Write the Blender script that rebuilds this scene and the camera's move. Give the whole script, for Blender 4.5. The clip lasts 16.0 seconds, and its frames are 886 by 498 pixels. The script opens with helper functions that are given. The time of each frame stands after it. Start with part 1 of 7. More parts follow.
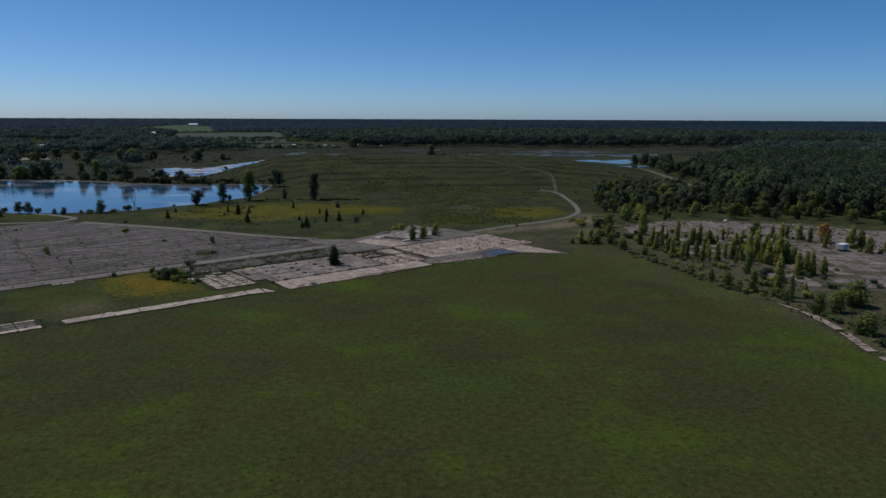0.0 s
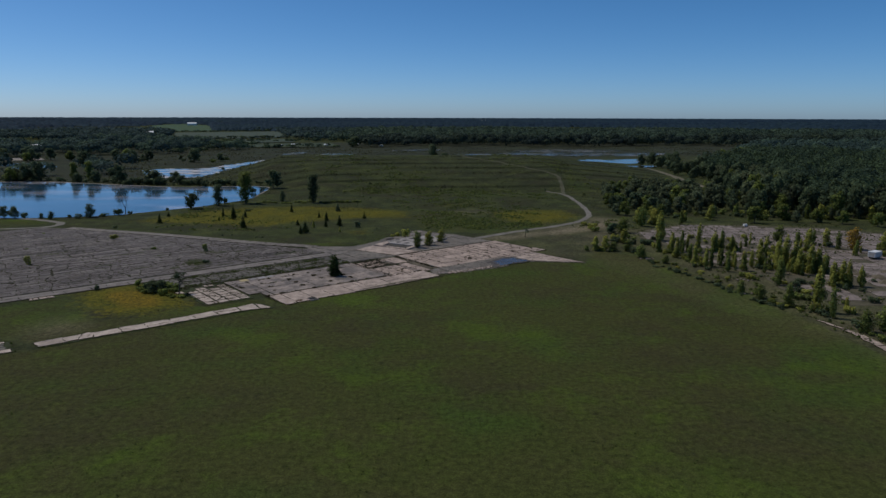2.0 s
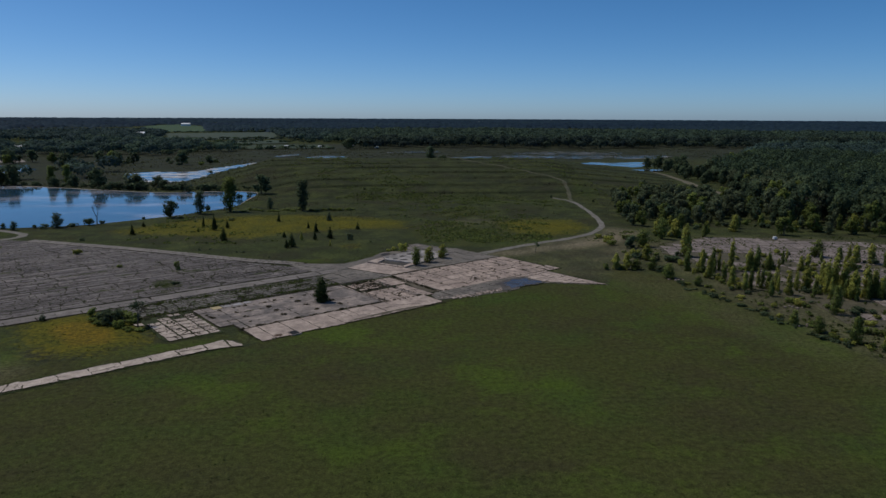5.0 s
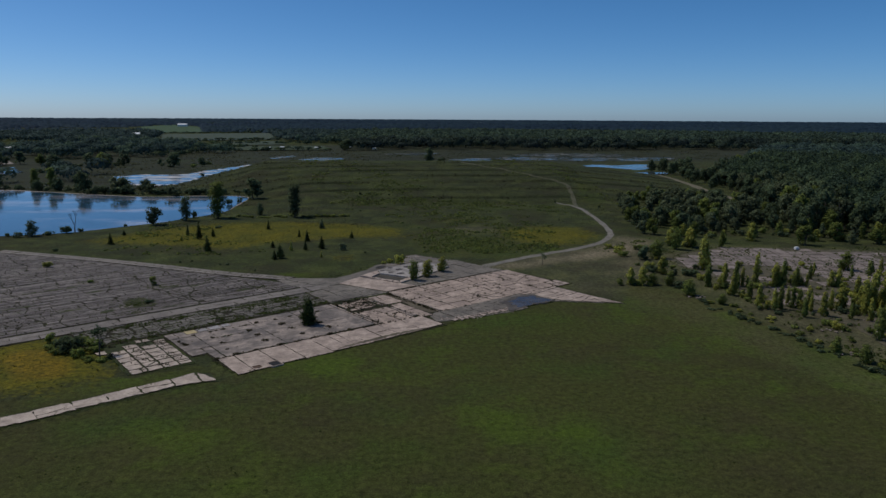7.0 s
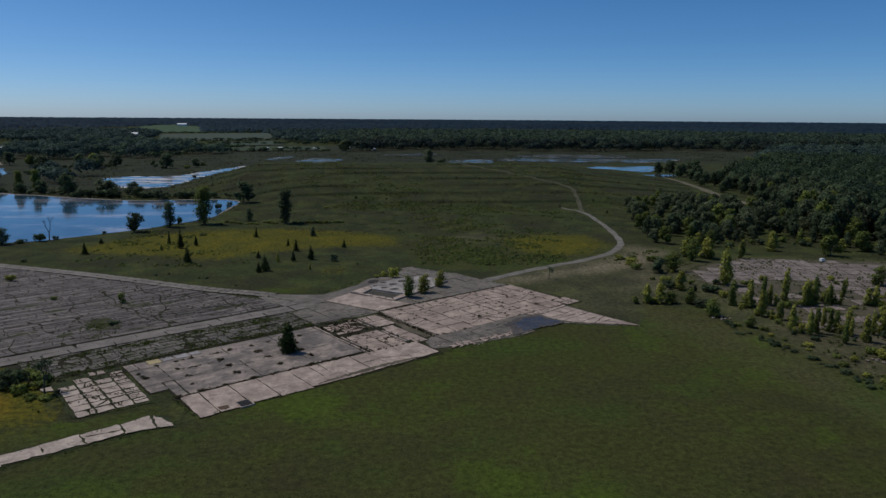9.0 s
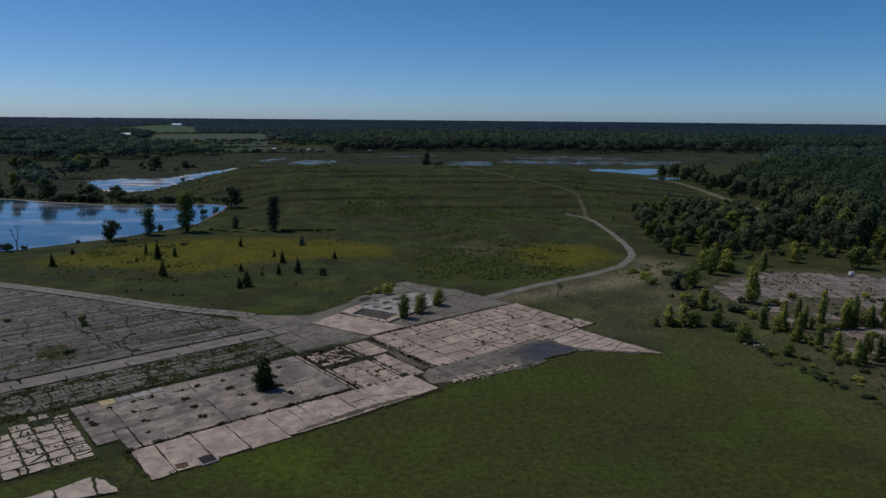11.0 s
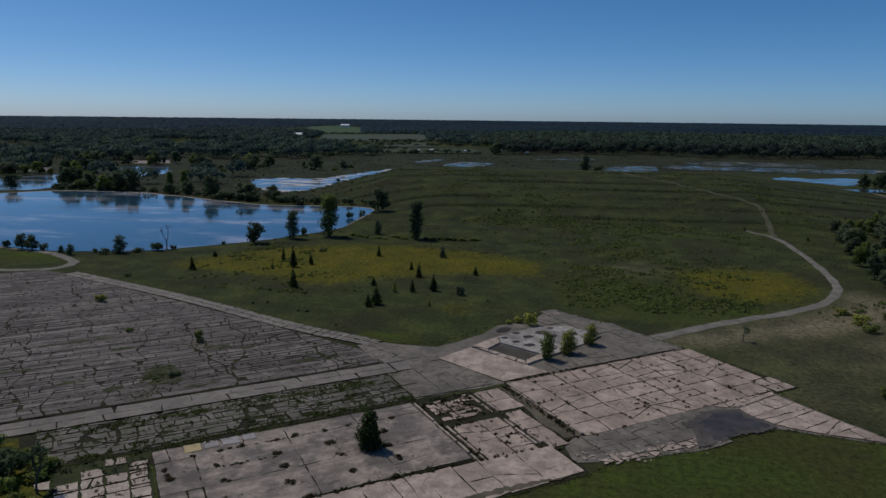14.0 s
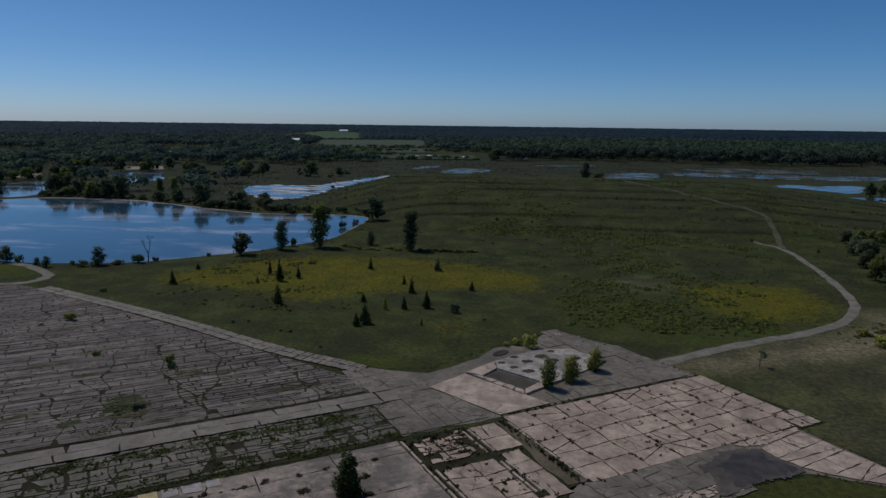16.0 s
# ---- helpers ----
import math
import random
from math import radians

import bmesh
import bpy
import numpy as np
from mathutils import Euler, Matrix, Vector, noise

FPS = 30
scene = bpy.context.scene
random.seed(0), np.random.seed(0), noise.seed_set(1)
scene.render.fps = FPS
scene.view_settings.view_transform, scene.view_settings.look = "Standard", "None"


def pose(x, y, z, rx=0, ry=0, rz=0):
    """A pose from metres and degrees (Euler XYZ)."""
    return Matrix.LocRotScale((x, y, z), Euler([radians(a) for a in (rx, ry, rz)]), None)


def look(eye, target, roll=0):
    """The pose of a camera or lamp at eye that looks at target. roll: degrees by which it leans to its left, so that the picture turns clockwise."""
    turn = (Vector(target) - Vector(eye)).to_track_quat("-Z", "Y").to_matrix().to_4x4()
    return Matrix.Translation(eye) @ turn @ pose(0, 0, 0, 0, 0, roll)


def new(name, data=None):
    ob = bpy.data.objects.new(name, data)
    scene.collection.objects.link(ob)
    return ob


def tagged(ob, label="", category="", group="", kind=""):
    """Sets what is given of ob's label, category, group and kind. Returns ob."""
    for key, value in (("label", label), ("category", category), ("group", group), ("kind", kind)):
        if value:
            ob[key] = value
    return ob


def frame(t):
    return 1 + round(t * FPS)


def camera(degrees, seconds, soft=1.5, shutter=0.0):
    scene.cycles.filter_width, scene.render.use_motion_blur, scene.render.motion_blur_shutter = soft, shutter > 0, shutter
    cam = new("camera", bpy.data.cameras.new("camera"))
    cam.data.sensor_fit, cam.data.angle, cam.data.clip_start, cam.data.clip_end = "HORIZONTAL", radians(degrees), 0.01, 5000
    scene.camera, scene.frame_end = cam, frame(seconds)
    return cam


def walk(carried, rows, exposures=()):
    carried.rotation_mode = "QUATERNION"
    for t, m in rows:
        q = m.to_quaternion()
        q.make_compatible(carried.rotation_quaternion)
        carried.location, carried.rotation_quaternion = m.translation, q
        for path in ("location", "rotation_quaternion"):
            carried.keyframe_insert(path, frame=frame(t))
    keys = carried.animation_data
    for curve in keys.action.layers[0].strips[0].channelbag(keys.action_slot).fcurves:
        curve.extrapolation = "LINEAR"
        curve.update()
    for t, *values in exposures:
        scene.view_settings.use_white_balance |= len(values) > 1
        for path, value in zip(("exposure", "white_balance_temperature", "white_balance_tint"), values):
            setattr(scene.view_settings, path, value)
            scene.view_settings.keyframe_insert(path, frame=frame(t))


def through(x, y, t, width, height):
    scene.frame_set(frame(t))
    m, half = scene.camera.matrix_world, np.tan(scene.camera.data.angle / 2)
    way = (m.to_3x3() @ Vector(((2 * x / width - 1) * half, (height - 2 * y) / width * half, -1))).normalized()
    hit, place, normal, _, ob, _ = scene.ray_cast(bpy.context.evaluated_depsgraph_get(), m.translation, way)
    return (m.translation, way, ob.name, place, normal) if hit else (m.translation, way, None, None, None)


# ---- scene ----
cam = camera(65.8, 16.0)
PATH = [
    (0, (2.017, -9.028, 39.292), (2.1315, -7.0669, 38.9142), 0.23),
    (0.5, (1.770, -6.183, 39.379), (1.8827, -4.2227, 38.9999), 0.22),
    (1, (1.525, -3.333, 39.412), (1.6379, -1.3721, 39.0323), 0.20),
    (1.5, (0.903, 0.198, 39.447), (1.0180, 2.1581, 39.0673), 0.17),
    (2, (0.669, 3.765, 39.694), (0.7840, 5.7245, 39.3123), 0.15),
    (2.5, (0.490, 7.305, 39.793), (0.6067, 9.2647, 39.4118), 0.14),
    (3, (0.444, 11.107, 39.820), (0.5627, 13.0663, 39.4381), 0.15),
    (3.5, (0.472, 14.797, 39.852), (0.5920, 16.7569, 39.4708), 0.16),
    (4, (0.206, 18.906, 39.763), (0.3284, 20.8659, 39.3830), 0.21),
    (6.5, (0.752, 37.956, 40.289), (0.8831, 39.9160, 39.9104), 0.30),
    (7, (0.959, 41.726, 40.316), (1.0906, 43.6855, 39.9386), 0.32),
    (7.5, (1.522, 45.367, 40.369), (1.6521, 47.3265, 39.9918), 0.35),
    (8, (2.025, 49.260, 40.318), (2.1541, 51.2199, 39.9408), 0.39),
    (8.5, (2.336, 53.234, 40.471), (2.4645, 55.1940, 40.0943), 0.41),
    (9, (2.735, 57.120, 40.633), (2.8632, 59.0795, 40.2554), 0.41),
    (11.5, (3.372, 76.642, 40.897), (3.5115, 78.6014, 40.5218), 0.53),
    (12, (3.505, 80.256, 41.041), (3.6467, 82.2150, 40.6656), 0.53),
    (12.2, (3.510, 81.839, 40.980), (3.6577, 83.7976, 40.6045), 0.51),
    (12.3, (3.343, 82.619, 40.880), (3.4103, 84.5821, 40.5051), 0.51),
    (12.4, (3.333, 83.375, 40.750), (3.2038, 85.3346, 40.3721), 0.48),
    (12.5, (3.612, 84.142, 40.586), (3.3203, 86.0838, 40.2073), 0.50),
    (12.6, (3.939, 84.934, 40.589), (3.6348, 86.8742, 40.2098), 0.52),
    (13, (4.525, 88.028, 40.654), (4.2148, 89.9668, 40.2759), 0.54),
    (13.5, (4.667, 91.873, 40.808), (4.3571, 93.8127, 40.4300), 0.59),
    (14, (4.676, 95.631, 40.876), (4.3662, 97.5711, 40.4994), 0.63),
    (14.5, (4.653, 99.371, 41.082), (4.3440, 101.3118, 40.7124), 0.67),
    (15, (4.495, 102.266, 41.070), (4.1872, 104.2080, 40.7039), 0.69),
    (15.5, (4.405, 104.257, 41.132), (4.0973, 106.1996, 40.7683), 0.73),
    (16, (4.250, 105.516, 41.129), (3.9426, 107.4585, 40.7681), 0.73),
]
walk(cam, [(t, look(eye, target, roll)) for t, eye, target, roll in PATH], exposures=[(0.0, -0.26), (9.0, -0.29), (12.0, -0.37), (12.6, -0.37), (14.0, -0.43), (15.0, -0.53), (16.0, -0.55)])

# ------------------------------------------------------------ world and sun
SUN_DIR = Vector((-0.80, 0.40, 1.45)).normalized()
world = bpy.data.worlds.new("sky")
scene.world = world
world.use_nodes = True
wn = world.node_tree.nodes
sky = wn.new("ShaderNodeTexSky")
sky.sky_type = "NISHITA"
sky.sun_disc = False
sky.sun_elevation = math.asin(SUN_DIR.z)
sky.sun_rotation = math.atan2(SUN_DIR.x, SUN_DIR.y)
sky.altitude = 0
sky.air_density = 0.50
sky.dust_density = 0.58
sky.ozone_density = 8.0
clear = wn.new("ShaderNodeHueSaturation")
clear.inputs["Saturation"].default_value = 1.16
clear.inputs["Hue"].default_value = 0.4935
world.node_tree.links.new(sky.outputs[0], clear.inputs["Color"])
world.node_tree.links.new(clear.outputs[0], wn["Background"].inputs[0])
wn["Background"].inputs[1].default_value = 0.118

sun = new("sun", bpy.data.lights.new("sun", "SUN"))
sun.data.energy = 2.6
sun.data.angle = radians(0.53)
sun.data.color = (1.0, 0.95, 0.87)
sun.matrix_world = look(SUN_DIR * 300, (0, 0, 0))

rng = np.random.default_rng(7)
rnd = random.Random(11)


# ------------------------------------------------------------ node helpers
class Nodes:
    """A small wrapper to write node materials in few lines."""

    def __init__(self, name):
        self.mat = bpy.data.materials.new(name)
        self.mat.use_nodes = True
        self.t = self.mat.node_tree
        self.bsdf = self.t.nodes["Principled BSDF"]
        self.out = self.t.nodes["Material Output"]
        self.pos = self.t.nodes.new("ShaderNodeNewGeometry")

    def link(self, a, b):
        self.t.links.new(a, b)

    def noise(self, scale, detail=4.0, rough=0.6, vec=None, stretch=None, along=None):
        n = self.t.nodes.new("ShaderNodeTexNoise")
        n.inputs["Scale"].default_value = scale
        n.inputs["Detail"].default_value = detail
        n.inputs["Roughness"].default_value = rough
        v = vec or self.pos.outputs["Position"]
        if stretch:
            m = self.t.nodes.new("ShaderNodeMapping")
            m.inputs["Scale"].default_value = stretch
            self.link(v, m.inputs["Vector"])
            v = m.outputs[0]
        if along:
            m = self.t.nodes.new("ShaderNodeMapping")
            m.vector_type = "TEXTURE"
            m.inputs["Rotation"].default_value = (0, 0, radians(36))
            m.inputs["Scale"].default_value = (along, 1, 1)
            self.link(v, m.inputs["Vector"])
            v = m.outputs[0]
        self.link(v, n.inputs["Vector"])
        return n.outputs["Fac"]

    def ramp(self, fac, *stops):
        r = self.t.nodes.new("ShaderNodeValToRGB")
        e = r.color_ramp.elements
        while len(e) < len(stops):
            e.new(0.5)
        for el, (p, c) in zip(e, stops):
            el.position = p
            el.color = (*c, 1) if len(c) == 3 else c
        self.link(fac, r.inputs[0])
        return r.outputs[0]

    def span(self, fac, a, b, c=0.0, d=1.0):
        n = self.t.nodes.new("ShaderNodeMapRange")
        n.inputs[1].default_value, n.inputs[2].default_value = a, b
        n.inputs[3].default_value, n.inputs[4].default_value = c, d
        self.link(fac, n.inputs[0])
        return n.outputs[0]

    def mix(self, fac, a, b, mode="MIX"):
        n = self.t.nodes.new("ShaderNodeMix")
        n.data_type = "RGBA"
        n.blend_type = mode
        for sock, v in ((n.inputs[0], fac), (n.inputs[6], a), (n.inputs[7], b)):
            if isinstance(v, (int, float)):
                sock.default_value = v
            elif isinstance(v, tuple):
                sock.default_value = (*v, 1)
            else:
                self.link(v, sock)
        return n.outputs[2]

    def math(self, op, a, b):
        n = self.t.nodes.new("ShaderNodeMath")
        n.operation = op
        for sock, v in ((n.inputs[0], a), (n.inputs[1], b)):
            if isinstance(v, (int, float)):
                sock.default_value = v
            else:
                self.link(v, sock)
        return n.outputs[0]

    def attr(self, name):
        n = self.t.nodes.new("ShaderNodeAttribute")
        n.attribute_name = name
        s = self.t.nodes.new("ShaderNodeSeparateColor")
        self.link(n.outputs["Color"], s.inputs[0])
        return s.outputs[0], s.outputs[1], s.outputs[2], n.outputs["Alpha"]

    def island(self):
        return self.pos.outputs["Random Per Island"]

    def piece(self):
        return self.t.nodes.new("ShaderNodeObjectInfo").outputs["Random"]

    def bump(self, height, strength, dist):
        n = self.t.nodes.new("ShaderNodeBump")
        n.inputs["Strength"].default_value = strength
        n.inputs["Distance"].default_value = dist
        self.link(height, n.inputs["Height"])
        self.link(n.outputs[0], self.bsdf.inputs["Normal"])

    def done(self, color, rough=0.9, spec=0.3, metal=0.0):
        for key, v in (("Base Color", color), ("Roughness", rough)):
            if isinstance(v, (int, float)):
                self.bsdf.inputs[key].default_value = v
            elif isinstance(v, tuple):
                self.bsdf.inputs[key].default_value = (*v, 1)
            else:
                self.link(v, self.bsdf.inputs[key])
        self.bsdf.inputs["Specular IOR Level"].default_value = spec
        self.bsdf.inputs["Metallic"].default_value = metal
        return self.mat


def ground_material():
    n = Nodes("ground_cover")
    big, mid, fine = n.noise(0.016, 4, 0.6), n.noise(0.11, 5, 0.65), n.noise(1.1, 6, 0.75)
    patchy = n.noise(0.045, 5, 0.65)
    blades = n.noise(5.0, 4, 0.75)
    mown = n.ramp(big, (0.36, (0.044, 0.066, 0.015)), (0.47, (0.051, 0.055, 0.017)), (0.55, (0.048, 0.058, 0.015)), (0.66, (0.042, 0.073, 0.013)))
    mown = n.mix(n.span(patchy, 0.51, 0.65, 0, 0.85), mown, (0.060, 0.090, 0.013))
    mown = n.mix(n.span(n.noise(0.028, 6, 0.68), 0.48, 0.60, 0, 0.72), mown, (0.045, 0.041, 0.019))
    mown = n.mix(n.span(n.noise(0.21, 6, 0.75), 0.58, 0.68, 0, 0.5), mown, (0.030, 0.034, 0.013))
    mown = n.mix(n.span(mid, 0.50, 0.66, 0, 0.38), mown, (0.062, 0.067, 0.019))
    meadow = n.ramp(mid, (0.3, (0.026, 0.031, 0.016)), (0.48, (0.040, 0.047, 0.020)), (0.64, (0.066, 0.075, 0.026)))
    meadow = n.mix(n.span(big, 0.50, 0.66, 0, 0.55), meadow, (0.050, 0.064, 0.017))
    meadow = n.mix(n.span(patchy, 0.49, 0.63, 0, 0.65), meadow, (0.038, 0.035, 0.020))
    meadow = n.mix(n.span(n.noise(0.4, 6, 0.75), 0.55, 0.68, 0, 0.6), meadow, (0.021, 0.024, 0.011))
    gold = n.ramp(n.noise(0.13, 5, 0.65), (0.36, (0.074, 0.075, 0.013)), (0.64, (0.124, 0.107, 0.012)))
    gold_dry = n.ramp(n.noise(0.2, 5, 0.7), (0.36, (0.115, 0.088, 0.013)), (0.64, (0.185, 0.122, 0.014)))
    dry = n.ramp(fine, (0.3, (0.13, 0.105, 0.065)), (0.7, (0.24, 0.20, 0.145)))
    marsh = n.ramp(n.noise(0.05, 5, 0.6, stretch=(0.35, 1, 1)), (0.35, (0.029, 0.033, 0.023)), (0.52, (0.040, 0.043, 0.028)), (0.7, (0.044, 0.056, 0.028)))
    r, g, b, a = n.attr("cover")
    edge = n.span(n.noise(0.5, 5, 0.7), 0.3, 0.7, -0.35, 0.35)

    def soft(x):
        return n.span(n.math("ADD", x, edge), 0.3, 0.7)

    col = n.mix(soft(r), meadow, mown)
    col = n.mix(a, col, marsh)
    # darker green bands along the terrace risers
    riser_band = n.t.nodes.new("ShaderNodeAttribute")
    riser_band.attribute_name = "riser_band"
    col = n.mix(n.math("MULTIPLY", riser_band.outputs["Fac"], n.span(patchy, 0.35, 0.6, 0.5, 1.0)), col, (0.018, 0.024, 0.010))
    gold = n.mix(n.span(g, 0.84, 0.98), gold, gold_dry)
    col = n.mix(n.math("MULTIPLY", soft(g), n.span(fine, 0.3, 0.55, 0.35, 1.0)), col, gold)
    col = n.mix(n.math("MULTIPLY", b, n.span(mid, 0.3, 0.6, 0.6, 1.3)), col, dry)
    col = n.mix(1.0, col, n.ramp(fine, (0.30, (0.46, 0.46, 0.46)), (0.5, (1, 1, 1)), (0.70, (1.5, 1.5, 1.40))), "MULTIPLY")
    col = n.mix(1.0, col, n.ramp(blades, (0.32, (0.56, 0.56, 0.56)), (0.68, (1.46, 1.46, 1.38))), "MULTIPLY")
    n.bump(n.math("ADD", fine, n.math("MULTIPLY", blades, 0.5)), 0.6, 0.28)
    return n.done(col, 0.95, 0.05)


def concrete_material(name, base, dark, stain=0.45, moss=0.0, cracks=0.65, streak=0.0):
    n = Nodes(name)
    big, mid, fine = n.noise(0.17, 5, 0.68), n.noise(0.9, 5, 0.65), n.noise(9, 4, 0.7)
    tone = n.mix(n.span(n.math("ADD", n.piece(), n.island()), 0, 2, 0, 0.55), base, tuple(c * 0.74 for c in base))
    col = n.mix(n.span(big, 0.45, 0.58, 0, stain), tone, dark)
    col = n.mix(n.span(n.noise(0.5, 8, 0.74), 0.44, 0.60, 0, 0.62), col, tuple(c * 0.86 for c in dark))
    col = n.mix(n.span(mid, 0.52, 0.72, 0, 0.6), col, tuple(c * 0.62 for c in dark))
    col = n.mix(n.span(n.noise(2.3, 6, 0.75), 0.62, 0.72, 0, 0.55), col, tuple(min(1, c * 1.25) for c in base))
    col = n.mix(n.span(n.noise(1.7, 6, 0.8), 0.60, 0.70, 0, 0.75), col, (0.040, 0.034, 0.026))
    col = n.mix(n.span(n.noise(0.07, 5, 0.7), 0.50, 0.66, 0, 0.45), col, tuple(c * 0.55 for c in dark))
    if cracks:
        vor = n.t.nodes.new("ShaderNodeTexVoronoi")
        vor.feature = "DISTANCE_TO_EDGE"
        vor.inputs["Scale"].default_value = 0.42
        warp = n.t.nodes.new("ShaderNodeVectorMath")
        warp.operation = "MULTIPLY_ADD"
        warp.inputs[1].default_value = (1.6, 1.6, 0)
        wob = n.t.nodes.new("ShaderNodeTexNoise")
        wob.inputs["Scale"].default_value = 0.7
        wob.inputs["Detail"].default_value = 5
        n.link(n.pos.outputs["Position"], wob.inputs["Vector"])
        n.link(wob.outputs["Color"], warp.inputs[0])
        n.link(n.pos.outputs["Position"], warp.inputs[2])
        n.link(warp.outputs[0], vor.inputs["Vector"])
        line = n.math("MULTIPLY", n.span(vor.outputs["Distance"], 0.008, 0.030, 1, 0), n.span(n.noise(0.16, 3), 0.52, 0.60))
        col = n.mix(n.math("MULTIPLY", line, cracks), col, (0.040, 0.034, 0.024))
    if streak:
        col = n.mix(n.span(n.noise(0.55, 5, 0.7, along=14), 0.47, 0.64, 0, streak), col, tuple(c * 0.52 for c in dark))
        col = n.mix(n.span(n.noise(0.30, 4, 0.6, along=9), 0.55, 0.70, 0, streak * 0.7), col, tuple(min(1, c * 1.12) for c in base))
    if moss:
        col = n.mix(n.span(n.noise(0.4, 6, 0.7), 0.5, 0.66, 0, moss), col, (0.055, 0.065, 0.025))
    col = n.mix(1.0, col, n.ramp(fine, (0.25, (0.70, 0.70, 0.70)), (0.7, (1.18, 1.18, 1.18))), "MULTIPLY")
    n.bump(n.math("ADD", mid, n.math("MULTIPLY", fine, 0.4)), 0.5, 0.06)
    return n.done(col, 0.88, 0.25)


def joint_material():
    n = Nodes("joint_weeds")
    mid, fine = n.noise(0.5, 5, 0.7), n.noise(4, 5, 0.7)
    col = n.ramp(mid, (0.3, (0.026, 0.020, 0.014)), (0.5, (0.030, 0.028, 0.016)), (0.68, (0.044, 0.048, 0.017)))
    col = n.mix(1.0, col, n.ramp(fine, (0.3, (0.55, 0.55, 0.55)), (0.7, (1.4, 1.4, 1.4))), "MULTIPLY")
    n.bump(fine, 0.8, 0.15)
    return n.done(col, 0.95, 0.1)


def gravel_material(name="gravel", a=(0.125, 0.112, 0.092), b=(0.225, 0.205, 0.172)):
    n = Nodes(name)
    mid, fine = n.noise(0.35, 5, 0.7), n.noise(5, 5, 0.75)
    col = n.mix(n.span(mid, 0.35, 0.65), a, b)
    col = n.mix(1.0, col, n.ramp(fine, (0.3, (0.7, 0.7, 0.7)), (0.7, (1.2, 1.2, 1.2))), "MULTIPLY")
    n.bump(fine, 0.6, 0.08)
    return n.done(col, 0.95, 0.2)


def water_material():
    n = Nodes("pond_water")
    big, rip = n.noise(0.03, 4, 0.6, stretch=(0.5, 1.5, 1)), n.noise(0.9, 3, 0.6)
    # pale pinkish-grey streaks mixed into the water's base colour
    pale_streak = n.span(n.noise(0.028, 6, 0.72, stretch=(0.6, 1.6, 1)), 0.50, 0.63, 0, 0.78)
    col = n.mix(pale_streak, (0.026, 0.066, 0.104), (0.38, 0.35, 0.36))
    n.bump(rip, 0.04, 0.05)
    n.bsdf.inputs["IOR"].default_value = 1.33
    return n.done(col, n.span(big, 0.4, 0.7, 0.05, 0.16), 0.6)


def marsh_water_material(name="shallow_marsh_water", low=0.50, high=0.60, reed=0.47, bar=(0.34, 0.31, 0.29)):
    n = Nodes(name)
    bars = n.span(n.noise(0.06, 6, 0.7, stretch=(0.5, 1.8, 1)), low, high)
    col = n.mix(bars, (0.015, 0.022, 0.028), bar)
    reeds = n.span(n.noise(0.11, 6, 0.75, stretch=(0.4, 2.2, 1)), reed, reed + 0.04)
    col = n.mix(reeds, col, (0.040, 0.042, 0.018))
    n.bump(n.noise(0.5, 3), 0.05, 0.05)
    rough = n.math("MAXIMUM", n.span(bars, 0, 1, 0.08, 0.75), n.math("MULTIPLY", reeds, 0.95))
    n.link(n.span(reeds, 0, 1, 0.5, 0.02), n.bsdf.inputs["Specular IOR Level"])
    return n.done(col, rough, 0.5)


def leaf_material(name, dark, light, dry=None):
    n = Nodes(name)
    col = n.ramp(n.island(), (0.0, dark), (0.6, tuple((a + b) / 2 for a, b in zip(dark, light))), (1.0, light))
    tone = n.span(n.piece(), 0, 1, 0.75, 1.25)
    hue = n.t.nodes.new("ShaderNodeHueSaturation")
    n.link(col, hue.inputs["Color"])
    n.link(tone, hue.inputs["Value"])
    col = hue.outputs[0]
    if dry:
        col = n.mix(n.span(n.noise(0.9, 3), 0.58, 0.7, 0, 0.7), col, dry)
    return thin(n, col, 0.65, 0.45)


def canopy_material(name, dark, light, through=0.3):
    n = Nodes(name)
    patch = n.noise(0.012, 3, 0.6)
    col = n.ramp(n.island(), (0.0, dark), (1.0, light))
    col = n.mix(n.span(patch, 0.4, 0.65, 0, 0.35), col, tuple(1.15 * c for c in light))
    tone = n.t.nodes.new("ShaderNodeAttribute")
    tone.attribute_name = "tone"
    col = n.mix(1.0, col, n.ramp(tone.outputs["Fac"], (0.0, (0.62, 0.66, 0.80)), (0.5, (1.0, 1.0, 1.0)), (0.9, (1.20, 1.18, 1.0)), (1.0, (1.34, 1.28, 0.95))), "MULTIPLY")
    return thin(n, col, 0.75, through)


def thin(n, col, rough, through):
    """Leaves and blades: part of the light goes through them."""
    n.done(col, rough, 0.06)
    tr = n.t.nodes.new("ShaderNodeBsdfTranslucent")
    mx = n.t.nodes.new("ShaderNodeMixShader")
    mx.inputs[0].default_value = through
    n.link(col, tr.inputs["Color"])
    n.link(n.bsdf.outputs[0], mx.inputs[1])
    n.link(tr.outputs[0], mx.inputs[2])
    n.link(mx.outputs[0], n.out.inputs["Surface"])
    return n.mat


def bark_material(name="bark", a=(0.07, 0.055, 0.042), b=(0.17, 0.145, 0.12)):
    n = Nodes(name)
    v = n.noise(3, 5, 0.7, stretch=(3, 3, 0.6))
    n.bump(v, 0.6, 0.04)
    return n.done(n.mix(v, a, b), 0.92, 0.2)


def paint_material(name, base, dirt=(0.25, 0.23, 0.2), rough=0.6):
    n = Nodes(name)
    v = n.noise(0.8, 5, 0.7)
    return n.done(n.mix(n.span(v, 0.5, 0.75, 0, 0.5), base, dirt), rough, 0.4)


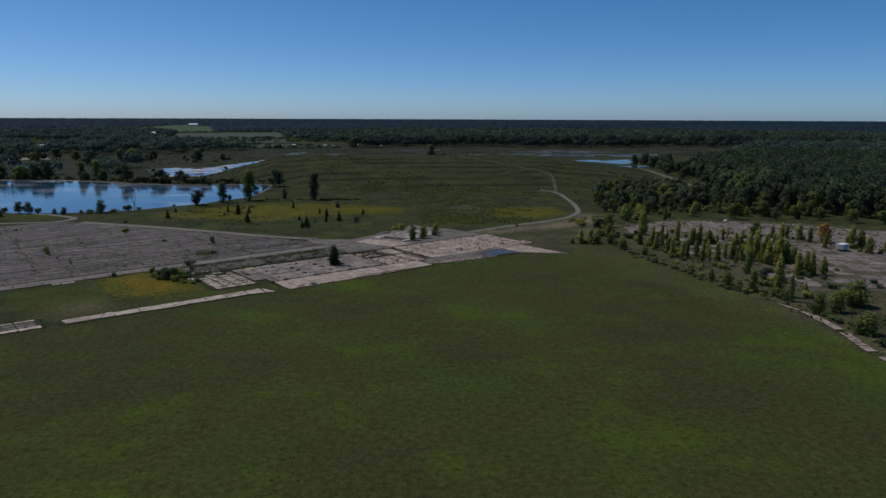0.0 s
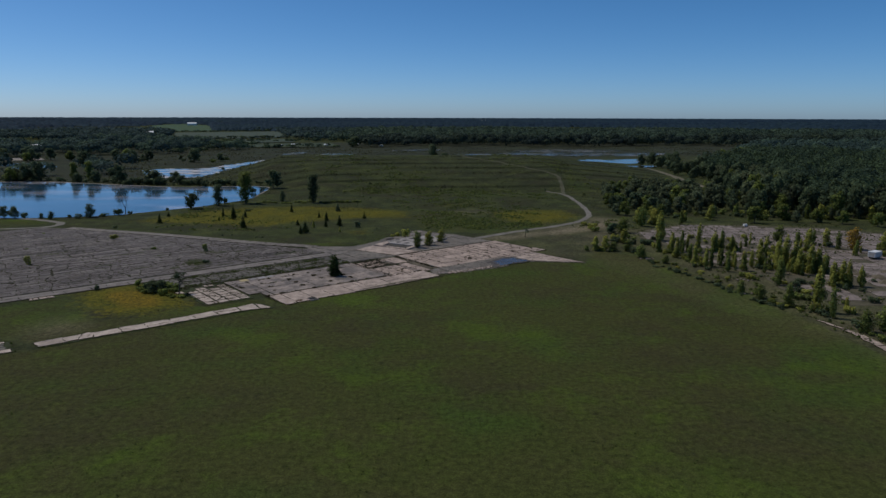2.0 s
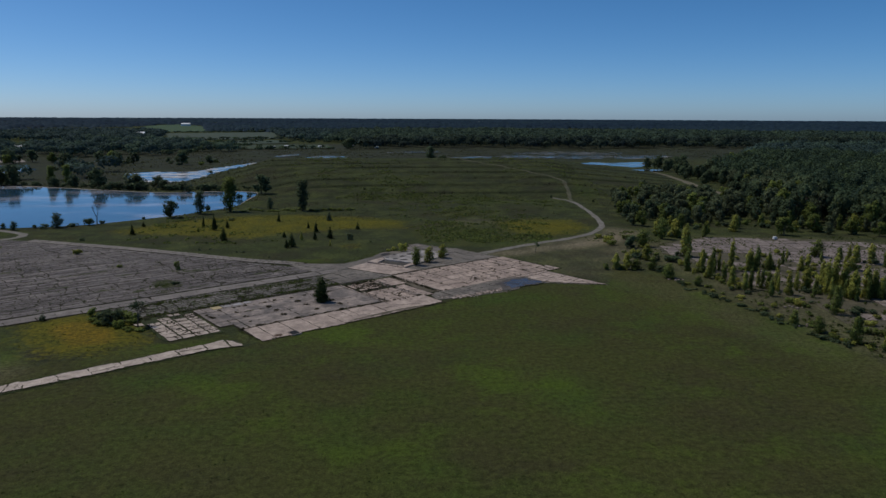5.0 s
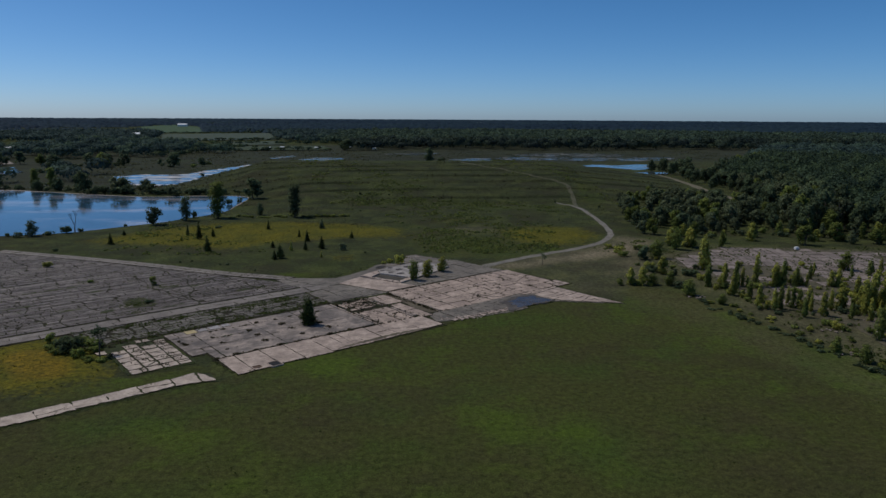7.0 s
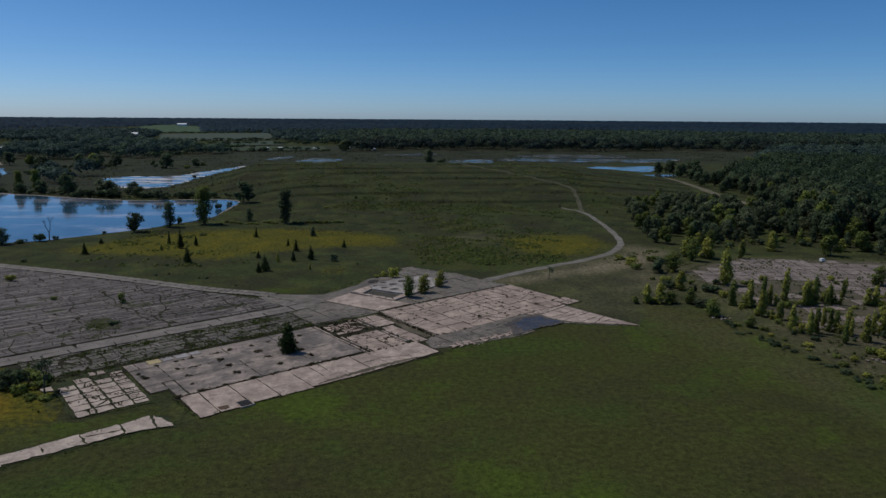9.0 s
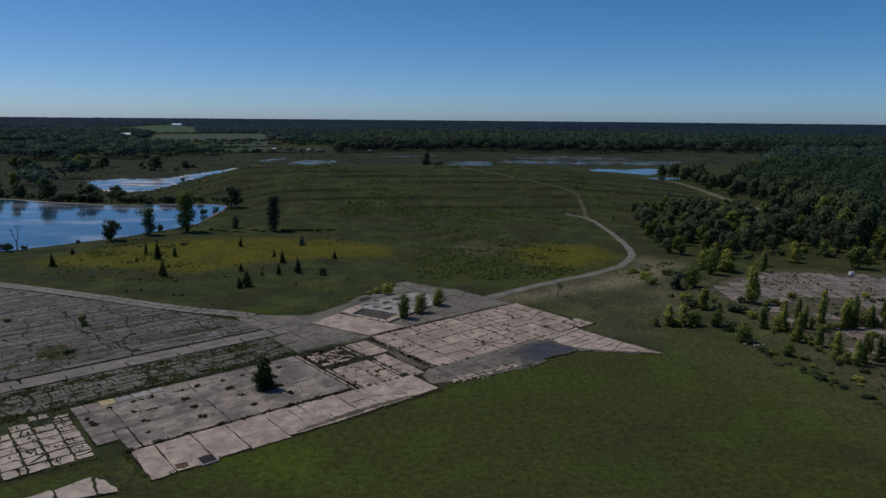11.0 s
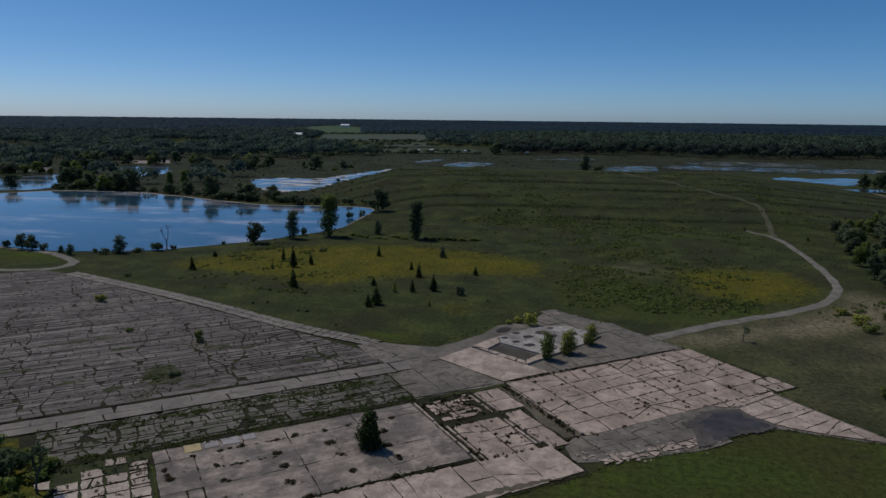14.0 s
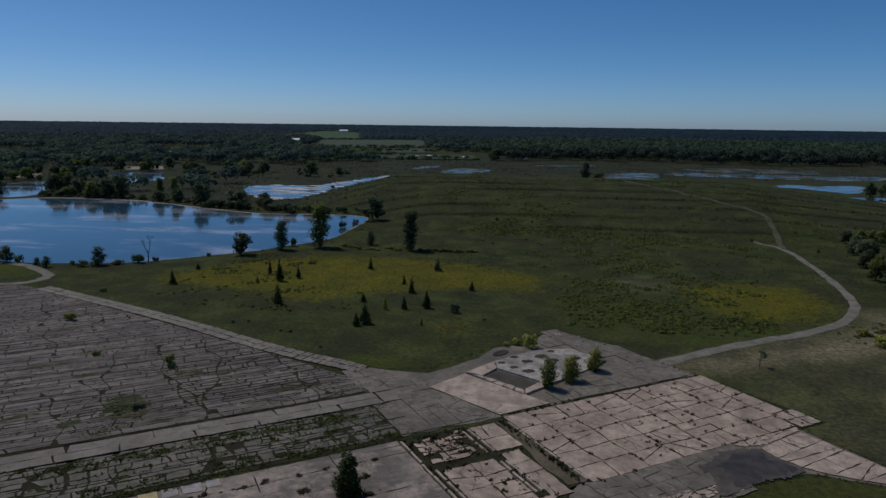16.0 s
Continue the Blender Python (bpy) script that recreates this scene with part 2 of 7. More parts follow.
def dark_water_material():
    n = Nodes("puddle_water")
    n.bump(n.noise(2.0, 2), 0.03, 0.02)
    col = n.mix(n.span(n.noise(0.3, 5, 0.7), 0.4, 0.62), (0.046, 0.037, 0.030), (0.082, 0.066, 0.053))
    n.bsdf.inputs["IOR"].default_value = 1.33
    return n.done(col, n.span(n.noise(0.5, 4), 0.4, 0.65, 0.10, 0.42), 0.3)


M_GROUND = ground_material()
M_PALE = concrete_material("pale_concrete", (0.54, 0.424, 0.342), (0.275, 0.213, 0.174), 0.7, 0.12)
M_BLEACHED = concrete_material("bleached_concrete", (0.58, 0.475, 0.385), (0.34, 0.272, 0.222), 0.5, 0.1)
M_STAINED = concrete_material("stained_concrete", (0.385, 0.312, 0.258), (0.150, 0.127, 0.111), 1.0, 0.0, 0.65, 0.4)
M_GRID = concrete_material("joint_gridded_concrete", (0.51, 0.394, 0.316), (0.272, 0.207, 0.166), 0.7, 0.12)
M_ASPHALT = concrete_material("old_asphalt", (0.231, 0.200, 0.164), (0.123, 0.106, 0.087), 0.8)
M_APRON = concrete_material("weathered_apron_asphalt", (0.232, 0.198, 0.176), (0.116, 0.097, 0.087), 0.8, 0.30, 0.65, 0.95)
M_LANE = concrete_material("lane_asphalt", (0.256, 0.222, 0.190), (0.163, 0.140, 0.121), 0.6)
M_BORDER = concrete_material("pale_border_asphalt", (0.270, 0.236, 0.198), (0.165, 0.142, 0.120), 0.6)
M_WEEDY = concrete_material("weedy_broken_asphalt", (0.208, 0.182, 0.156), (0.110, 0.100, 0.080), 0.75, 0.7, 0.65, 0.5)
M_RUIN = concrete_material("ruin_concrete", (0.31, 0.250, 0.215), (0.165, 0.132, 0.114), 0.9, 0.5)
M_YELLOW = concrete_material("faded_yellow_paint", (0.52, 0.41, 0.20), (0.40, 0.32, 0.18), 0.4)
M_WHITE_SLAB = concrete_material("whitewashed_concrete", (0.42, 0.39, 0.375), (0.25, 0.225, 0.215), 0.8, 0.15)
M_DECK = concrete_material("mossy_foundation_concrete", (0.47, 0.42, 0.38), (0.22, 0.195, 0.175), 0.8, 0.35)
M_JOINT = joint_material()
M_GRASSJOINT = gravel_material("grassy_joint", (0.024, 0.028, 0.012), (0.046, 0.056, 0.018))
M_GRAVEL = gravel_material()
M_TRACK = gravel_material("grassy_track", (0.060, 0.062, 0.032), (0.105, 0.098, 0.060))
M_DIRT = gravel_material("dirt_track", (0.105, 0.095, 0.055), (0.18, 0.155, 0.105))
M_SCRUBSOIL = gravel_material("weedy_soil", (0.056, 0.053, 0.030), (0.120, 0.102, 0.066))
M_SOIL = gravel_material("bare_soil", (0.075, 0.062, 0.040), (0.15, 0.125, 0.088))
M_WATER = water_material()
M_MARSH = marsh_water_material()
M_MUDDY = marsh_water_material("muddy_channel_water", 0.50, 0.58, 0.58, (0.56, 0.52, 0.485))
M_OPENMARSH = marsh_water_material("open_marsh_water", 0.54, 0.64, 0.54)
M_MUD = gravel_material("pale_mud", (0.20, 0.17, 0.14), (0.33, 0.29, 0.25))
M_PUDDLE = dark_water_material()
M_DAMP = concrete_material("damp_asphalt", (0.120, 0.104, 0.090), (0.066, 0.056, 0.049), 0.8)
# wet grey-brown mud, its colour darkened further for the pit's shade
M_SHADEDMUD = gravel_material("shaded_wet_mud", (0.056, 0.049, 0.040), (0.092, 0.082, 0.066))
M_PIT = gravel_material("dark_pit_dirt", (0.034, 0.029, 0.027), (0.065, 0.057, 0.053))
M_MOSS = gravel_material("moss_and_soil", (0.032, 0.038, 0.014), (0.070, 0.074, 0.026))
M_BARK = bark_material()
M_DEADWOOD = bark_material("dead_wood", (0.052, 0.042, 0.034), (0.125, 0.102, 0.082))
# leaf green with its blue raised a little, painting in slight haze
M_LEAF_DARK = leaf_material("dark_green_leaves", (0.048, 0.072, 0.038), (0.136, 0.178, 0.092))
M_LEAF_CONIFER = leaf_material("conifer_needles", (0.030, 0.048, 0.017), (0.078, 0.104, 0.034))
M_LEAF_YOUNG = leaf_material("yellow_green_leaves", (0.175, 0.195, 0.042), (0.43, 0.43, 0.10), (0.46, 0.36, 0.07))
M_LEAF_ORANGE = leaf_material("turning_orange_leaves", (0.20, 0.125, 0.025), (0.44, 0.29, 0.06))
M_LEAF_MID = leaf_material("mid_green_leaves", (0.084, 0.116, 0.030), (0.235, 0.275, 0.072))
M_LEAF_GREY = leaf_material("grey_willow_leaves", (0.060, 0.080, 0.042), (0.170, 0.200, 0.110))
M_LEAF_DRY = leaf_material("dry_brown_weeds", (0.034, 0.030, 0.016), (0.090, 0.080, 0.040))
# canopy green holds a slight blue haze tint in its base colour
M_CANOPY = canopy_material("woodland_canopy", (0.034, 0.057, 0.034), (0.069, 0.100, 0.055))
# bluer, lifted copy of the canopy colour, with haze painted into it
M_WOODLANDHAZE = canopy_material("hazed_marsh_woodland_canopy", (0.039, 0.067, 0.056), (0.081, 0.121, 0.093))
# far and horizon woods: distance haze is painted in as blue base colours
M_FARHAZE = canopy_material("hazed_far_woodland_canopy", (0.030, 0.052, 0.050), (0.057, 0.087, 0.078))
M_HORIZONHAZE = canopy_material("hazed_horizon_woodland_canopy", (0.014, 0.031, 0.048), (0.028, 0.050, 0.071))
# young wood's lighter green, also tinted blue for haze
M_YOUNGWOOD = canopy_material("young_woodland_canopy", (0.040, 0.065, 0.047), (0.066, 0.096, 0.066))
# front row's shaded side painted as darker canopy colour, with blue for haze
M_BANDSHADE = canopy_material("shaded_tall_woodland_canopy", (0.027, 0.042, 0.034), (0.050, 0.070, 0.052))
M_MEADOW = canopy_material("meadow_scrub_leaves", (0.080, 0.106, 0.034), (0.158, 0.188, 0.056), 0.5)
M_TUFT = canopy_material("grass_tufts", (0.060, 0.078, 0.018), (0.105, 0.135, 0.026), 0.5)
M_WEED = canopy_material("brown_weeds", (0.053, 0.058, 0.027), (0.108, 0.112, 0.046), 0.5)
M_DARKWEED = canopy_material("dark_dry_weeds", (0.030, 0.028, 0.015), (0.070, 0.064, 0.028), 0.3)
M_GOLDROD = canopy_material("goldenrod_heads", (0.070, 0.073, 0.014), (0.115, 0.104, 0.015), 0.5)
M_WHITE = paint_material("white_metal", (0.74, 0.74, 0.72), (0.5, 0.48, 0.45), 0.45)
M_GREYWHITE = paint_material("weathered_white_panels", (0.52, 0.52, 0.52), (0.32, 0.30, 0.28), 0.55)
M_ROOF = paint_material("grey_roofing", (0.30, 0.29, 0.28), (0.2, 0.18, 0.17), 0.7)
M_WALL = paint_material("house_siding", (0.52, 0.48, 0.43), (0.35, 0.32, 0.28), 0.8)
M_DARKGLASS = paint_material("dark_window_glass", (0.03, 0.035, 0.04), (0.05, 0.05, 0.05), 0.12)
M_IRON = paint_material("rusty_iron", (0.055, 0.045, 0.040), (0.12, 0.07, 0.045), 0.7)
# near-black for the grate's dark iron and the painted shade below it
M_PITBLACK = paint_material("iron_and_pit_shade", (0.010, 0.010, 0.011), (0.022, 0.019, 0.017), 0.8)
M_RUST = paint_material("rust_brown_iron", (0.10, 0.058, 0.034), (0.055, 0.036, 0.026), 0.85)
M_RUBBER = paint_material("tyre_rubber", (0.025, 0.025, 0.025), (0.06, 0.055, 0.05), 0.85)


# ------------------------------------------------------------ mesh helpers
def link_mesh(name, verts, faces, material, parent=None, smooth=False, rim=None, plain=()):
    """A mesh object. rim: a second material, for all faces but those listed in plain."""
    me = bpy.data.meshes.new(name)
    me.from_pydata(verts if isinstance(verts, list) else [tuple(v) for v in verts], [], faces)
    me.materials.append(material)
    if rim:
        me.materials.append(rim)
        index = np.ones(len(faces), np.int32)
        index[list(plain)] = 0
        me.polygons.foreach_set("material_index", index)
    if smooth:
        me.polygons.foreach_set("use_smooth", [True] * len(me.polygons))
    me.update()
    ob = new(name, me)
    ob.parent = parent
    return ob


def fast_mesh(name, verts, loops, sides, material, normals=None):
    """A mesh of many faces that all have the same number of sides, from numpy arrays. normals: one for each vertex, for soft foliage."""
    me = bpy.data.meshes.new(name)
    nf = len(loops) // sides
    me.vertices.add(len(verts))
    me.vertices.foreach_set("co", np.asarray(verts, np.float32).ravel())
    me.loops.add(len(loops))
    me.loops.foreach_set("vertex_index", np.asarray(loops, np.int32))
    me.polygons.add(nf)
    me.polygons.foreach_set("loop_start", np.arange(nf, dtype=np.int32) * sides)
    me.update(calc_edges=True)
    me.materials.append(material)
    if normals is not None:
        me.normals_split_custom_set_from_vertices(np.asarray(normals, np.float32).tolist())
    return me


def part(name, bm, material, parent, label=""):
    me = bpy.data.meshes.new(name)
    bm.to_mesh(me)
    bm.free()
    me.materials.append(material)
    ob = new(name, me)
    ob.parent = parent
    return tagged(ob, label=label)


def sstep(a, b, x):
    t = np.clip((x - a) / (b - a), 0, 1)
    return t * t * (3 - 2 * t)


def true_far(d):
    """The country beyond 2 km is drawn together, so that 16 km of it end at 4.85 km: the true distance of what stands at d."""
    return np.where(d > 2000, 2000 * 8.0 ** ((np.asarray(d, float) - 2000) / 2850), d)


def drawn(x, y):
    """Where a place of the far country stands when it is drawn together, and how much smaller it is there."""
    r = math.hypot(x, y - 40)
    d = 2000 + 2850 * math.log(r / 2000) / math.log(8) if r > 2000 else r
    return x * d / r, 40 + (y - 40) * d / r, d / r


def terrace(x, y):
    """Counts the terraces up the hill."""
    return (y - 0.05 * x - 372 + 1.3 * np.sin(x * 0.031)) / 18.0


def terrain(x, y):
    """Height of the land: flat, with one flat-topped terraced hill; far off it rises as the drawn-together country needs."""
    x, y = np.asarray(x, float), np.asarray(y, float)
    foot = np.interp(x, [-110, -73, -45, 0, 85, 150, 190], [430, 402, 368, 360, 364, 392, 410])
    p = np.clip((y - foot) / (487 - foot), 0, 1)
    side = np.clip((x + 126) / 42, 0, 1) * np.clip((192 - x) / 97, 0, 1)
    m = 12.3 * p * (1.5 - 0.5 * p) * side * (1 - sstep(490, 590, y))
    k = np.mod(terrace(x, y), 1.0)
    m = m + 0.5 * (np.where(k < 0.22, k / 0.22, (1 - k) / 0.78) - 0.5) * sstep(0.6, 2.6, m) * (1 - sstep(455, 480, y))
    d = np.maximum(np.hypot(x, y - 40), 1.0)
    far = true_far(d)
    return m + np.where(d > 2000, np.maximum(0, 40 - d * (40 / far + far / 1.486e7)), 0)


def inside_by(pts, x, y):
    """Distance in metres by which (x, y) lies inside the outline (negative: outside)."""
    x, y = np.asarray(x, float), np.asarray(y, float)
    best, odd = np.full(x.shape, 1e9), np.zeros(x.shape, bool)
    for (ax, ay), (bx, by) in zip(pts, pts[1:] + pts[:1]):
        dx, dy = bx - ax, by - ay
        t = np.clip(((x - ax) * dx + (y - ay) * dy) / (dx * dx + dy * dy), 0, 1)
        best = np.minimum(best, np.hypot(x - ax - t * dx, y - ay - t * dy))
        cross = (ay > y) != (by > y)
        with np.errstate(divide="ignore", invalid="ignore"):
            odd ^= cross & (x < (bx - ax) * (y - ay) / (by - ay + 1e-12) + ax)
    return np.where(odd, best, -best)


SU, SV, SO = (math.cos(radians(36)), math.sin(radians(36))), (-math.sin(radians(36)), math.cos(radians(36))), (10.0, 171.0)


def S(u, v):
    """From the frame of the old works' floors (u along the lanes, v across) to the world."""
    return (SO[0] + u * SU[0] + v * SV[0], SO[1] + u * SU[1] + v * SV[1])


def to_s(x, y):
    return (x - SO[0]) * SU[0] + (y - SO[1]) * SU[1], (x - SO[0]) * SV[0] + (y - SO[1]) * SV[1]


def SP(pts):
    return [S(u, v) for u, v in pts]


def ragged(pts, step, amp, closed=True, seed=1):
    """An outline with extra points, uneven by amp metres."""
    r = random.Random(seed)
    out = []
    ends = pts[1:] + pts[:1] if closed else pts[1:]
    for (ax, ay), (bx, by) in zip(pts, ends):
        d = math.hypot(bx - ax, by - ay)
        k = max(1, round(d / step))
        for i in range(k):
            t = i / k
            a = amp if i else amp * 0.4
            out.append((ax + (bx - ax) * t + r.uniform(-a, a), ay + (by - ay) * t + r.uniform(-a, a)))
    if not closed:
        out.append(pts[-1])
    return out


def smooth_line(pts, per=6):
    """Catmull-Rom through the points."""
    p = [pts[0]] + list(pts) + [pts[-1]]
    out = []
    for i in range(1, len(p) - 2):
        a, b, c, d = (Vector(q) for q in p[i - 1:i + 3])
        for k in range(per):
            t = k / per
            out.append(tuple(0.5 * ((2 * b) + (c - a) * t + (2 * a - 5 * b + 4 * c - d) * t * t + (3 * b - a - 3 * c + d) * t ** 3)))
    return out + [tuple(pts[-1])]


def closed_smooth(pts, per=5):
    n = len(pts)
    out = []
    for i in range(n):
        a, b, c, d = (Vector(pts[(i + k) % n]) for k in (-1, 0, 1, 2))
        for k in range(per):
            t = k / per
            out.append(tuple(0.5 * ((2 * b) + (c - a) * t + (2 * a - 5 * b + 4 * c - d) * t * t + (3 * b - a - 3 * c + d) * t ** 3)))
    return out


def sheet(name, pts, z, material, parent=None, thick=0.0):
    """A flat sheet with the given outline; thick: how far its sides go down."""
    bm = bmesh.new()
    top = [bm.verts.new((x, y, z)) for x, y in pts]
    f = bm.faces.new(top)
    f.normal_update()
    if f.normal.z < 0:
        f.normal_flip()
        top.reverse()
    if thick:
        low = [bm.verts.new((v.co.x, v.co.y, z - thick)) for v in top]
        for i in range(len(top)):
            bm.faces.new((top[i], low[i], low[(i + 1) % len(low)], top[(i + 1) % len(top)]))
    bmesh.ops.triangulate(bm, faces=[g for g in bm.faces if len(g.verts) > 4])
    return part(name, bm, material, parent)


def ribbon(name, pts, width, lift, material, wobble=0.25, seed=3):
    """A road on the land along the points."""
    r = random.Random(seed)
    line = smooth_line(pts)
    verts, faces = [], []
    for i, (x, y) in enumerate(line):
        x0, y0 = line[max(i - 1, 0)]
        x1, y1 = line[min(i + 1, len(line) - 1)]
        d = math.hypot(x1 - x0, y1 - y0)
        nx, ny = -(y1 - y0) / d, (x1 - x0) / d
        w = width(i / (len(line) - 1)) if callable(width) else width
        for s in (-1, -0.4, 0.4, 1):
            o = s * w / 2 + r.uniform(-wobble, wobble) * abs(s)
            px, py = x + nx * o, y + ny * o
            verts.append((px, py, float(terrain(px, py)) + lift + (0.03 if abs(s) < 0.9 else -0.03)))
        if i:
            k = 4 * i
            for j in range(3):
                faces.append((k - 4 + j, k - 3 + j, k + 1 + j, k + j))
    return link_mesh(name, verts, faces, material)


def clip(poly, pts):
    """The part of a convex-ish polygon inside a convex outline (counter-clockwise)."""
    for (ax, ay), (bx, by) in zip(pts, pts[1:] + pts[:1]):
        out = []
        side = [(bx - ax) * (y - ay) - (by - ay) * (x - ax) for x, y in poly]
        for i, (p, s) in enumerate(zip(poly, side)):
            q, t = poly[i - 1], side[i - 1]
            if (s >= 0) != (t >= 0):
                k = t / (t - s)
                out.append((q[0] + (p[0] - q[0]) * k, q[1] + (p[1] - q[1]) * k))
            if s >= 0:
                out.append(p)
        poly = out
        if len(poly) < 3:
            return []
    return poly


def split(poly, r, tries):
    """Break a polygon by random straight cracks."""
    if tries <= 0 or len(poly) < 3:
        return [poly]
    cx, cy = sum(p[0] for p in poly) / len(poly), sum(p[1] for p in poly) / len(poly)
    a = r.choice((0, math.pi / 2)) + r.gauss(0, 0.24)
    dx, dy = math.cos(a), math.sin(a)
    cx, cy = cx + r.uniform(-0.6, 0.6), cy + r.uniform(-0.6, 0.6)
    halves = ([], [])
    side = [dx * (y - cy) - dy * (x - cx) for x, y in poly]
    for i, (p, s) in enumerate(zip(poly, side)):
        q, t = poly[i - 1], side[i - 1]
        if (s >= 0) != (t >= 0):
            k = t / (t - s)
            m = (q[0] + (p[0] - q[0]) * k, q[1] + (p[1] - q[1]) * k)
            halves[0].append(m)
            halves[1].append(m)
        halves[0 if s >= 0 else 1].append(p)
    return [piece for h in halves if len(h) >= 3 for piece in split(h, r, tries - 1)]


def shrink(poly, gap):
    """Move each side of a convex polygon inwards by gap metres."""
    area = sum(a[0] * b[1] - b[0] * a[1] for a, b in zip(poly, poly[1:] + poly[:1]))
    if area < 0:
        poly = poly[::-1]
    out = poly
    for (ax, ay), (bx, by) in zip(poly, poly[1:] + poly[:1]):
        d = math.hypot(bx - ax, by - ay)
        if d < 0.05:
            continue
        nx, ny = -(by - ay) / d * gap, (bx - ax) / d * gap
        keep = []
        side = [(bx - ax) * (y - ay - ny) - (by - ay) * (x - ax - nx) for x, y in out]
        for i, (p, q_side) in enumerate(zip(out, side)):
            q, t = out[i - 1], side[i - 1]
            if (q_side >= 0) != (t >= 0):
                k = t / (t - q_side)
                keep.append((q[0] + (p[0] - q[0]) * k, q[1] + (p[1] - q[1]) * k))
            if q_side >= 0:
                keep.append(p)
        out = keep
        if len(out) < 3:
            return []
    return out


def slab_piece(poly, r, z, thick, rough, tilt=0.012, creep=(0.03, 0.06)):
    """Vertices and faces of one slab of paving with uneven, chipped edges; poly in (u, v). The first face is its top."""
    ring = []
    for (ax, ay), (bx, by) in zip(poly, poly[1:] + poly[:1]):
        d = math.hypot(bx - ax, by - ay)
        k = max(1, min(7, round(d / 0.85))) if len(poly) < 7 else 1
        for i in range(k):
            t = (i + (r.uniform(-0.25, 0.25) if i else 0)) / k
            ring.append((ax + (bx - ax) * t + r.uniform(-rough, rough), ay + (by - ay) * t + r.uniform(-rough, rough)))
    area = sum(a[0] * b[1] - b[0] * a[1] for a, b in zip(ring, ring[1:] + ring[:1]))
    if area < 0:
        ring.reverse()
    cx, cy = sum(p[0] for p in ring) / len(ring), sum(p[1] for p in ring) / len(ring)
    tx, ty = r.uniform(-tilt, tilt), r.uniform(-tilt, tilt)
    n = len(ring)
    insets = [r.uniform(*creep) for _ in ring]
    verts = []
    for share, h in ((0, -thick), (0, -0.025), (1, 0)):
        for (u, v), inset in zip(ring, insets):
            d = math.hypot(u - cx, v - cy)
            k = 1 - share * min(0.45, inset / max(d, 0.2))
            uu, vv = cx + (u - cx) * k, cy + (v - cy) * k
            x, y = S(uu, vv)
            verts.append((x, y, z + h + (tx * (uu - cx) + ty * (vv - cy) if h > -thick else 0)))
    faces = [tuple(range(2 * n, 3 * n))]
    for lvl in (0, 1):
        for i in range(n):
            j = (i + 1) % n
            faces.append((lvl * n + i, lvl * n + j, (lvl + 1) * n + j, (lvl + 1) * n + i))
    return verts, faces


def slabs(parent, polys, material, name="slab", z=0.17, thick=0.14, rough=0.06, gap=0.06, tilt=0.006, seed=5, limit=300, creep=(0.015, 0.07)):
    """Each polygon as a piece of its own under parent; those past the limit are joined. creep: how far weeds and dirt cover its edges."""
    r = random.Random(seed)
    rest_v, rest_f, tops = [], [], []
    for i, poly in enumerate(polys):
        poly = shrink(poly, gap[i] if isinstance(gap, list) else gap)
        if len(poly) < 3:
            continue
        verts, faces = slab_piece(poly, r, z + r.uniform(-0.015, 0.015), thick, rough, tilt, creep)
        if i < limit:
            link_mesh(name, verts, faces, material, parent, rim=M_JOINT, plain=(0,))
        else:
            k = len(rest_v)
            tops.append(len(rest_f))
            rest_v += verts
            rest_f += [tuple(a + k for a in f) for f in faces]
    if rest_v:
        ob = link_mesh(name + "_field", rest_v, rest_f, material, parent, rim=M_JOINT, plain=tops)
        tagged(ob, kind="stuff", label="cracked slabs of old paving")


def grid_cells(us, vs, skip=()):
    return [[(a, c), (b, c), (b, d), (a, d)] for j, (c, d) in enumerate(zip(vs, vs[1:])) for i, (a, b) in enumerate(zip(us, us[1:])) if (i, j) not in skip]


# ------------------------------------------------------------ the land
FIELD = SP([(-140, -1.0), (-92, 2.0), (-88, 1.5), (-44, 0.6), (-30, 0.8), (0, 0), (5, 0.8), (19, -1.7), (24, -1.0), (31, -1.6), (38, -9)]) + [
    (51, 186), (58, 203), (68, 194), (73, 180), (77, 163), (80, 135), (82, 118), (82, 90), (84, 0), (84, -380), (-420, -380), (-420, -150)]
GOLDS = [
    ([(-102.7, 268.5), (-86.5, 291.3), (-67.8, 307.3), (-43.1, 310.1), (-14.1, 303.3), (3.4, 290.2), (2.9, 272), (-18, 272), (-41, 261), (-50.5, 252), (-62, 256), (-72.6, 260), (-94, 264)], 0.82),
    ([(36.5, 288.5), (53.8, 295.5), (69.8, 292.4), (72.1, 273), (60.3, 256.6), (47.1, 253.9), (37.9, 265.9)], 0.78),
    ([(9.1, 315.4), (26.5, 321.2), (40.2, 311.2), (36.9, 300.4), (18.5, 302.4)], 0.4),
    (SP([(-73, 41), (-60, 39), (-56, 27), (-58, 13), (-66, 12), (-74, 16), (-76, 30)]), 1.0),
    ([(-18.6, 240.6), (-13, 243), (-12.7, 236.6), (-17, 234.9)], 0.7),
]
FAR_GREENS = [([(-60, 862), (60, 850), (200, 850), (300, 880), (320, 905), (100, 900), (-60, 900)], 0.75), ([(258, 752), (300, 776), (262, 690), (236, 676)], 0.9), (SP([(-74, 12.5), (-57, 12), (-56, 10), (-45, 9), (-44, 3), (-60, 5.4), (-90, 6), (-90, 12)]), 0.9)]
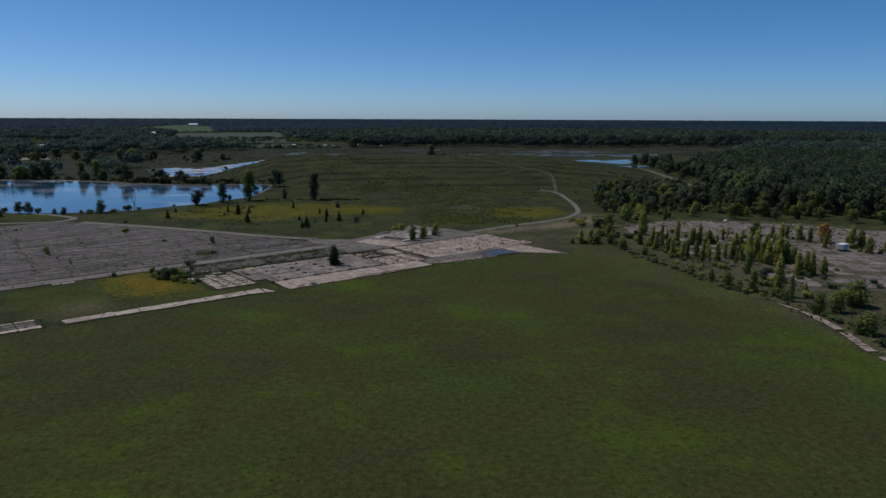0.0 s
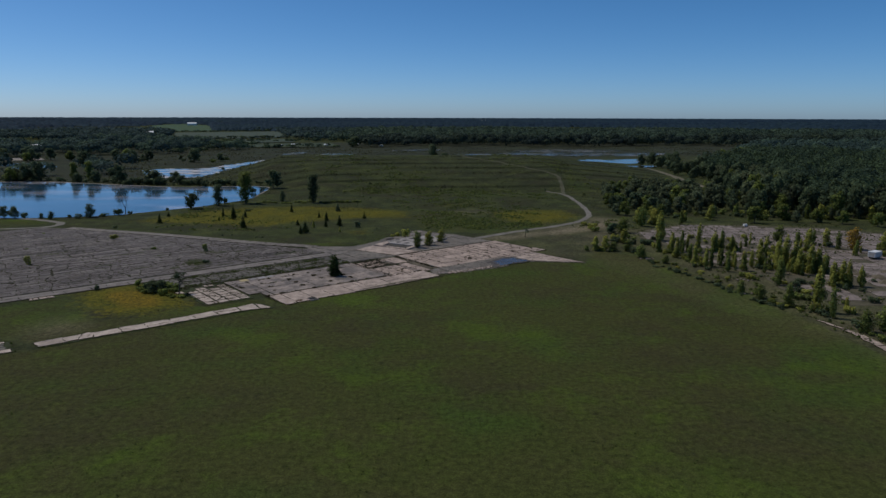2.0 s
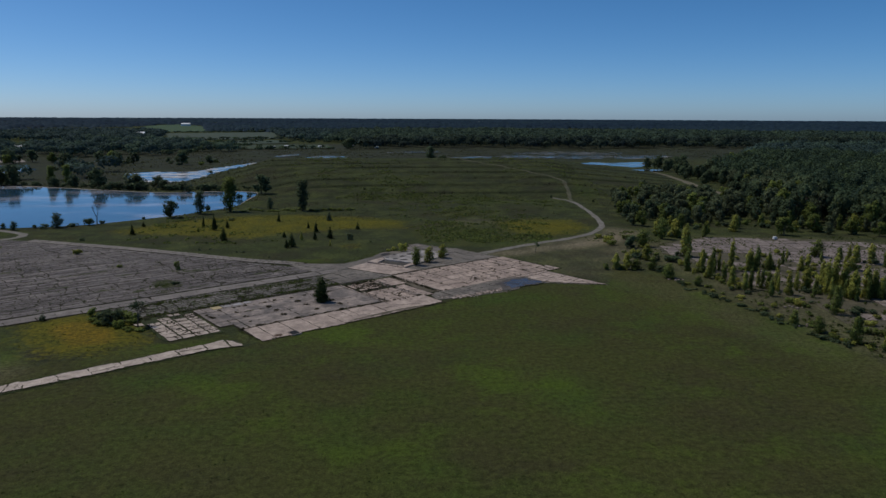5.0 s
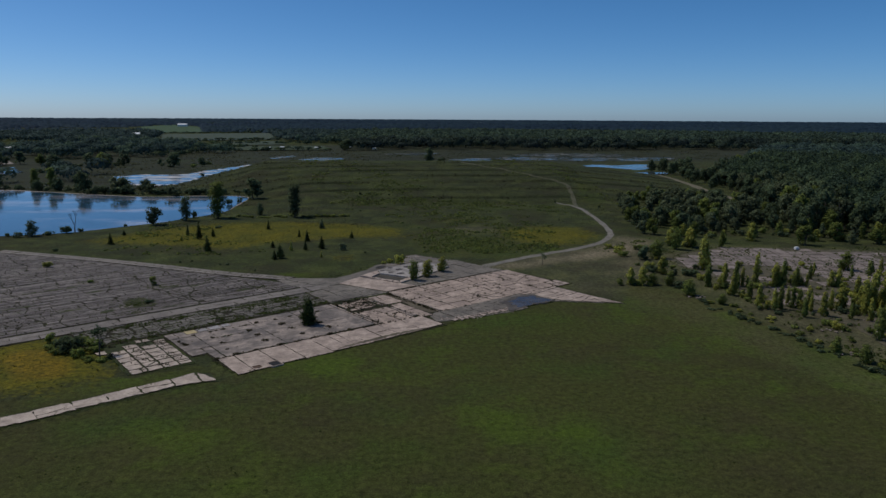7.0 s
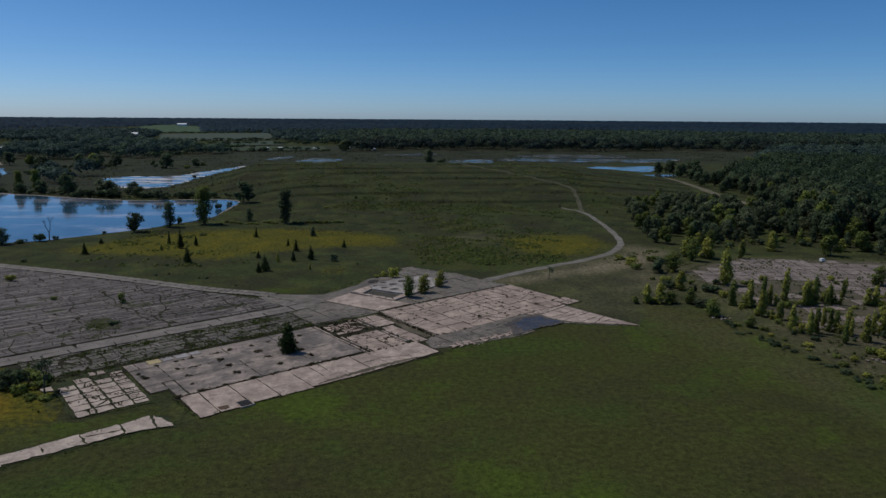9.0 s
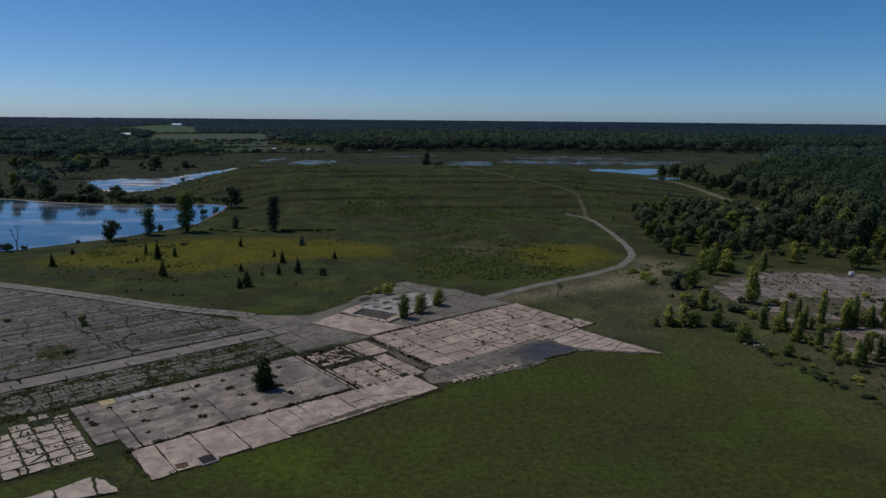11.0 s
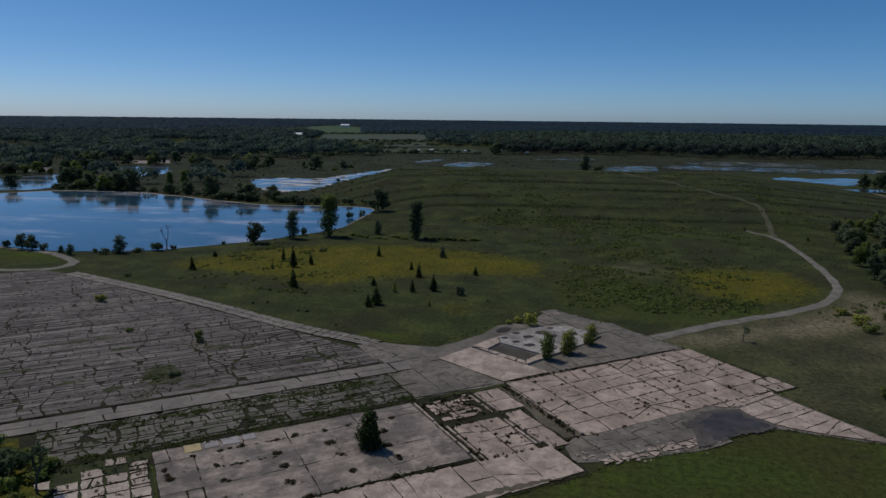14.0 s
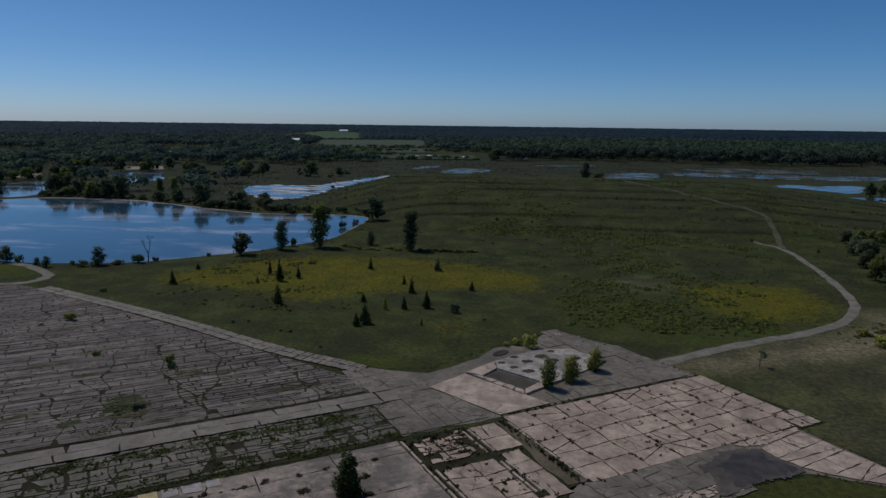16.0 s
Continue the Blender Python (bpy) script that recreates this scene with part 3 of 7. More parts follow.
GREENS = FAR_GREENS + [([(1.3, 266.6), (8, 293.7), (18, 291), (34, 273.5), (56.6, 248.4), (30, 233.1), (19.6, 236.5), (6.6, 244.7)], 0.55), ([(-42.6, 231.5), (-36.9, 232.6), (-35.5, 228.4), (-40.7, 227.3)], 0.7), ([(84, 352), (92, 390), (100, 430), (112, 430), (104, 372), (92, 330)], 0.5), ([(-30, 214), (-17, 214), (-20, 220), (-32, 219)], 1.0), ([(-18, 239), (-15, 243), (-11, 238), (-15, 234)], 1.0), ([(-29, 218), (-26, 220), (-21, 215), (-25, 213)], 1.0), (SP([(-95, 36), (-78, 38), (-76, 12), (-94, 12)]), 0.9), ([(-170, 262), (-131, 262), (-138, 274), (-165, 277)], 0.9), ([(-69.3, 134), (-65.7, 138.8), (-61.4, 132), (-64.7, 127.1)], 0.8)]
RUIN_SOIL = [
    ([(28, 225), (45, 236), (62, 248), (72, 258), (78, 270), (84, 262), (76, 246), (66, 240), (57, 234), (48, 232), (36, 224)], 0.74),
    ([(62, 212), (68, 214), (72, 236), (66, 240)], 0.42),
    ([(74, 236), (104, 252), (150, 243), (176, 222), (176, 140), (96, 118), (84, 92), (82, 118), (80, 140), (77, 165), (75, 185), (72, 215)], 0.22),
]
BARE = RUIN_SOIL + [
    ([(30, 206), (40, 222), (60, 236), (70, 232), (68, 212), (58, 200), (50, 192)], 0.13),
    ([(61.7, 230.2), (65, 230.8), (59.5, 215), (55.4, 213.1)], 0.34),
    ([(45.7, 206.1), (49.5, 205.9), (48.7, 200.2), (44.8, 199.4)], 0.3),
    ([(60, 200), (68, 190), (74, 165), (78, 140), (82, 120), (76, 120), (68, 145), (62, 168), (52, 190)], 0.09),
    ([(-69.3, 134), (-65.7, 138.8), (-61.4, 132), (-64.7, 127.1)], 0.28),
    ([(20.2, 290.6), (32.8, 296.2), (36, 286), (21.7, 280.4)], 0.2),
    ([(28, 203), (47, 206), (53, 190), (46, 192)], 0.12),
]


def axis(parts):
    out = []
    for a, b, s in parts:
        out += list(np.arange(a, b, s))
    return np.array(out + [parts[-1][1]], float)


GX = axis([(-4900, -1500, 200), (-1500, -520, 60), (-520, -200, 12), (-200, 160, 2.5), (160, 420, 10), (420, 1500, 60), (1500, 4900, 200)])
GY = axis([(-500, 0, 50), (0, 60, 10), (60, 330, 2.5), (330, 500, 2.0), (500, 760, 5), (760, 1000, 20), (1000, 2000, 80), (2000, 4900, 200)])
gx, gy = np.meshgrid(GX, GY)
gz = terrain(gx, gy) + 0.03 * np.sin(gx * 0.31 + 1.3 * np.sin(gy * 0.17)) * np.sin(gy * 0.27 + gx * 0.05)
nx_, ny_ = len(GX), len(GY)
idx = np.arange(nx_ * ny_).reshape(ny_, nx_)
quads = np.stack([idx[:-1, :-1], idx[:-1, 1:], idx[1:, 1:], idx[1:, :-1]], -1).reshape(-1)
me = fast_mesh("ground", np.stack([gx, gy, gz], -1).reshape(-1, 3), quads, 4, M_GROUND)
cover = np.zeros((ny_, nx_, 4), np.float32)
mown = sstep(-1.5, 1.5, inside_by(FIELD, gx, gy))
for pts, k in GREENS:
    mown = np.maximum(mown, k * sstep(-3, 3, inside_by(pts, gx, gy)))
cover[..., 0] = mown
for pts, k in GOLDS:
    cover[..., 1] = np.maximum(cover[..., 1], k * sstep(-8, 8, inside_by(pts, gx, gy)))
for pts, k in BARE:
    cover[..., 2] = np.maximum(cover[..., 2], k * sstep(-7, 5, inside_by(pts, gx, gy)))
cover[..., 3] = np.maximum(sstep(590, 680, gy - 0.2 * gx), sstep(-95, -150, gx) * sstep(395, 450, gy))
cover[..., 3] = np.maximum(cover[..., 3], 0.15 * sstep(0.3, 1.6, terrain(gx, gy)) * (gy < 700))
cover[..., 3] *= 1 - sstep(1000, 1060, gy)
cover[..., 0] = np.maximum(cover[..., 0], 0.4 * sstep(1000, 1060, gy))
me.attributes.new("cover", "FLOAT_COLOR", "POINT").data.foreach_set("color", cover.ravel())
# mask of the terrace risers on the hill, broken along their length
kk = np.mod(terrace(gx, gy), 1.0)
riser_band = (1 - sstep(0.10, 0.24, kk)) * sstep(0.2, 0.9, terrain(gx, gy)) * sstep(-0.5, 0.4, np.sin(gx * 0.031 + np.floor(terrace(gx, gy)) * 1.9)) * (gy < 700)
me.attributes.new("riser_band", "FLOAT", "POINT").data.foreach_set("value", riser_band.astype(np.float32).ravel())
me.polygons.foreach_set("use_smooth", [True] * len(me.polygons))
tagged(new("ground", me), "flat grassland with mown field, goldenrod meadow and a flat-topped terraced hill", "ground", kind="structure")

# ------------------------------------------------------------ water
POND = [(-330, 300), (-250, 287), (-205, 290), (-177, 286), (-159, 279), (-146, 277.5), (-131.5, 279.3), (-115, 284.6), (-108.5, 290), (-99, 299.6), (-88, 311), (-80, 324.4), (-73, 337),
        (-73, 364), (-74, 389), (-83, 397.7), (-105, 397), (-127, 395), (-155, 405), (-195, 422), (-211, 427), (-238, 428), (-262, 422), (-285, 400), (-330, 385)]
PC = (sum(p[0] for p in POND) / len(POND), sum(p[1] for p in POND) / len(POND))
tagged(sheet("pond_margin", ragged(closed_smooth([(PC[0] + (x - PC[0]) * 1.006, PC[1] + 0.4 + (y - PC[1]) * 1.03) if y > 360 else (x, y + 3) for x, y in POND], 4), 5, 1.1, seed=9), 0.07, M_MUD), "pale muddy margin of the pond", "shore", kind="structure")
tagged(sheet("pond", ragged(closed_smooth(POND, 4), 6, 0.9, seed=4), 0.09, M_WATER), "calm blue pond with pale streaks, edged by shrubs", "pond", kind="structure")
WEST_WATERS = [
    ([(-420, 478), (-348, 484), (-332, 508), (-318, 512), (-303, 490), (-287, 464), (-272, 432), (-290, 421), (-340, 428), (-420, 440)], M_WATER, "still dark pond behind a wooded bank"),
    ([(-328, 586), (-304, 606), (-286, 580), (-266, 548), (-274, 508), (-300, 548)], M_WATER, "small pond among trees"),
    ([(-187, 511), (-178, 530), (-149, 535), (-140, 570), (-127, 622), (-114, 660), (-111, 641), (-124, 582), (-130, 522), (-130, 479), (-134, 455), (-150, 453), (-165, 470)], M_MUDDY, "shallow channel with pale mud bars"),
]
MARSH_WATERS = [
    ([(-124, 734), (-107, 776), (-104, 749), (-118, 718)], M_MARSH, "shallow pool with pale mud"),
    ([(-91, 696), (-80, 740), (-49, 717), (-60, 684), (-73, 672), (-86, 676)], M_MARSH, "shallow pool with pale mud"),
    ([(49, 684), (55, 720), (92, 732), (92, 704), (82, 660), (49, 657)], M_MARSH, "shallow marsh pool"),
    ([(99, 720), (116, 755), (145, 749), (211, 748), (221, 724), (193, 691), (153, 703), (130, 702)], M_MARSH, "shallow marsh pool"),
    ([(160, 618), (174, 640), (190, 631), (221, 640), (210, 602), (193, 577), (183, 590), (172, 608)], M_OPENMARSH, "open marsh water with reeds"),
    ([(165, 531), (177, 545), (201, 543), (196, 531), (174, 529)], M_OPENMARSH, "narrow strip of marsh water"),
    ([(234, 748), (286, 750), (267, 707), (215, 691)], M_MARSH, "shallow marsh pool"),
    ([(-13, 809), (28, 843), (50, 820), (20, 791)], M_MARSH, "thin strip of shallow water"),
    ([(122, 790), (183, 830), (252, 815), (232, 766), (150, 768)], M_MARSH, "streaky shallow marsh pool"),
]
POOLS = WEST_WATERS + MARSH_WATERS
for i, (pts, m, label) in enumerate(POOLS):
    top = max(float(terrain(x, y)) for x, y in pts)
    tagged(sheet("pool" if m is M_WATER else "marsh_pool", ragged(closed_smooth(pts, 4), 4, 1.5 if m is M_WATER else 3.2, seed=20 + i), 0.13 + min(top, 0.6), m), label, "water", kind="structure")
FIELDS = [
    ([(-598, 1722), (-800, 2280), (-987, 2799), (-1018, 3305), (-744, 2735), (-484, 1823)], (0.040, 0.070, 0.028), (0.066, 0.102, 0.040), "far green field"),
    ([(-374, 1170), (-513, 1601), (-311, 1764), (-207, 1270)], (0.048, 0.064, 0.040), (0.070, 0.086, 0.052), "far grey-green crop field"),
    ([(-224, 1021), (-266, 1153), (-193, 1194), (-160, 1054)], (0.044, 0.060, 0.036), (0.062, 0.080, 0.046), "grey-green field beyond the marsh"),
    ([(-259, 1000), (-99, 1000), (-81, 899), (-189, 872)], (0.035, 0.050, 0.024), (0.058, 0.072, 0.030), "green pasture beyond the marsh"),
]
for pts, a, b, label in FIELDS:
    line = [drawn(x, y)[:2] for x, y in ragged(pts, 30, 3, seed=2)]
    ob = sheet("far_field", line, 0, gravel_material("field_crop", a, b))
    for v in ob.data.vertices:
        v.co.z = float(terrain(v.co.x, v.co.y)) + 0.9
    tagged(ob, label, "field", kind="structure")
for pts in ([(-356, 626), (-376, 658), (-344, 680), (-320, 640)], [(-367, 533), (-394, 564), (-377, 570), (-355, 543)]):
    tagged(sheet("bare_bank", ragged(pts, 6, 1.5, seed=6), 0.12, M_MUD), "bare pale bank behind the ponds", "ground", kind="structure")

# ------------------------------------------------------------ roads
ROAD = [(20, 222), (23.2, 224.1), (35, 234.2), (45.2, 242), (57.4, 250.3), (67.8, 260.6), (74.8, 272.9), (78.3, 285.4), (81.5, 309.9), (83.8, 341.7), (82.6, 355.6), (80.4, 360.4), (77.4, 365.5)]
tagged(ribbon("gravel_road", ROAD, lambda t: 2.9 - 1.2 * t, 0.05, M_GRAVEL), "curved pale gravel road through the meadow", "road", kind="structure")
tagged(ribbon("grass_track", [(83.4, 352), (87.5, 372), (90, 388), (91.5, 402), (90.0, 411), (84, 419), (78, 429), (70, 441), (60.5, 456), (50, 470), (42, 484)], 2.0, 0.06, M_TRACK, 0.4), "faint two-wheel dirt track up the hill", "track", kind="structure")
tagged(ribbon("wood_road", [(192, 545), (186, 500), (180, 463), (176, 425), (173.4, 396), (176, 370)], 6.0, 0.06, M_DIRT, 0.5), "dirt road along the wood's edge", "road", kind="structure")
tagged(ribbon("gravel_path", [(-190, 246), (-160, 249), (-133.8, 252.7), (-126.7, 256.8), (-126, 262), (-128.7, 266.2), (-139.3, 273.2), (-150, 277), (-172, 282)], 2.8, 0.06, M_GRAVEL), "narrow pale gravel path to the pond", "path", kind="structure")

# ------------------------------------------------------------ old floors and paving


def base(name, pts, label, material=None, z=0.06, seed=1):
    """The soil and weeds that the paving lies in, with a ragged rim."""
    return tagged(sheet(name, SP(ragged(pts, 2.2, 0.35, seed=seed)), z, material or M_JOINT, thick=0.1), label, "pavement", kind="structure")


r = random.Random(21)
front = base("pavement_front", [(-43, 9.2), (-42, 0.8), (-31, 0.4), (-20, 0.3), (0.4, -0.1), (1.2, 6.6), (-10, 8.8)], "pale concrete strip with open joints along the mown field")
us = [-42.3, -39.4, -34.8, -30.2, -24.9, -21.4, -17.6, -13.6, -10.1, -5.0, 0.3]
cells = []
for i, (a, b) in enumerate(zip(us, us[1:])):
    low, high = 0.4 + 0.02 * i + r.uniform(-0.25, 0.25), 9.0 - 0.24 * max(0, i - 4)
    cells += split([(a, low), (b, low + r.uniform(-0.3, 0.3)), (b, high), (a, high)], r, 1 if r.random() < 0.2 else 0)
slabs(front, cells, M_PALE, "slab", rough=0.09, gap=[0.05 if c[0][0] < -26 else r.choice((0.008, 0.015, 0.03)) for c in cells], creep=(0.005, 0.05))

mid = base("pavement_middle", [(-45.2, 27.8), (-45.2, 13), (-42.6, 12.6), (-42.4, 9.2), (-10, 8.6), (-9.6, 27.8)], "grey stained concrete floor with weed-filled joints", seed=2)
cells = grid_cells([-45, -40.5, -29, -19.5, -10.2], [9.3, 16.4, 24.2, 27.5], skip={(0, 0)}) + [[(-42.2, 9.3), (-40.6, 9.3), (-40.6, 16.3), (-42.2, 16.3)], [(-45, 13.2), (-42.3, 13.2), (-42.3, 16.3), (-45, 16.3)]]
r = random.Random(8)
cells = [c for cell in cells for c in split(cell, r, 1 if r.random() < 0.2 else 0)]
yellow, white = [(-41.5, 25.4), (-39.3, 25.4), (-39.3, 27.6), (-41.5, 27.6)], [[(-39.1, 25.6), (-37.2, 25.6), (-37.2, 27.6), (-39.1, 27.6)], [(-37.0, 25.6), (-34.6, 25.4), (-34.6, 27.6), (-37.0, 27.6)], [(-34.3, 25.8), (-32.6, 25.8), (-32.6, 27.6), (-34.3, 27.6)]]
slabs(mid, cells, M_STAINED, "slab", rough=0.08, gap=[r.choice((0.006, 0.012, 0.03)) for _ in cells], tilt=0.001, creep=(0.005, 0.06))
slabs(mid, [yellow], M_YELLOW, "yellow_slab", z=0.21, rough=0.04)
slabs(mid, white, M_WHITE_SLAB, "white_slab", z=0.205, rough=0.08)

weedy = base("pavement_rooms", [(-9.8, 27.8), (-9.6, 8.4), (1, 6.2), (4.6, 8.4), (4.6, 27.2)], "broken concrete floor with low wall stubs and weeds", seed=3)
r = random.Random(4)
cells = []
for cell in grid_cells([-8.6, -4.6, -1.3], [7.4, 12.6, 18.0]) + grid_cells([0.1, 2.9], [7.2, 13.0, 18.8]) + grid_cells([0.1, 4.2], [19.4, 23.0, 26.8]):
    cells += split(cell, r, r.choice((0, 0, 1, 1)))
slabs(weedy, cells, M_GRID, "slab", rough=0.10, gap=0.035, seed=7)
bits = [split(c, r, 2) for c in grid_cells([-8.8, -6.0, -3.2, -1.4], [19.8, 22.2, 24.6, 27.0])]
slabs(weedy, [p for b in bits for p in b if r.random() < 0.85], M_GRID, "slab", rough=0.15, gap=0.07, seed=9)


def low_wall(u0, v0, u1, v1, w=0.28, h=0.30, seed=1, material=None):
    """A low broken stub of a wall in short lengths."""
    rr = random.Random(seed)
    root = tagged(new("wall_stub"), "low broken stub of a concrete wall on the old floor", "wall")
    n = max(1, round(math.hypot(u1 - u0, v1 - v0) / 3.2))
    root.location = (*S(u0, v0), 0)
    inv = Matrix.Translation((-root.location.x, -root.location.y, 0))
    du, dv = (u1 - u0) / n, (v1 - v0) / n
    d = math.hypot(du, dv)
    pu, pv = -dv / d * w / 2, du / d * w / 2
    for i in range(n):
        a, b = i + 0.02, i + rr.uniform(0.86, 0.98)
        poly = [(u0 + du * a - pu, v0 + dv * a - pv), (u0 + du * b - pu, v0 + dv * b - pv), (u0 + du * b + pu, v0 + dv * b + pv), (u0 + du * a + pu, v0 + dv * a + pv)]
        verts, faces = slab_piece(poly, rr, h + rr.uniform(-0.09, 0.03), h, 0.05, 0.01)
        link_mesh("block", [tuple(inv @ Vector(v)) for v in verts], faces, material or M_PALE, root)
    return root


for i, w in enumerate([(-9.9, 7.2, -9.9, 27.4), (-9.0, 7.2, -9.0, 18.5), (-1.15, 19.5, -1.15, 26.9), (-0.2, 19.5, -0.2, 26.8), (-0.95, 8.9, -0.95, 17.0), (-0.2, 8.9, -0.2, 16.9), (6.0, 8.6, 6.0, 26.4)]):
    low_wall(*w, seed=30 + i)
tagged(sheet("trench", SP(ragged([(3.4, 8.8), (5.8, 8.6), (5.8, 26.8), (4.5, 27.0), (4.4, 22), (3.2, 14.2)], 1.5, 0.15, seed=8)), 0.085, M_SOIL), "dirt-filled trench between two floors", "trench", kind="structure")

grid = base("pavement_gridded", [(6, 28.2), (6, 8.2), (20, 7.0), (31, 7.6), (41, 7.0), (47, 7.0), (46.4, 14), (45.6, 22), (44.4, 28.4), (25, 29)], "pinkish concrete floor in panels with dark joints", seed=5)
r = random.Random(15)
cells = []
for cell in grid_cells([6.3, 10.5, 15.2, 20.6, 26.3, 31.5, 36.8, 42.0], [7.9, 11.6, 15.3, 19.4, 23.7, 28.1]) + grid_cells([42.0, 45.2], [12.2, 15.3, 19.4, 23.7, 28.0]):
    cell = [(u + (0.25 * math.sin(v * 0.9 + u) if 7 < u < 44 else 0), v + (0.2 * math.sin(u * 0.7 + v) if 8 < v < 28 else 0)) for u, v in cell]
    cells += split(cell, r, r.choice((0, 0, 0, 1, 1)) if cell[0][0] < 17 or cell[0][0] > 30 else r.choice((0, 1, 1, 2)))
slabs(grid, cells, M_GRID, "slab", rough=0.07, gap=[r.choice((0.015, 0.025, 0.045, 0.06)) for _ in cells], seed=11, tilt=0.002, creep=(0.005, 0.09))
slabs(grid, grid_cells([42.2, 44.6, 46.6], [7.2, 9.6, 12.0]), M_PALE, "slab", rough=0.12, gap=0.08, seed=12)

tri = base("pavement_tip", [(2.2, 8.0), (0.6, 3), (5, 0.9), (12, -0.4), (19, -1.6), (24, -0.4), (31, -1.4), (38, -9), (41.8, -12.6), (41.7, -6), (41.4, 7.2), (31, 8.0), (20, 8.1), (6, 8.6)], "old asphalt and pale concrete running to a point in the grass", M_ASPHALT, seed=6)
r = random.Random(19)
tri_outline = [(1.6, 7.0), (1.2, 2.8), (5.2, 1.2), (19, -1.4), (30.5, -1.2), (38, -8.7), (41.6, -12.2), (41.4, -6), (41.2, 7.6), (20, 8.2), (4, 8.6)]
cells = []
for cell in grid_cells(list(np.arange(2, 30, 3.4)), [-1.6, 1.4, 4.6, 8.0]):
    if all(inside_by(tri_outline, np.array([u]), np.array([v]))[0] > -0.4 for u, v in cell) and not (cell[0][0] > 19 and cell[0][1] < 4.2):
        cells += split(cell, r, 1)
bits = [p for k in range(11) for p in split([(3.5 + 1.7 * k, 1.1 - 0.17 * k - 0.5 * (k % 3 == 1)), (5.3 + 1.7 * k, 0.9 - 0.17 * k), (5.2 + 1.7 * k, 2.2 - 0.15 * k + 0.8 * r.random()), (3.6 + 1.7 * k, 2.2 - 0.15 * k + 1.2 * r.random())], r, 2) if r.random() < 0.8]
slabs(tri, bits, M_PALE, "slab", z=0.165, thick=0.1, rough=0.2, gap=0.05, seed=28)
slabs(tri, cells, M_ASPHALT, "slab", z=0.14, thick=0.08, rough=0.10, gap=0.01, seed=13, creep=(0.003, 0.03))
cells = []
low_edge = [(31.6, 5.6), (31.2, 2.6), (31.9, -0.4), (33.5, -3.2), (35.8, -5.9), (38.4, -8.5), (41.2, -11.8)]
for a, b in zip(range(0, 6), range(1, 7)):
    top0, top1 = (40.8 + a * 0.12, 6.4 - a * 3.05), (40.8 + b * 0.12, 6.4 - b * 3.05)
    low0, low1 = low_edge[a], low_edge[b]
    cells += split([low0, low1, top1, top0], r, 1)
cells += split([(29.2, 7.9), (29.8, 6.6), (33.2, 5.8), (41.0, 6.6), (41.6, 7.7)], r, 3)
slabs(tri, cells, M_PALE, "slab", z=0.16, thick=0.1, rough=0.12, gap=[r.choice((0.01, 0.03, 0.06)) for _ in cells], seed=14)
tagged(sheet("damp_patch", SP(ragged(closed_smooth([(20.6, 5.4), (24.0, 5.9), (26.7, 6.9), (29.0, 6.2), (31.4, 5.3), (31.0, 3.4), (31.5, 1.2), (31.4, -1.3), (28.0, -1.2), (25.4, -0.6), (21.0, -0.9), (17.4, -0.6), (18.6, 1.4), (20.2, 3.0)], 4), 0.45, 0.6, seed=13)), 0.190, M_DAMP), "damp darkened asphalt round a puddle", "stain", kind="structure")
tagged(sheet("puddle", SP(ragged(closed_smooth([(22.2, 4.6), (24.4, 4.8), (26.7, 5.7), (28.4, 5.0), (30.6, 4.4), (29.6, 3.0), (30.4, 1.6), (30.8, -0.4), (28.0, -0.6), (25.9, 0.1), (23.6, -0.4), (20.4, -0.2), (21.6, 1.2), (21.0, 2.6), (22.8, 3.4)], 4), 0.45, 0.45, seed=3)), 0.196, M_PUDDLE), "dark shallow puddle on the old asphalt", "puddle", kind="structure")

lot = base("pavement_lot", [(-6, 40), (-9, 28.6), (6.5, 28.4), (25, 29), (44.6, 28.4), (43.6, 38), (42.7, 46), (38.4, 60), (31.4, 56.4), (27.2, 53), (24.5, 55), (21, 54.8), (15.7, 51.4), (9, 49.2), (4.4, 48.4), (-2.6, 54), (-6, 58), (-9.5, 52), (-8, 46)], "cracked grey asphalt yard round an old foundation", M_ASPHALT, seed=7)
pale_q = [(1.7, 42.6), (6.3, 28.6), (15.4, 28.9), (9.6, 45.6)]
found = [(9.9, 45.4), (13.6, 33.2), (29.0, 37.5), (35.4, 40.1), (33.3, 47.8), (28.8, 49.5), (25.4, 49.8), (17.7, 48.3)]
r = random.Random(23)
cells = []
for cell in grid_cells(list(np.arange(-8.5, 44, 4.3)), list(np.arange(28.8, 60, 4.4))):
    c = (cell[0][0] + 2.1, cell[0][1] + 2.2)
    q = (np.array([c[0]]), np.array([c[1]]))
    lot_in = inside_by([(-6, 40), (-9, 28.6), (6.5, 28.4), (44.6, 28.4), (42.7, 46), (38.2, 60), (31, 56.6), (27, 53), (21, 55), (9, 49.2), (4.4, 48.4), (-2.6, 54), (-6, 58), (-9.5, 52), (-8, 46)], *q)[0]
    if lot_in > 1.5 and inside_by(pale_q, *q)[0] < -0.5 and inside_by(found, *q)[0] < -1.5:
        cells += split(cell, r, r.choice((0, 1, 1, 2)))
cells += [[(-8.9, 28.9), (-6.3, 28.9), (-6.2, 34), (-8.9, 34)], [(-8.9, 34.1), (-6.2, 34.1), (-6.0, 39.6), (-8.9, 39.6)], [(-6.1, 28.9), (-4.4, 28.9), (-4.4, 33), (-6.1, 33)]]
slabs(lot, cells, M_ASPHALT, "slab", z=0.15, thick=0.09, rough=0.08, gap=0.012, seed=15, creep=(0.003, 0.04))
tagged(slab_root := new("pale_floor"), "smooth pale concrete floor panel", "floor", kind="structure")
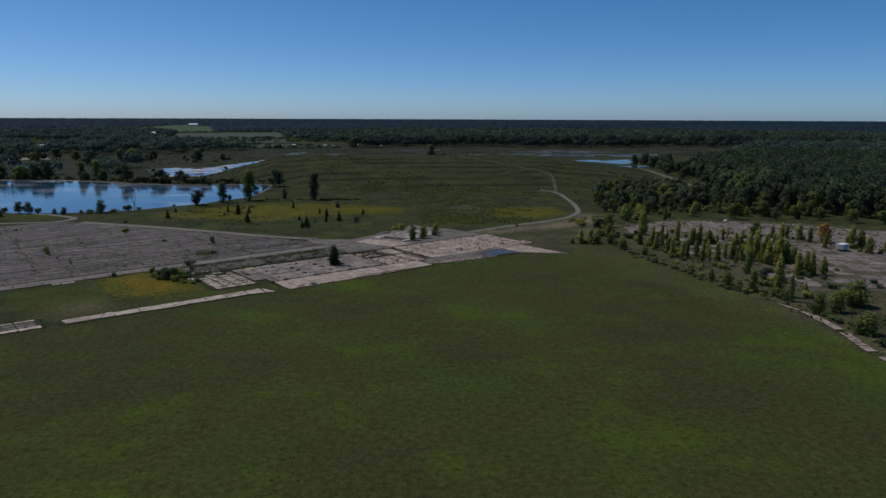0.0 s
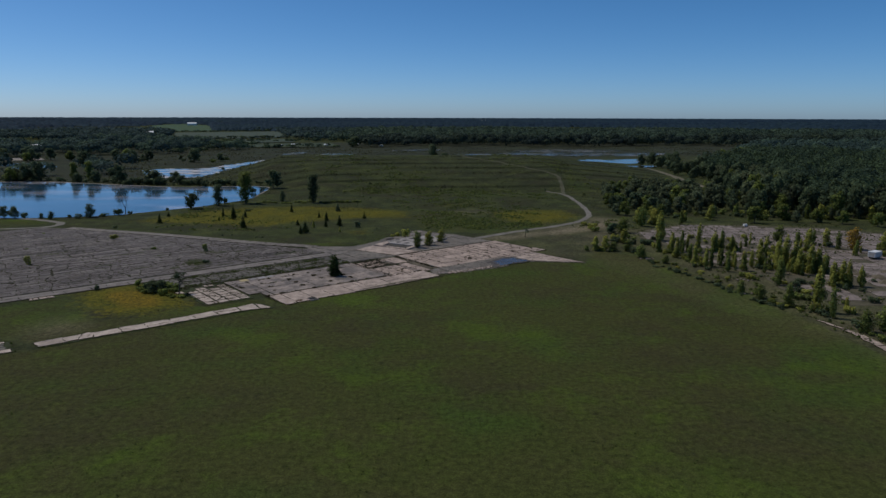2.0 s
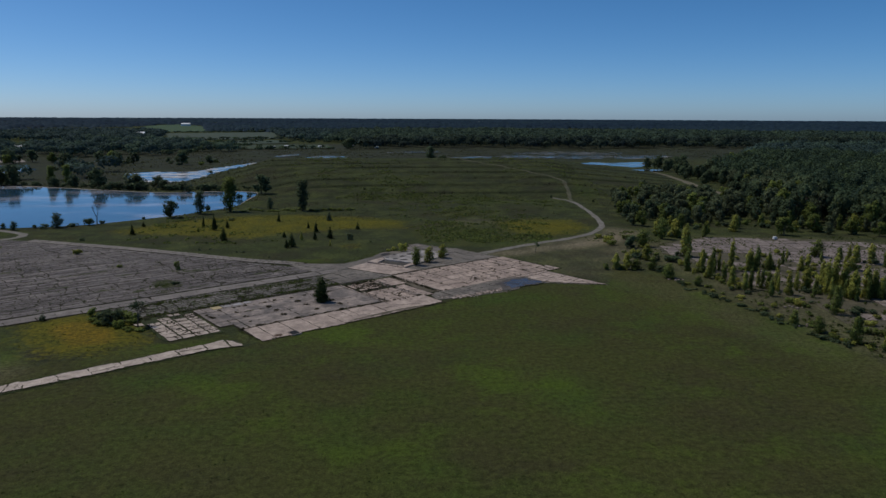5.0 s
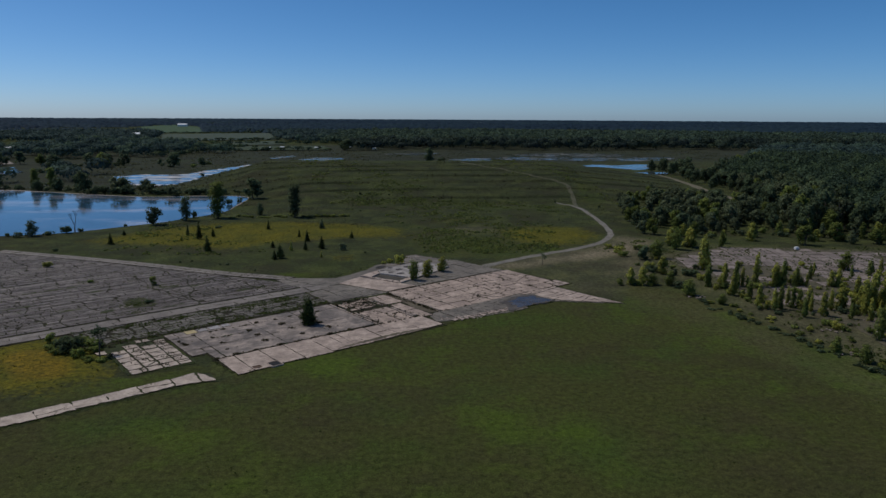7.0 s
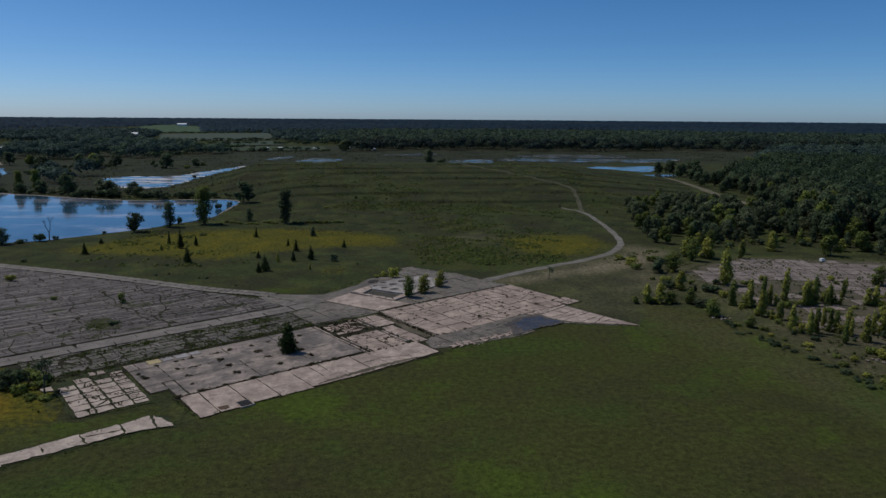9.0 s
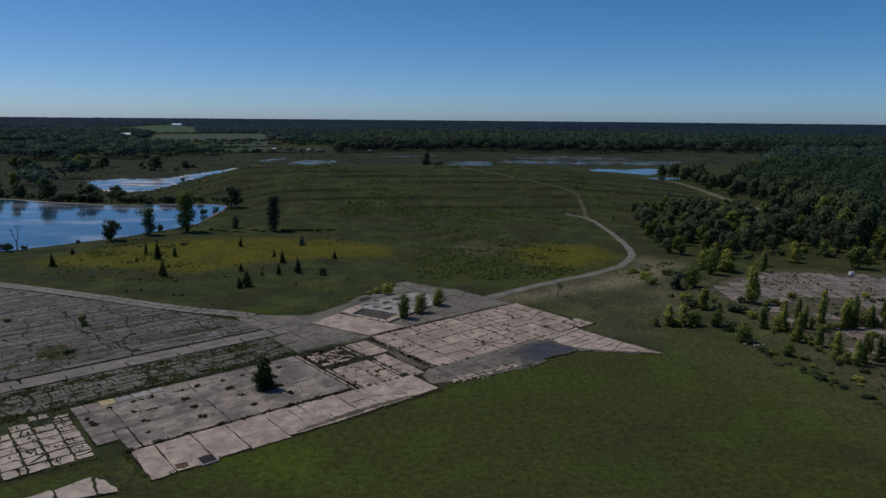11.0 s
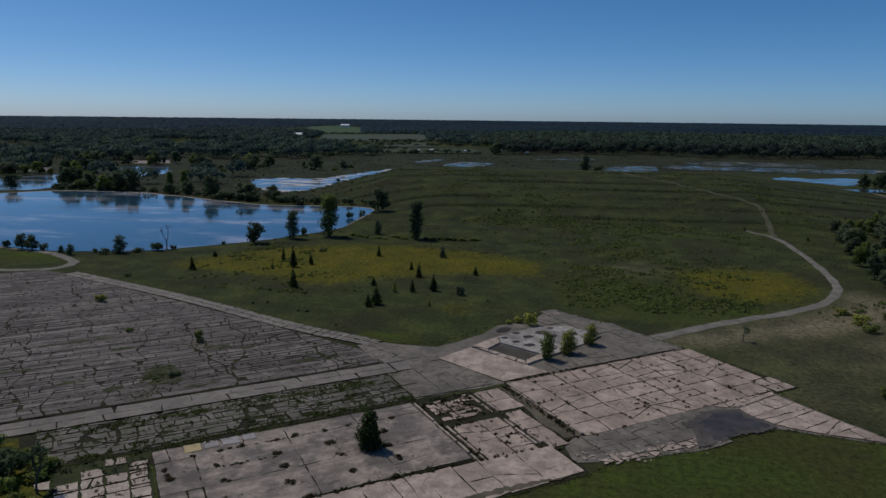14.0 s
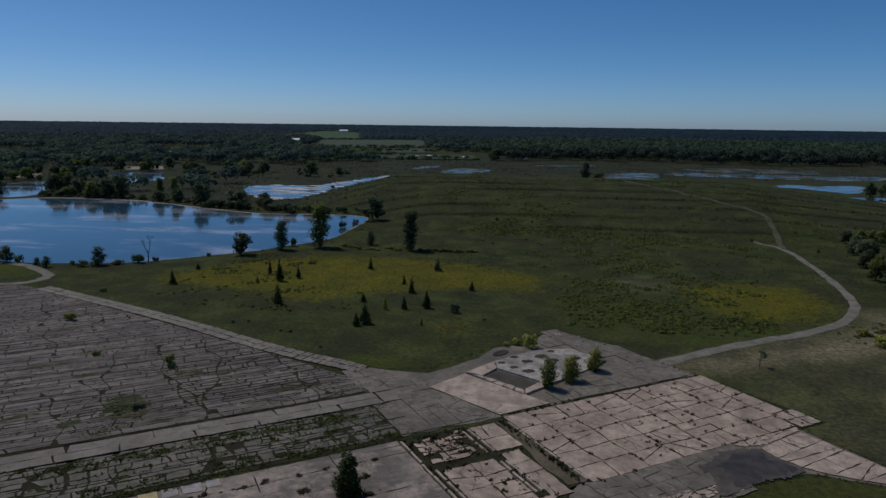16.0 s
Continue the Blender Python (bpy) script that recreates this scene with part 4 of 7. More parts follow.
slabs(slab_root, [[(1.7, 42.6), (6.3, 28.7), (15.3, 29.0), (9.6, 45.4)]], M_PALE, "slab", z=0.2, thick=0.16, rough=0.04, gap=0.02, seed=16, tilt=0.001, creep=(0.02, 0.1))

for i, pts in enumerate(([(-24, 1.0), (-19, 1.7), (-13, 1.9), (-7, 1.5), (-2.4, 0.5), (-6, 0.7), (-12, 0.9), (-18, 0.9)],)):
    tagged(sheet("dirt_drift", SP(ragged(closed_smooth(pts, 3), 0.5, 0.24, seed=40 + i)), 0.196, M_SOIL), "drift of dark damp dirt along the concrete strip", "dirt", kind="structure")

# foundation with a sunken pit
foundation = tagged(new("foundation"), "raised concrete foundation with an open pit and round stains", "foundation")
foundation.location = (*S(22, 42), 0)
f_inv = Matrix.Translation((-foundation.location.x, -foundation.location.y, 0))


def f_block(name, poly, z, thick, material, seed, rough=0.06):
    verts, faces = slab_piece(poly, random.Random(seed), z, thick, rough, 0.0)
    return link_mesh(name, [tuple(f_inv @ Vector(v)) for v in verts], faces, material, foundation)


f_block("deck", [(15.7, 44.7), (18.8, 36.6), (19.5, 35.0), (29.0, 37.6), (35.2, 40.1), (33.3, 47.7), (28.8, 49.4), (25.4, 49.7), (17.1, 48.0)], 0.42, 0.42, M_DECK, 3)
f_block("rim", [(9.9, 45.4), (11.6, 42.8), (15.5, 44.8), (16.9, 47.9)], 0.42, 0.42, M_PALE, 4)
for k in range(5):
    a, b = k / 5 + 0.01, (k + 1) / 5 - 0.02
    f_block("rim", [(10.3 + 3.3 * a, 44.0 - 10.8 * a), (10.3 + 3.3 * b, 44.0 - 10.8 * b), (11.5 + 3.0 * b, 42.9 - 8.2 * b), (11.5 + 3.0 * a, 42.9 - 8.2 * a)], 0.38 + 0.04 * (k % 2), 0.40, M_PALE, 5 + k, 0.10)
f_block("rim", [(13.8, 33.3), (19.4, 34.9), (18.7, 36.5), (14.8, 35.0)], 0.42, 0.42, M_PALE, 12)
f_block("pit_floor", [(11.8, 42.6), (14.8, 35.1), (18.6, 36.6), (15.5, 44.5)], 0.09, 0.09, M_SHADEDMUD, 7, 0.01)
tagged(sheet("sunken_patch", SP(ragged(closed_smooth([(18.6, 51.0), (20.4, 50.7), (22.4, 52.0), (21.6, 53.0), (19.6, 52.4)], 4), 0.5, 0.12, seed=15)), 0.176, M_PIT), "dark sunken patch in the yard's asphalt", "dirt", kind="structure")
for i, (u, v, a) in enumerate([(21.2, 48.2, 0.95), (17.6, 46.6, 0.85), (22.0, 45.3, 1.25), (18.3, 43.8, 1.0), (19.6, 41.2, 1.25), (25.8, 46.4, 1.5), (26.6, 43.8, 1.3), (29.0, 48.0, 0.9), (31.0, 43.0, 1.0)]):
    rr = random.Random(60 + i)
    ring = [rr.uniform(0.82, 1.14) for _ in range(16)]
    rows = []
    for share, z in ((1.16, 0.415), (1.08, 0.445), (0.92, 0.44), (0.80, 0.424)):
        rows.append([tuple(f_inv @ Vector((*S(u + a * share * q * math.cos(k * math.tau / 16), v + 0.8 * a * share * q * math.sin(k * math.tau / 16)), z))) for k, q in enumerate(ring)])
    verts = [p for row in rows for p in row]
    faces = [(16 * m + k, 16 * m + (k + 1) % 16, 16 * m + 16 + (k + 1) % 16, 16 * m + 16 + k) for m in range(3) for k in range(16)]
    link_mesh("footing_rim", verts, faces, M_DECK, foundation, smooth=True)
    link_mesh("footing_pit", [(x, y, 0.434) for x, y, z in rows[2]], [tuple(range(16))], M_PIT, foundation)

strip2 = base("pavement_weedy", [(-60, 40), (-58, 29), (-46, 28.2), (-9, 28.2), (-8, 40)], "weed-grown broken asphalt between the road and the floors", seed=9)
r = random.Random(31)


def courses(u0, u1, v0, v1, wmin, wmax, lmin, lmax, rr, keep=1.0, cracks=0.4):
    """Lanes of paving along u, each cracked across at random."""
    out, v = [], v0
    while v < v1 - 0.3:
        w = min(rr.uniform(wmin, wmax), v1 - v)
        u = u0 - rr.uniform(0, lmax)
        while u < u1:
            l = rr.uniform(lmin, lmax)
            if rr.random() < keep:
                a, b = max(u, u0), min(u + l, u1)
                if b - a > 0.4:
                    k = rr.uniform(-0.35, 0.35)
                    cell = [(a, v), (b, v), (b + k, v + w), (a + rr.uniform(-0.35, 0.35), v + w)]
                    out += split(cell, rr, 1 if rr.random() < cracks else 0)
            u += l
        v += w
    return out


def lanes(u0, u1, v0, v1, rr, long=(2.0, 8.5), wide=(0.7, 0.9, 1.1, 1.4, 1.7, 2.1)):
    """Lanes of paving of uneven width; cracks wander across several of them, and each lane has joints of its own."""
    runs, u = [], u0
    while u < u1:
        a = rr.uniform(v0 - 20, v1)
        runs.append((u, rr.uniform(0, 6), rr.uniform(-0.22, 0.22), a, a + rr.uniform(12, 55), rr.uniform(0.5, 1.6)))
        u += rr.uniform(1.6, 4.5)

    def at(run, v):
        return run[0] + run[2] * (v - v0 - 40) + run[5] * math.sin(v * 0.16 + run[1]) + 0.6 * math.sin(v * 0.55 + 2 * run[1])

    out, v = [], v0
    while v < v1 - 0.4:
        w = min(rr.choice(wide) * rr.uniform(0.85, 1.15), v1 - v)
        joint = rr.choice((0.0, 0.0, 0.02, 0.05, 0.09))
        cuts = [(at(k, v), at(k, v + w)) for k in runs if k[3] < v < k[4]]
        u = u0
        while u < u1:
            u += rr.uniform(*long)
            cuts.append((u + rr.uniform(-0.3, 0.3), u + rr.uniform(-0.3, 0.3)))
        cuts = sorted(c for c in cuts if u0 < c[0] < u1 and u0 < c[1] < u1)
        cuts = [(u0, u0)] + cuts + [(u1, u1)]
        for (a, c), (b, d) in zip(cuts, cuts[1:]):
            if min(b - a, d - c) < 0.5:
                continue
            cell = [(a, v + joint), (b, v + joint), (d, v + w), (c, v + w)]
            out += split(cell, rr, 1 if rr.random() < 0.3 else 0)
        v += w
    return out


cells = [c for c in lanes(-58, -9, 29.0, 39.6, r, (1.2, 4.2), (0.8, 1.1, 1.4, 1.8)) if r.random() < 0.9]
slabs(strip2, cells, M_WEEDY, "slab", z=0.12, thick=0.08, rough=0.14, gap=[r.choice((0.04, 0.06, 0.11)) for _ in cells], seed=17)

lane = base("old_road", [(-150, 45), (-150, 39.6), (-8.5, 39.6), (-4, 44), (-4, 47.6), (-8, 44.6)], "straight grey asphalt road with cracked joints", seed=10)
r = random.Random(33)
cells = courses(-149, -7, 39.9, 44.3, 2.1, 2.3, 5, 12, r, 1, 0.15) + [[(-7, 40), (-3, 40), (-3, 44), (-7, 44)], [(-7.6, 44.2), (-3, 44.2), (-4.6, 48), (-8, 47.6)]]
slabs(lane, cells, M_LANE, "slab", z=0.15, thick=0.1, rough=0.06, gap=0.02, seed=18, creep=(0.02, 0.12))

APRON = [(-150, 44.6), (-8.2, 44.6), (-8.2, 52), (-17.2, 69.5), (-35.0, 102), (-57.6, 141.5), (-64, 149), (-80, 150), (-150, 146)]
apron = base("apron", APRON, "wide weathered apron of asphalt lanes with weeds in the cracks", seed=11)
r = random.Random(35)
cells = []
for c in lanes(-149, -8, 45.0, 147.5, r):
    c = clip(c, APRON)
    if len(c) >= 3:
        cells.append(c)
cells.sort(key=lambda c: (c[0][0] + 30) ** 2 + (c[0][1] - 50) ** 2)
weedy_gap = [0.030 + 0.085 * max(0.0, math.sin(c[0][0] * 0.13 + 1.7 * math.sin(c[0][1] * 0.21)) * math.sin(c[0][1] * 0.24 + 1.2)) + r.uniform(0, 0.035) for c in cells]
slabs(apron, cells, M_APRON, "slab", z=0.13, thick=0.08, rough=0.10, gap=weedy_gap, tilt=0.004, seed=19)
border = tagged(new("apron_border"), "border lane of pale asphalt slabs along the apron", "pavement", kind="structure")
cells = []
outer = smooth_line([(-3.4, 55.2), (-5.9, 59.4), (-15.0, 73.2), (-32.1, 105.0), (-54.7, 141.8)], 9)
for (a0, a1), (b0, b1) in zip(outer, outer[1:]):
    d = math.hypot(b0 - a0, b1 - a1)
    n = ((a1 - b1) / d, (b0 - a0) / d)
    for k0, k1 in ((0, 1.9), (1.9, 3.75)):
        cells.append([(p + n[0] * k, q + n[1] * k) for (p, q), k in (((a0, a1), k0), ((b0, b1), k0), ((b0, b1), k1), ((a0, a1), k1))])
slabs(border, cells, M_BORDER, "slab", z=0.20, thick=0.17, rough=0.14, gap=0.05, seed=20)

for i, (u, v, a, b, n) in enumerate([(-41.4, 54.2, 3.4, 5.0, 1), (-48.8, 51.5, 1.6, 1.2, 2), (-52.9, 78.2, 7.5, 0.6, 3), (-31.5, 64.8, 3.2, 1.3, 4), (-46.4, 70.8, 2.2, 0.9, 5), (-19.0, 51.3, 1.8, 1.0, 6), (-26.5, 62.2, 1.4, 0.5, 7), (-36.5, 47.4, 2.5, 0.35, 8), (-55.0, 57.0, 3.0, 0.5, 9), (-62.0, 66.0, 4.0, 0.6, 10), (-70.0, 92.0, 5.0, 0.8, 11), (-24.4, 37.6, 4.2, 0.55, 12), (-14.5, 37.2, 3.0, 0.9, 13), (-40.0, 37.8, 3.6, 0.4, 14)]):
    rr = random.Random(70 + n)
    verts, faces = [], []
    for q in range(int(10 + 5.0 * a * b)):
        w, t = rr.random() ** 0.6, rr.uniform(0, math.tau)
        cu, cv, size = u + a * w * math.cos(t), v + b * w * math.sin(t), rr.uniform(0.22, 0.75) * (1.15 - 0.6 * w)
        ring = [(cu + 1.7 * size * rr.uniform(0.5, 1.2) * math.cos(k * math.tau / 9), cv + 0.75 * size * rr.uniform(0.5, 1.2) * math.sin(k * math.tau / 9)) for k in range(9)]
        faces.append(tuple(range(len(verts), len(verts) + 9)))
        verts += [(*S(*p), 0.158 + 0.0006 * q) for p in ring]
    tagged(link_mesh("moss_patch", verts, faces, M_MOSS), "patches of moss and soil over the cracked paving", "moss", kind="structure")

blocks = base("pavement_blocks", [(-55.8, 28.2), (-55.8, 11), (-45.4, 9.8), (-45.4, 28)], "small pale floor panels split by wide grassy joints", M_GRASSJOINT, seed=12)
r = random.Random(41)
cells = []
for cell in grid_cells([-55.4, -52.8, -50.3, -47.8, -45.6], [10.6, 12.8, 15.0, 17.2, 19.4, 21.6, 23.8, 26.0, 28.0]):
    if cell[0][1] < 21 or r.random() < 0.8:
        cells += split(cell, r, r.choice((0, 0, 0, 1)) if cell[0][1] < 20 else r.choice((0, 1, 1)))
cells.append([(-57.6, 25.2), (-55.6, 25.4), (-55.6, 23.2), (-57.4, 23.8)])
slabs(blocks, cells, M_BLEACHED, "slab", rough=0.13, gap=0.12, seed=21)

strip = base("pavement_strip", [(-88.8, 6.0), (-88.2, 2.0), (-67, 1.6), (-56.5, 1.6), (-50.6, 1.5), (-47, 0.6), (-45.6, -0.4), (-45.4, 4.0), (-47.2, 5.9), (-55.6, 5.0)], "long narrow strip of pale concrete in the grass", M_GRASSJOINT, seed=13)
cells = [c for i, cell in enumerate(grid_cells([-88.4, -84, -79.2, -74.5, -70, -65.3, -60.8, -56.2, -51.6], [2.3, 5.5])) for c in split([(u, v - 0.012 * (u + 88) + r.uniform(-0.3, 0.3)) for u, v in cell], r, 1 if i % 3 == 1 else 0)]
cells += [[(-51.5, 1.7), (-48.0, 1.0), (-47.4, 5.4), (-51.4, 5.0)], [(-47.9, 0.9), (-45.8, 0.0), (-46.2, 3.6), (-47.2, 5.3)]]
slabs(strip, cells, M_BLEACHED, "slab", rough=0.20, gap=0.03, seed=22)
strip_b = base("pavement_stub", [(-108, 9.6), (-108, 2.4), (-91.4, 2.4), (-91.6, 9.4)], "old floor remnant with pale kerbs and mossy middle", M_GRASSJOINT, seed=14)
slabs(strip_b, grid_cells([-108, -104, -100, -96, -92], [2.5, 4.2]) + grid_cells([-108, -104, -100, -96, -92.4], [8.4, 9.3]), M_BLEACHED, "slab", rough=0.15, gap=0.06, seed=23)
slabs(strip_b, [p for c in grid_cells([-107, -104, -100, -96, -92.6], [4.5, 6.3, 8.2]) for p in split(c, r, 1)], M_WEEDY, "slab", z=0.12, rough=0.15, gap=0.12, seed=24)
remnant = base("pavement_remnant", [(-84.4, 40), (-84.4, 37.8), (-79, 37.6), (-79, 39.6)], "patch of pale broken concrete beside the road", M_GRASSJOINT, seed=15)
slabs(remnant, [p for c in grid_cells([-84.2, -82.2, -80.6, -79.2], [37.9, 39.6]) for p in split(c, r, 1)], M_PALE, "slab", rough=0.15, gap=0.08, seed=25)

# edge of the mown field by the scrub: a broken strip of pale concrete
edge_pts = smooth_line([(82.4, 130.2), (84.4, 122.1), (84.4, 112.5), (83.2, 104.8), (82.1, 98.5), (82.4, 84)], 5)
kerb = tagged(new("field_edge_strip"), "broken strip of pale concrete at the edge of the mown field", "pavement", kind="structure")
r = random.Random(47)
cells = []
for (ax, ay), (bx, by) in zip(edge_pts, edge_pts[1:]):
    w = 0.7 + 1.2 * sstep(131, 116, ay)
    if r.random() < 0.92:
        cells.append([to_s(ax - w / 2, ay), to_s(bx - w / 2, by), to_s(bx + w / 2, by), to_s(ax + w / 2, ay)])
slabs(kerb, cells, M_PALE, "slab", z=0.16, rough=0.2, gap=0.04, seed=26)

# overgrown floors of the ruin beyond the field
RUIN = [(79, 232), (92, 243), (104.7, 250.5), (128, 247), (150, 242), (173, 222), (180, 190), (168, 150), (115, 139), (95, 140), (89, 149), (91.5, 167), (83, 184), (82, 205)]
ruin = tagged(sheet("ruin_floor", ragged(RUIN, 4, 1.0, seed=16), 0.06, M_SCRUBSOIL, thick=0.1), "overgrown floor of a demolished works among saplings", "pavement", kind="structure")
r = random.Random(51)
cells = []
ang = radians(-8)
for i in range(-1, 26):
    for j in range(-1, 26):
        x, y = 76 + i * 4.6 * math.cos(ang) - j * 4.6 * math.sin(ang), 140 + i * 4.6 * math.sin(ang) + j * 4.6 * math.cos(ang)
        d = inside_by(RUIN, np.array([x]), np.array([y]))[0]
        back, east = y > 222 - 0.05 * (x - 80), x > 113
        chance = 0.95 if back or east else 0.30 + 0.24 * math.sin(x * 0.21) * math.sin(y * 0.17)
        if d > 2.6 and r.random() < chance:
            w = 2.25
            c, s = w * math.cos(ang), w * math.sin(ang)
            quad = [to_s(x - c + s, y - s - c), to_s(x + c + s, y + s - c), to_s(x + c - s, y + s + c), to_s(x - c - s, y - s + c)]
            cells += split(quad, r, r.choice((0, 0, 0, 0, 1)) if back else r.choice((0, 0, 1, 1, 2)))
r.shuffle(cells)
slabs(ruin, cells, M_RUIN, "slab", z=0.13, thick=0.08, rough=0.16, gap=0.035, seed=27)

# iron grate by the front strip
grate = tagged(new("drain_grate"), "dark iron grate in a pale concrete frame by the field", "grate")
grate.location = (*S(-35.6, 1.05), 0.0)
grate.rotation_euler = (0, 0, radians(36))


def box_bm(cx, cy, cz, sx, sy, sz, bevel=0.0):
    bm = bmesh.new()
    bmesh.ops.create_cube(bm, size=1)
    for v in bm.verts:
        v.co = (cx + v.co.x * sx, cy + v.co.y * sy, cz + v.co.z * sz)
    if bevel:
        bmesh.ops.bevel(bm, geom=bm.edges[:], offset=bevel, segments=2, affect="EDGES", profile=0.7)
    return bm


for cx, cy, sx, sy in ((0, -1.05, 2.1, 0.16), (0, 1.05, 2.1, 0.16), (-0.97, 0, 0.16, 1.92), (0.97, 0, 0.16, 1.92)):
    part("frame", box_bm(cx, cy, 0.13, sx, sy, 0.26, 0.03), M_PALE, grate, "pale concrete frame")
# the hole's shade, painted as a black plate just under the bars
part("pit_shade_plate", box_bm(0, 0, 0.10, 1.76, 1.92, 0.20), M_PITBLACK, grate, "black plate painted as the pit's shade")
for k in range(7):
    part("bar", box_bm(-0.72 + 0.24 * k, 0, 0.222, 0.035, 1.9, 0.03, 0.008), M_PITBLACK, grate)
plate = tagged(new("rusty_plate"), "rusty brown iron plate lying on the concrete strip", "plate")
plate.location = (*S(-38.5, 1.6), 0.19)
plate.rotation_euler = (0, 0, radians(30))
part("sheet", box_bm(0, 0, 0.02, 1.4, 1.1, 0.04, 0.012), M_RUST, plate)
part("rib", box_bm(0, 0.2, 0.055, 1.3, 0.07, 0.03, 0.01), M_RUST, plate)

# ------------------------------------------------------------ trees
def cards(centres, outward, sizes, gen, curl=0.35, loose=0.7):
    """Leaf clumps: bent four-sided cards, two triangles each, facing roughly outward."""
    n = len(centres)
    d = outward + gen.normal(0, loose, (n, 3))
    d /= np.linalg.norm(d, axis=1)[:, None] + 1e-9
    a = np.cross(d, gen.normal(0, 1, (n, 3)))
    a /= np.linalg.norm(a, axis=1)[:, None] + 1e-9
    b = np.cross(d, a)
    s = sizes[:, None]
    e = gen.uniform(0.6, 1.2, (n, 4, 1))
    p0 = centres - a * s * e[:, 0] * 0.5
    p1 = centres - b * s * e[:, 1] * 0.5 + d * s * curl * 0.3
    p2 = centres + a * s * e[:, 2] * 0.5 - d * s * curl * 0.3
    p3 = centres + b * s * e[:, 3] * 0.5 + d * s * curl * 0.3
    verts = np.stack([p0, p1, p2, p3], 1).reshape(-1, 3)
    return verts, np.arange(4 * n)


def soft_normals(outward, lift=0.25):
    """Normals that point out of the crown, one for each vertex of its cards."""
    d = outward + np.array([0, 0, lift])
    d = d / (np.linalg.norm(d, axis=1)[:, None] + 1e-9)
    return np.repeat(d, 4, axis=0)


def crown_mesh(name, lobes, count, size, material, gen):
    """lobes: rows of x, y, z, rx, ry, rz. Clumps sit near the lobes' surfaces, with gaps."""
    lobes = np.asarray(lobes, float)
    vol = lobes[:, 3] * lobes[:, 4] + lobes[:, 5] * lobes[:, 3]
    pick = gen.choice(len(lobes), count, p=vol / vol.sum())
    d = gen.normal(0, 1, (count, 3))
    d /= np.linalg.norm(d, axis=1)[:, None]
    rad = gen.uniform(0.5, 1.06, count)
    c = lobes[pick, :3] + d * lobes[pick, 3:] * rad[:, None]
    v, l = cards(c, d + np.array([0, 0, 0.4]), size * gen.uniform(0.6, 1.4, count), gen, loose=0.4)
    mid = lobes[:, :3].mean(axis=0)
    out = (c - mid) / (np.abs(c - mid).max(axis=0) + 1e-6)
    return fast_mesh(name, v, l, 4, material, soft_normals(0.6 * d + 0.7 * out + gen.normal(0, 0.2, (count, 3))))


def limb(bm, pts, radii, sides=6):
    """A tapered bent tube through the points."""
    rings = []
    for i, p in enumerate(pts):
        p = Vector(p)
        d = (Vector(pts[min(i + 1, len(pts) - 1)]) - Vector(pts[max(i - 1, 0)])).normalized()
        a = d.orthogonal().normalized()
        b = d.cross(a)
        rings.append([bm.verts.new(p + (a * math.cos(k * math.tau / sides) + b * math.sin(k * math.tau / sides)) * radii[i]) for k in range(sides)])
    for r0, r1 in zip(rings, rings[1:]):
        for k in range(sides):
            bm.faces.new((r0[k], r0[(k + 1) % sides], r1[(k + 1) % sides], r1[k]))
    bm.faces.new(rings[-1])
    return rings[0]


def trunk_mesh(name, h, lean, limbs, radius, rr, material):
    bm = bmesh.new()
    pts = [(lean * t * t + rr.uniform(-0.02, 0.02) * h * (t > 0), rr.uniform(-0.02, 0.02) * h * (t > 0), h * t - 0.15 * (t == 0)) for t in (0, 0.2, 0.45, 0.7, 0.95)]
    limb(bm, pts, [radius * 1.25, radius, radius * 0.75, radius * 0.45, radius * 0.15], 7)
    stem = list(bm.verts)
    for z0, ang, length, rise in limbs:
        x0 = lean * (z0 / h) ** 2
        c, s = math.cos(ang), math.sin(ang)
        q = [(x0, 0, z0), (x0 + c * length * 0.5, s * length * 0.5, z0 + rise * 0.4), (x0 + c * length, s * length, z0 + rise)]
        collar = limb(bm, q, [radius * 0.4, radius * 0.25, radius * 0.08], 5)
        fork = min(stem, key=lambda v: (v.co - Vector(q[0])).length)
        for k in range(5):
            bm.faces.new((collar[(k + 1) % 5], collar[k], fork))
    me = bpy.data.meshes.new(name)
    bm.to_mesh(me)
    bm.free()
    me.materials.append(material)
    return me


# kind: height and width of the model, then what it is made of
TREES = {}


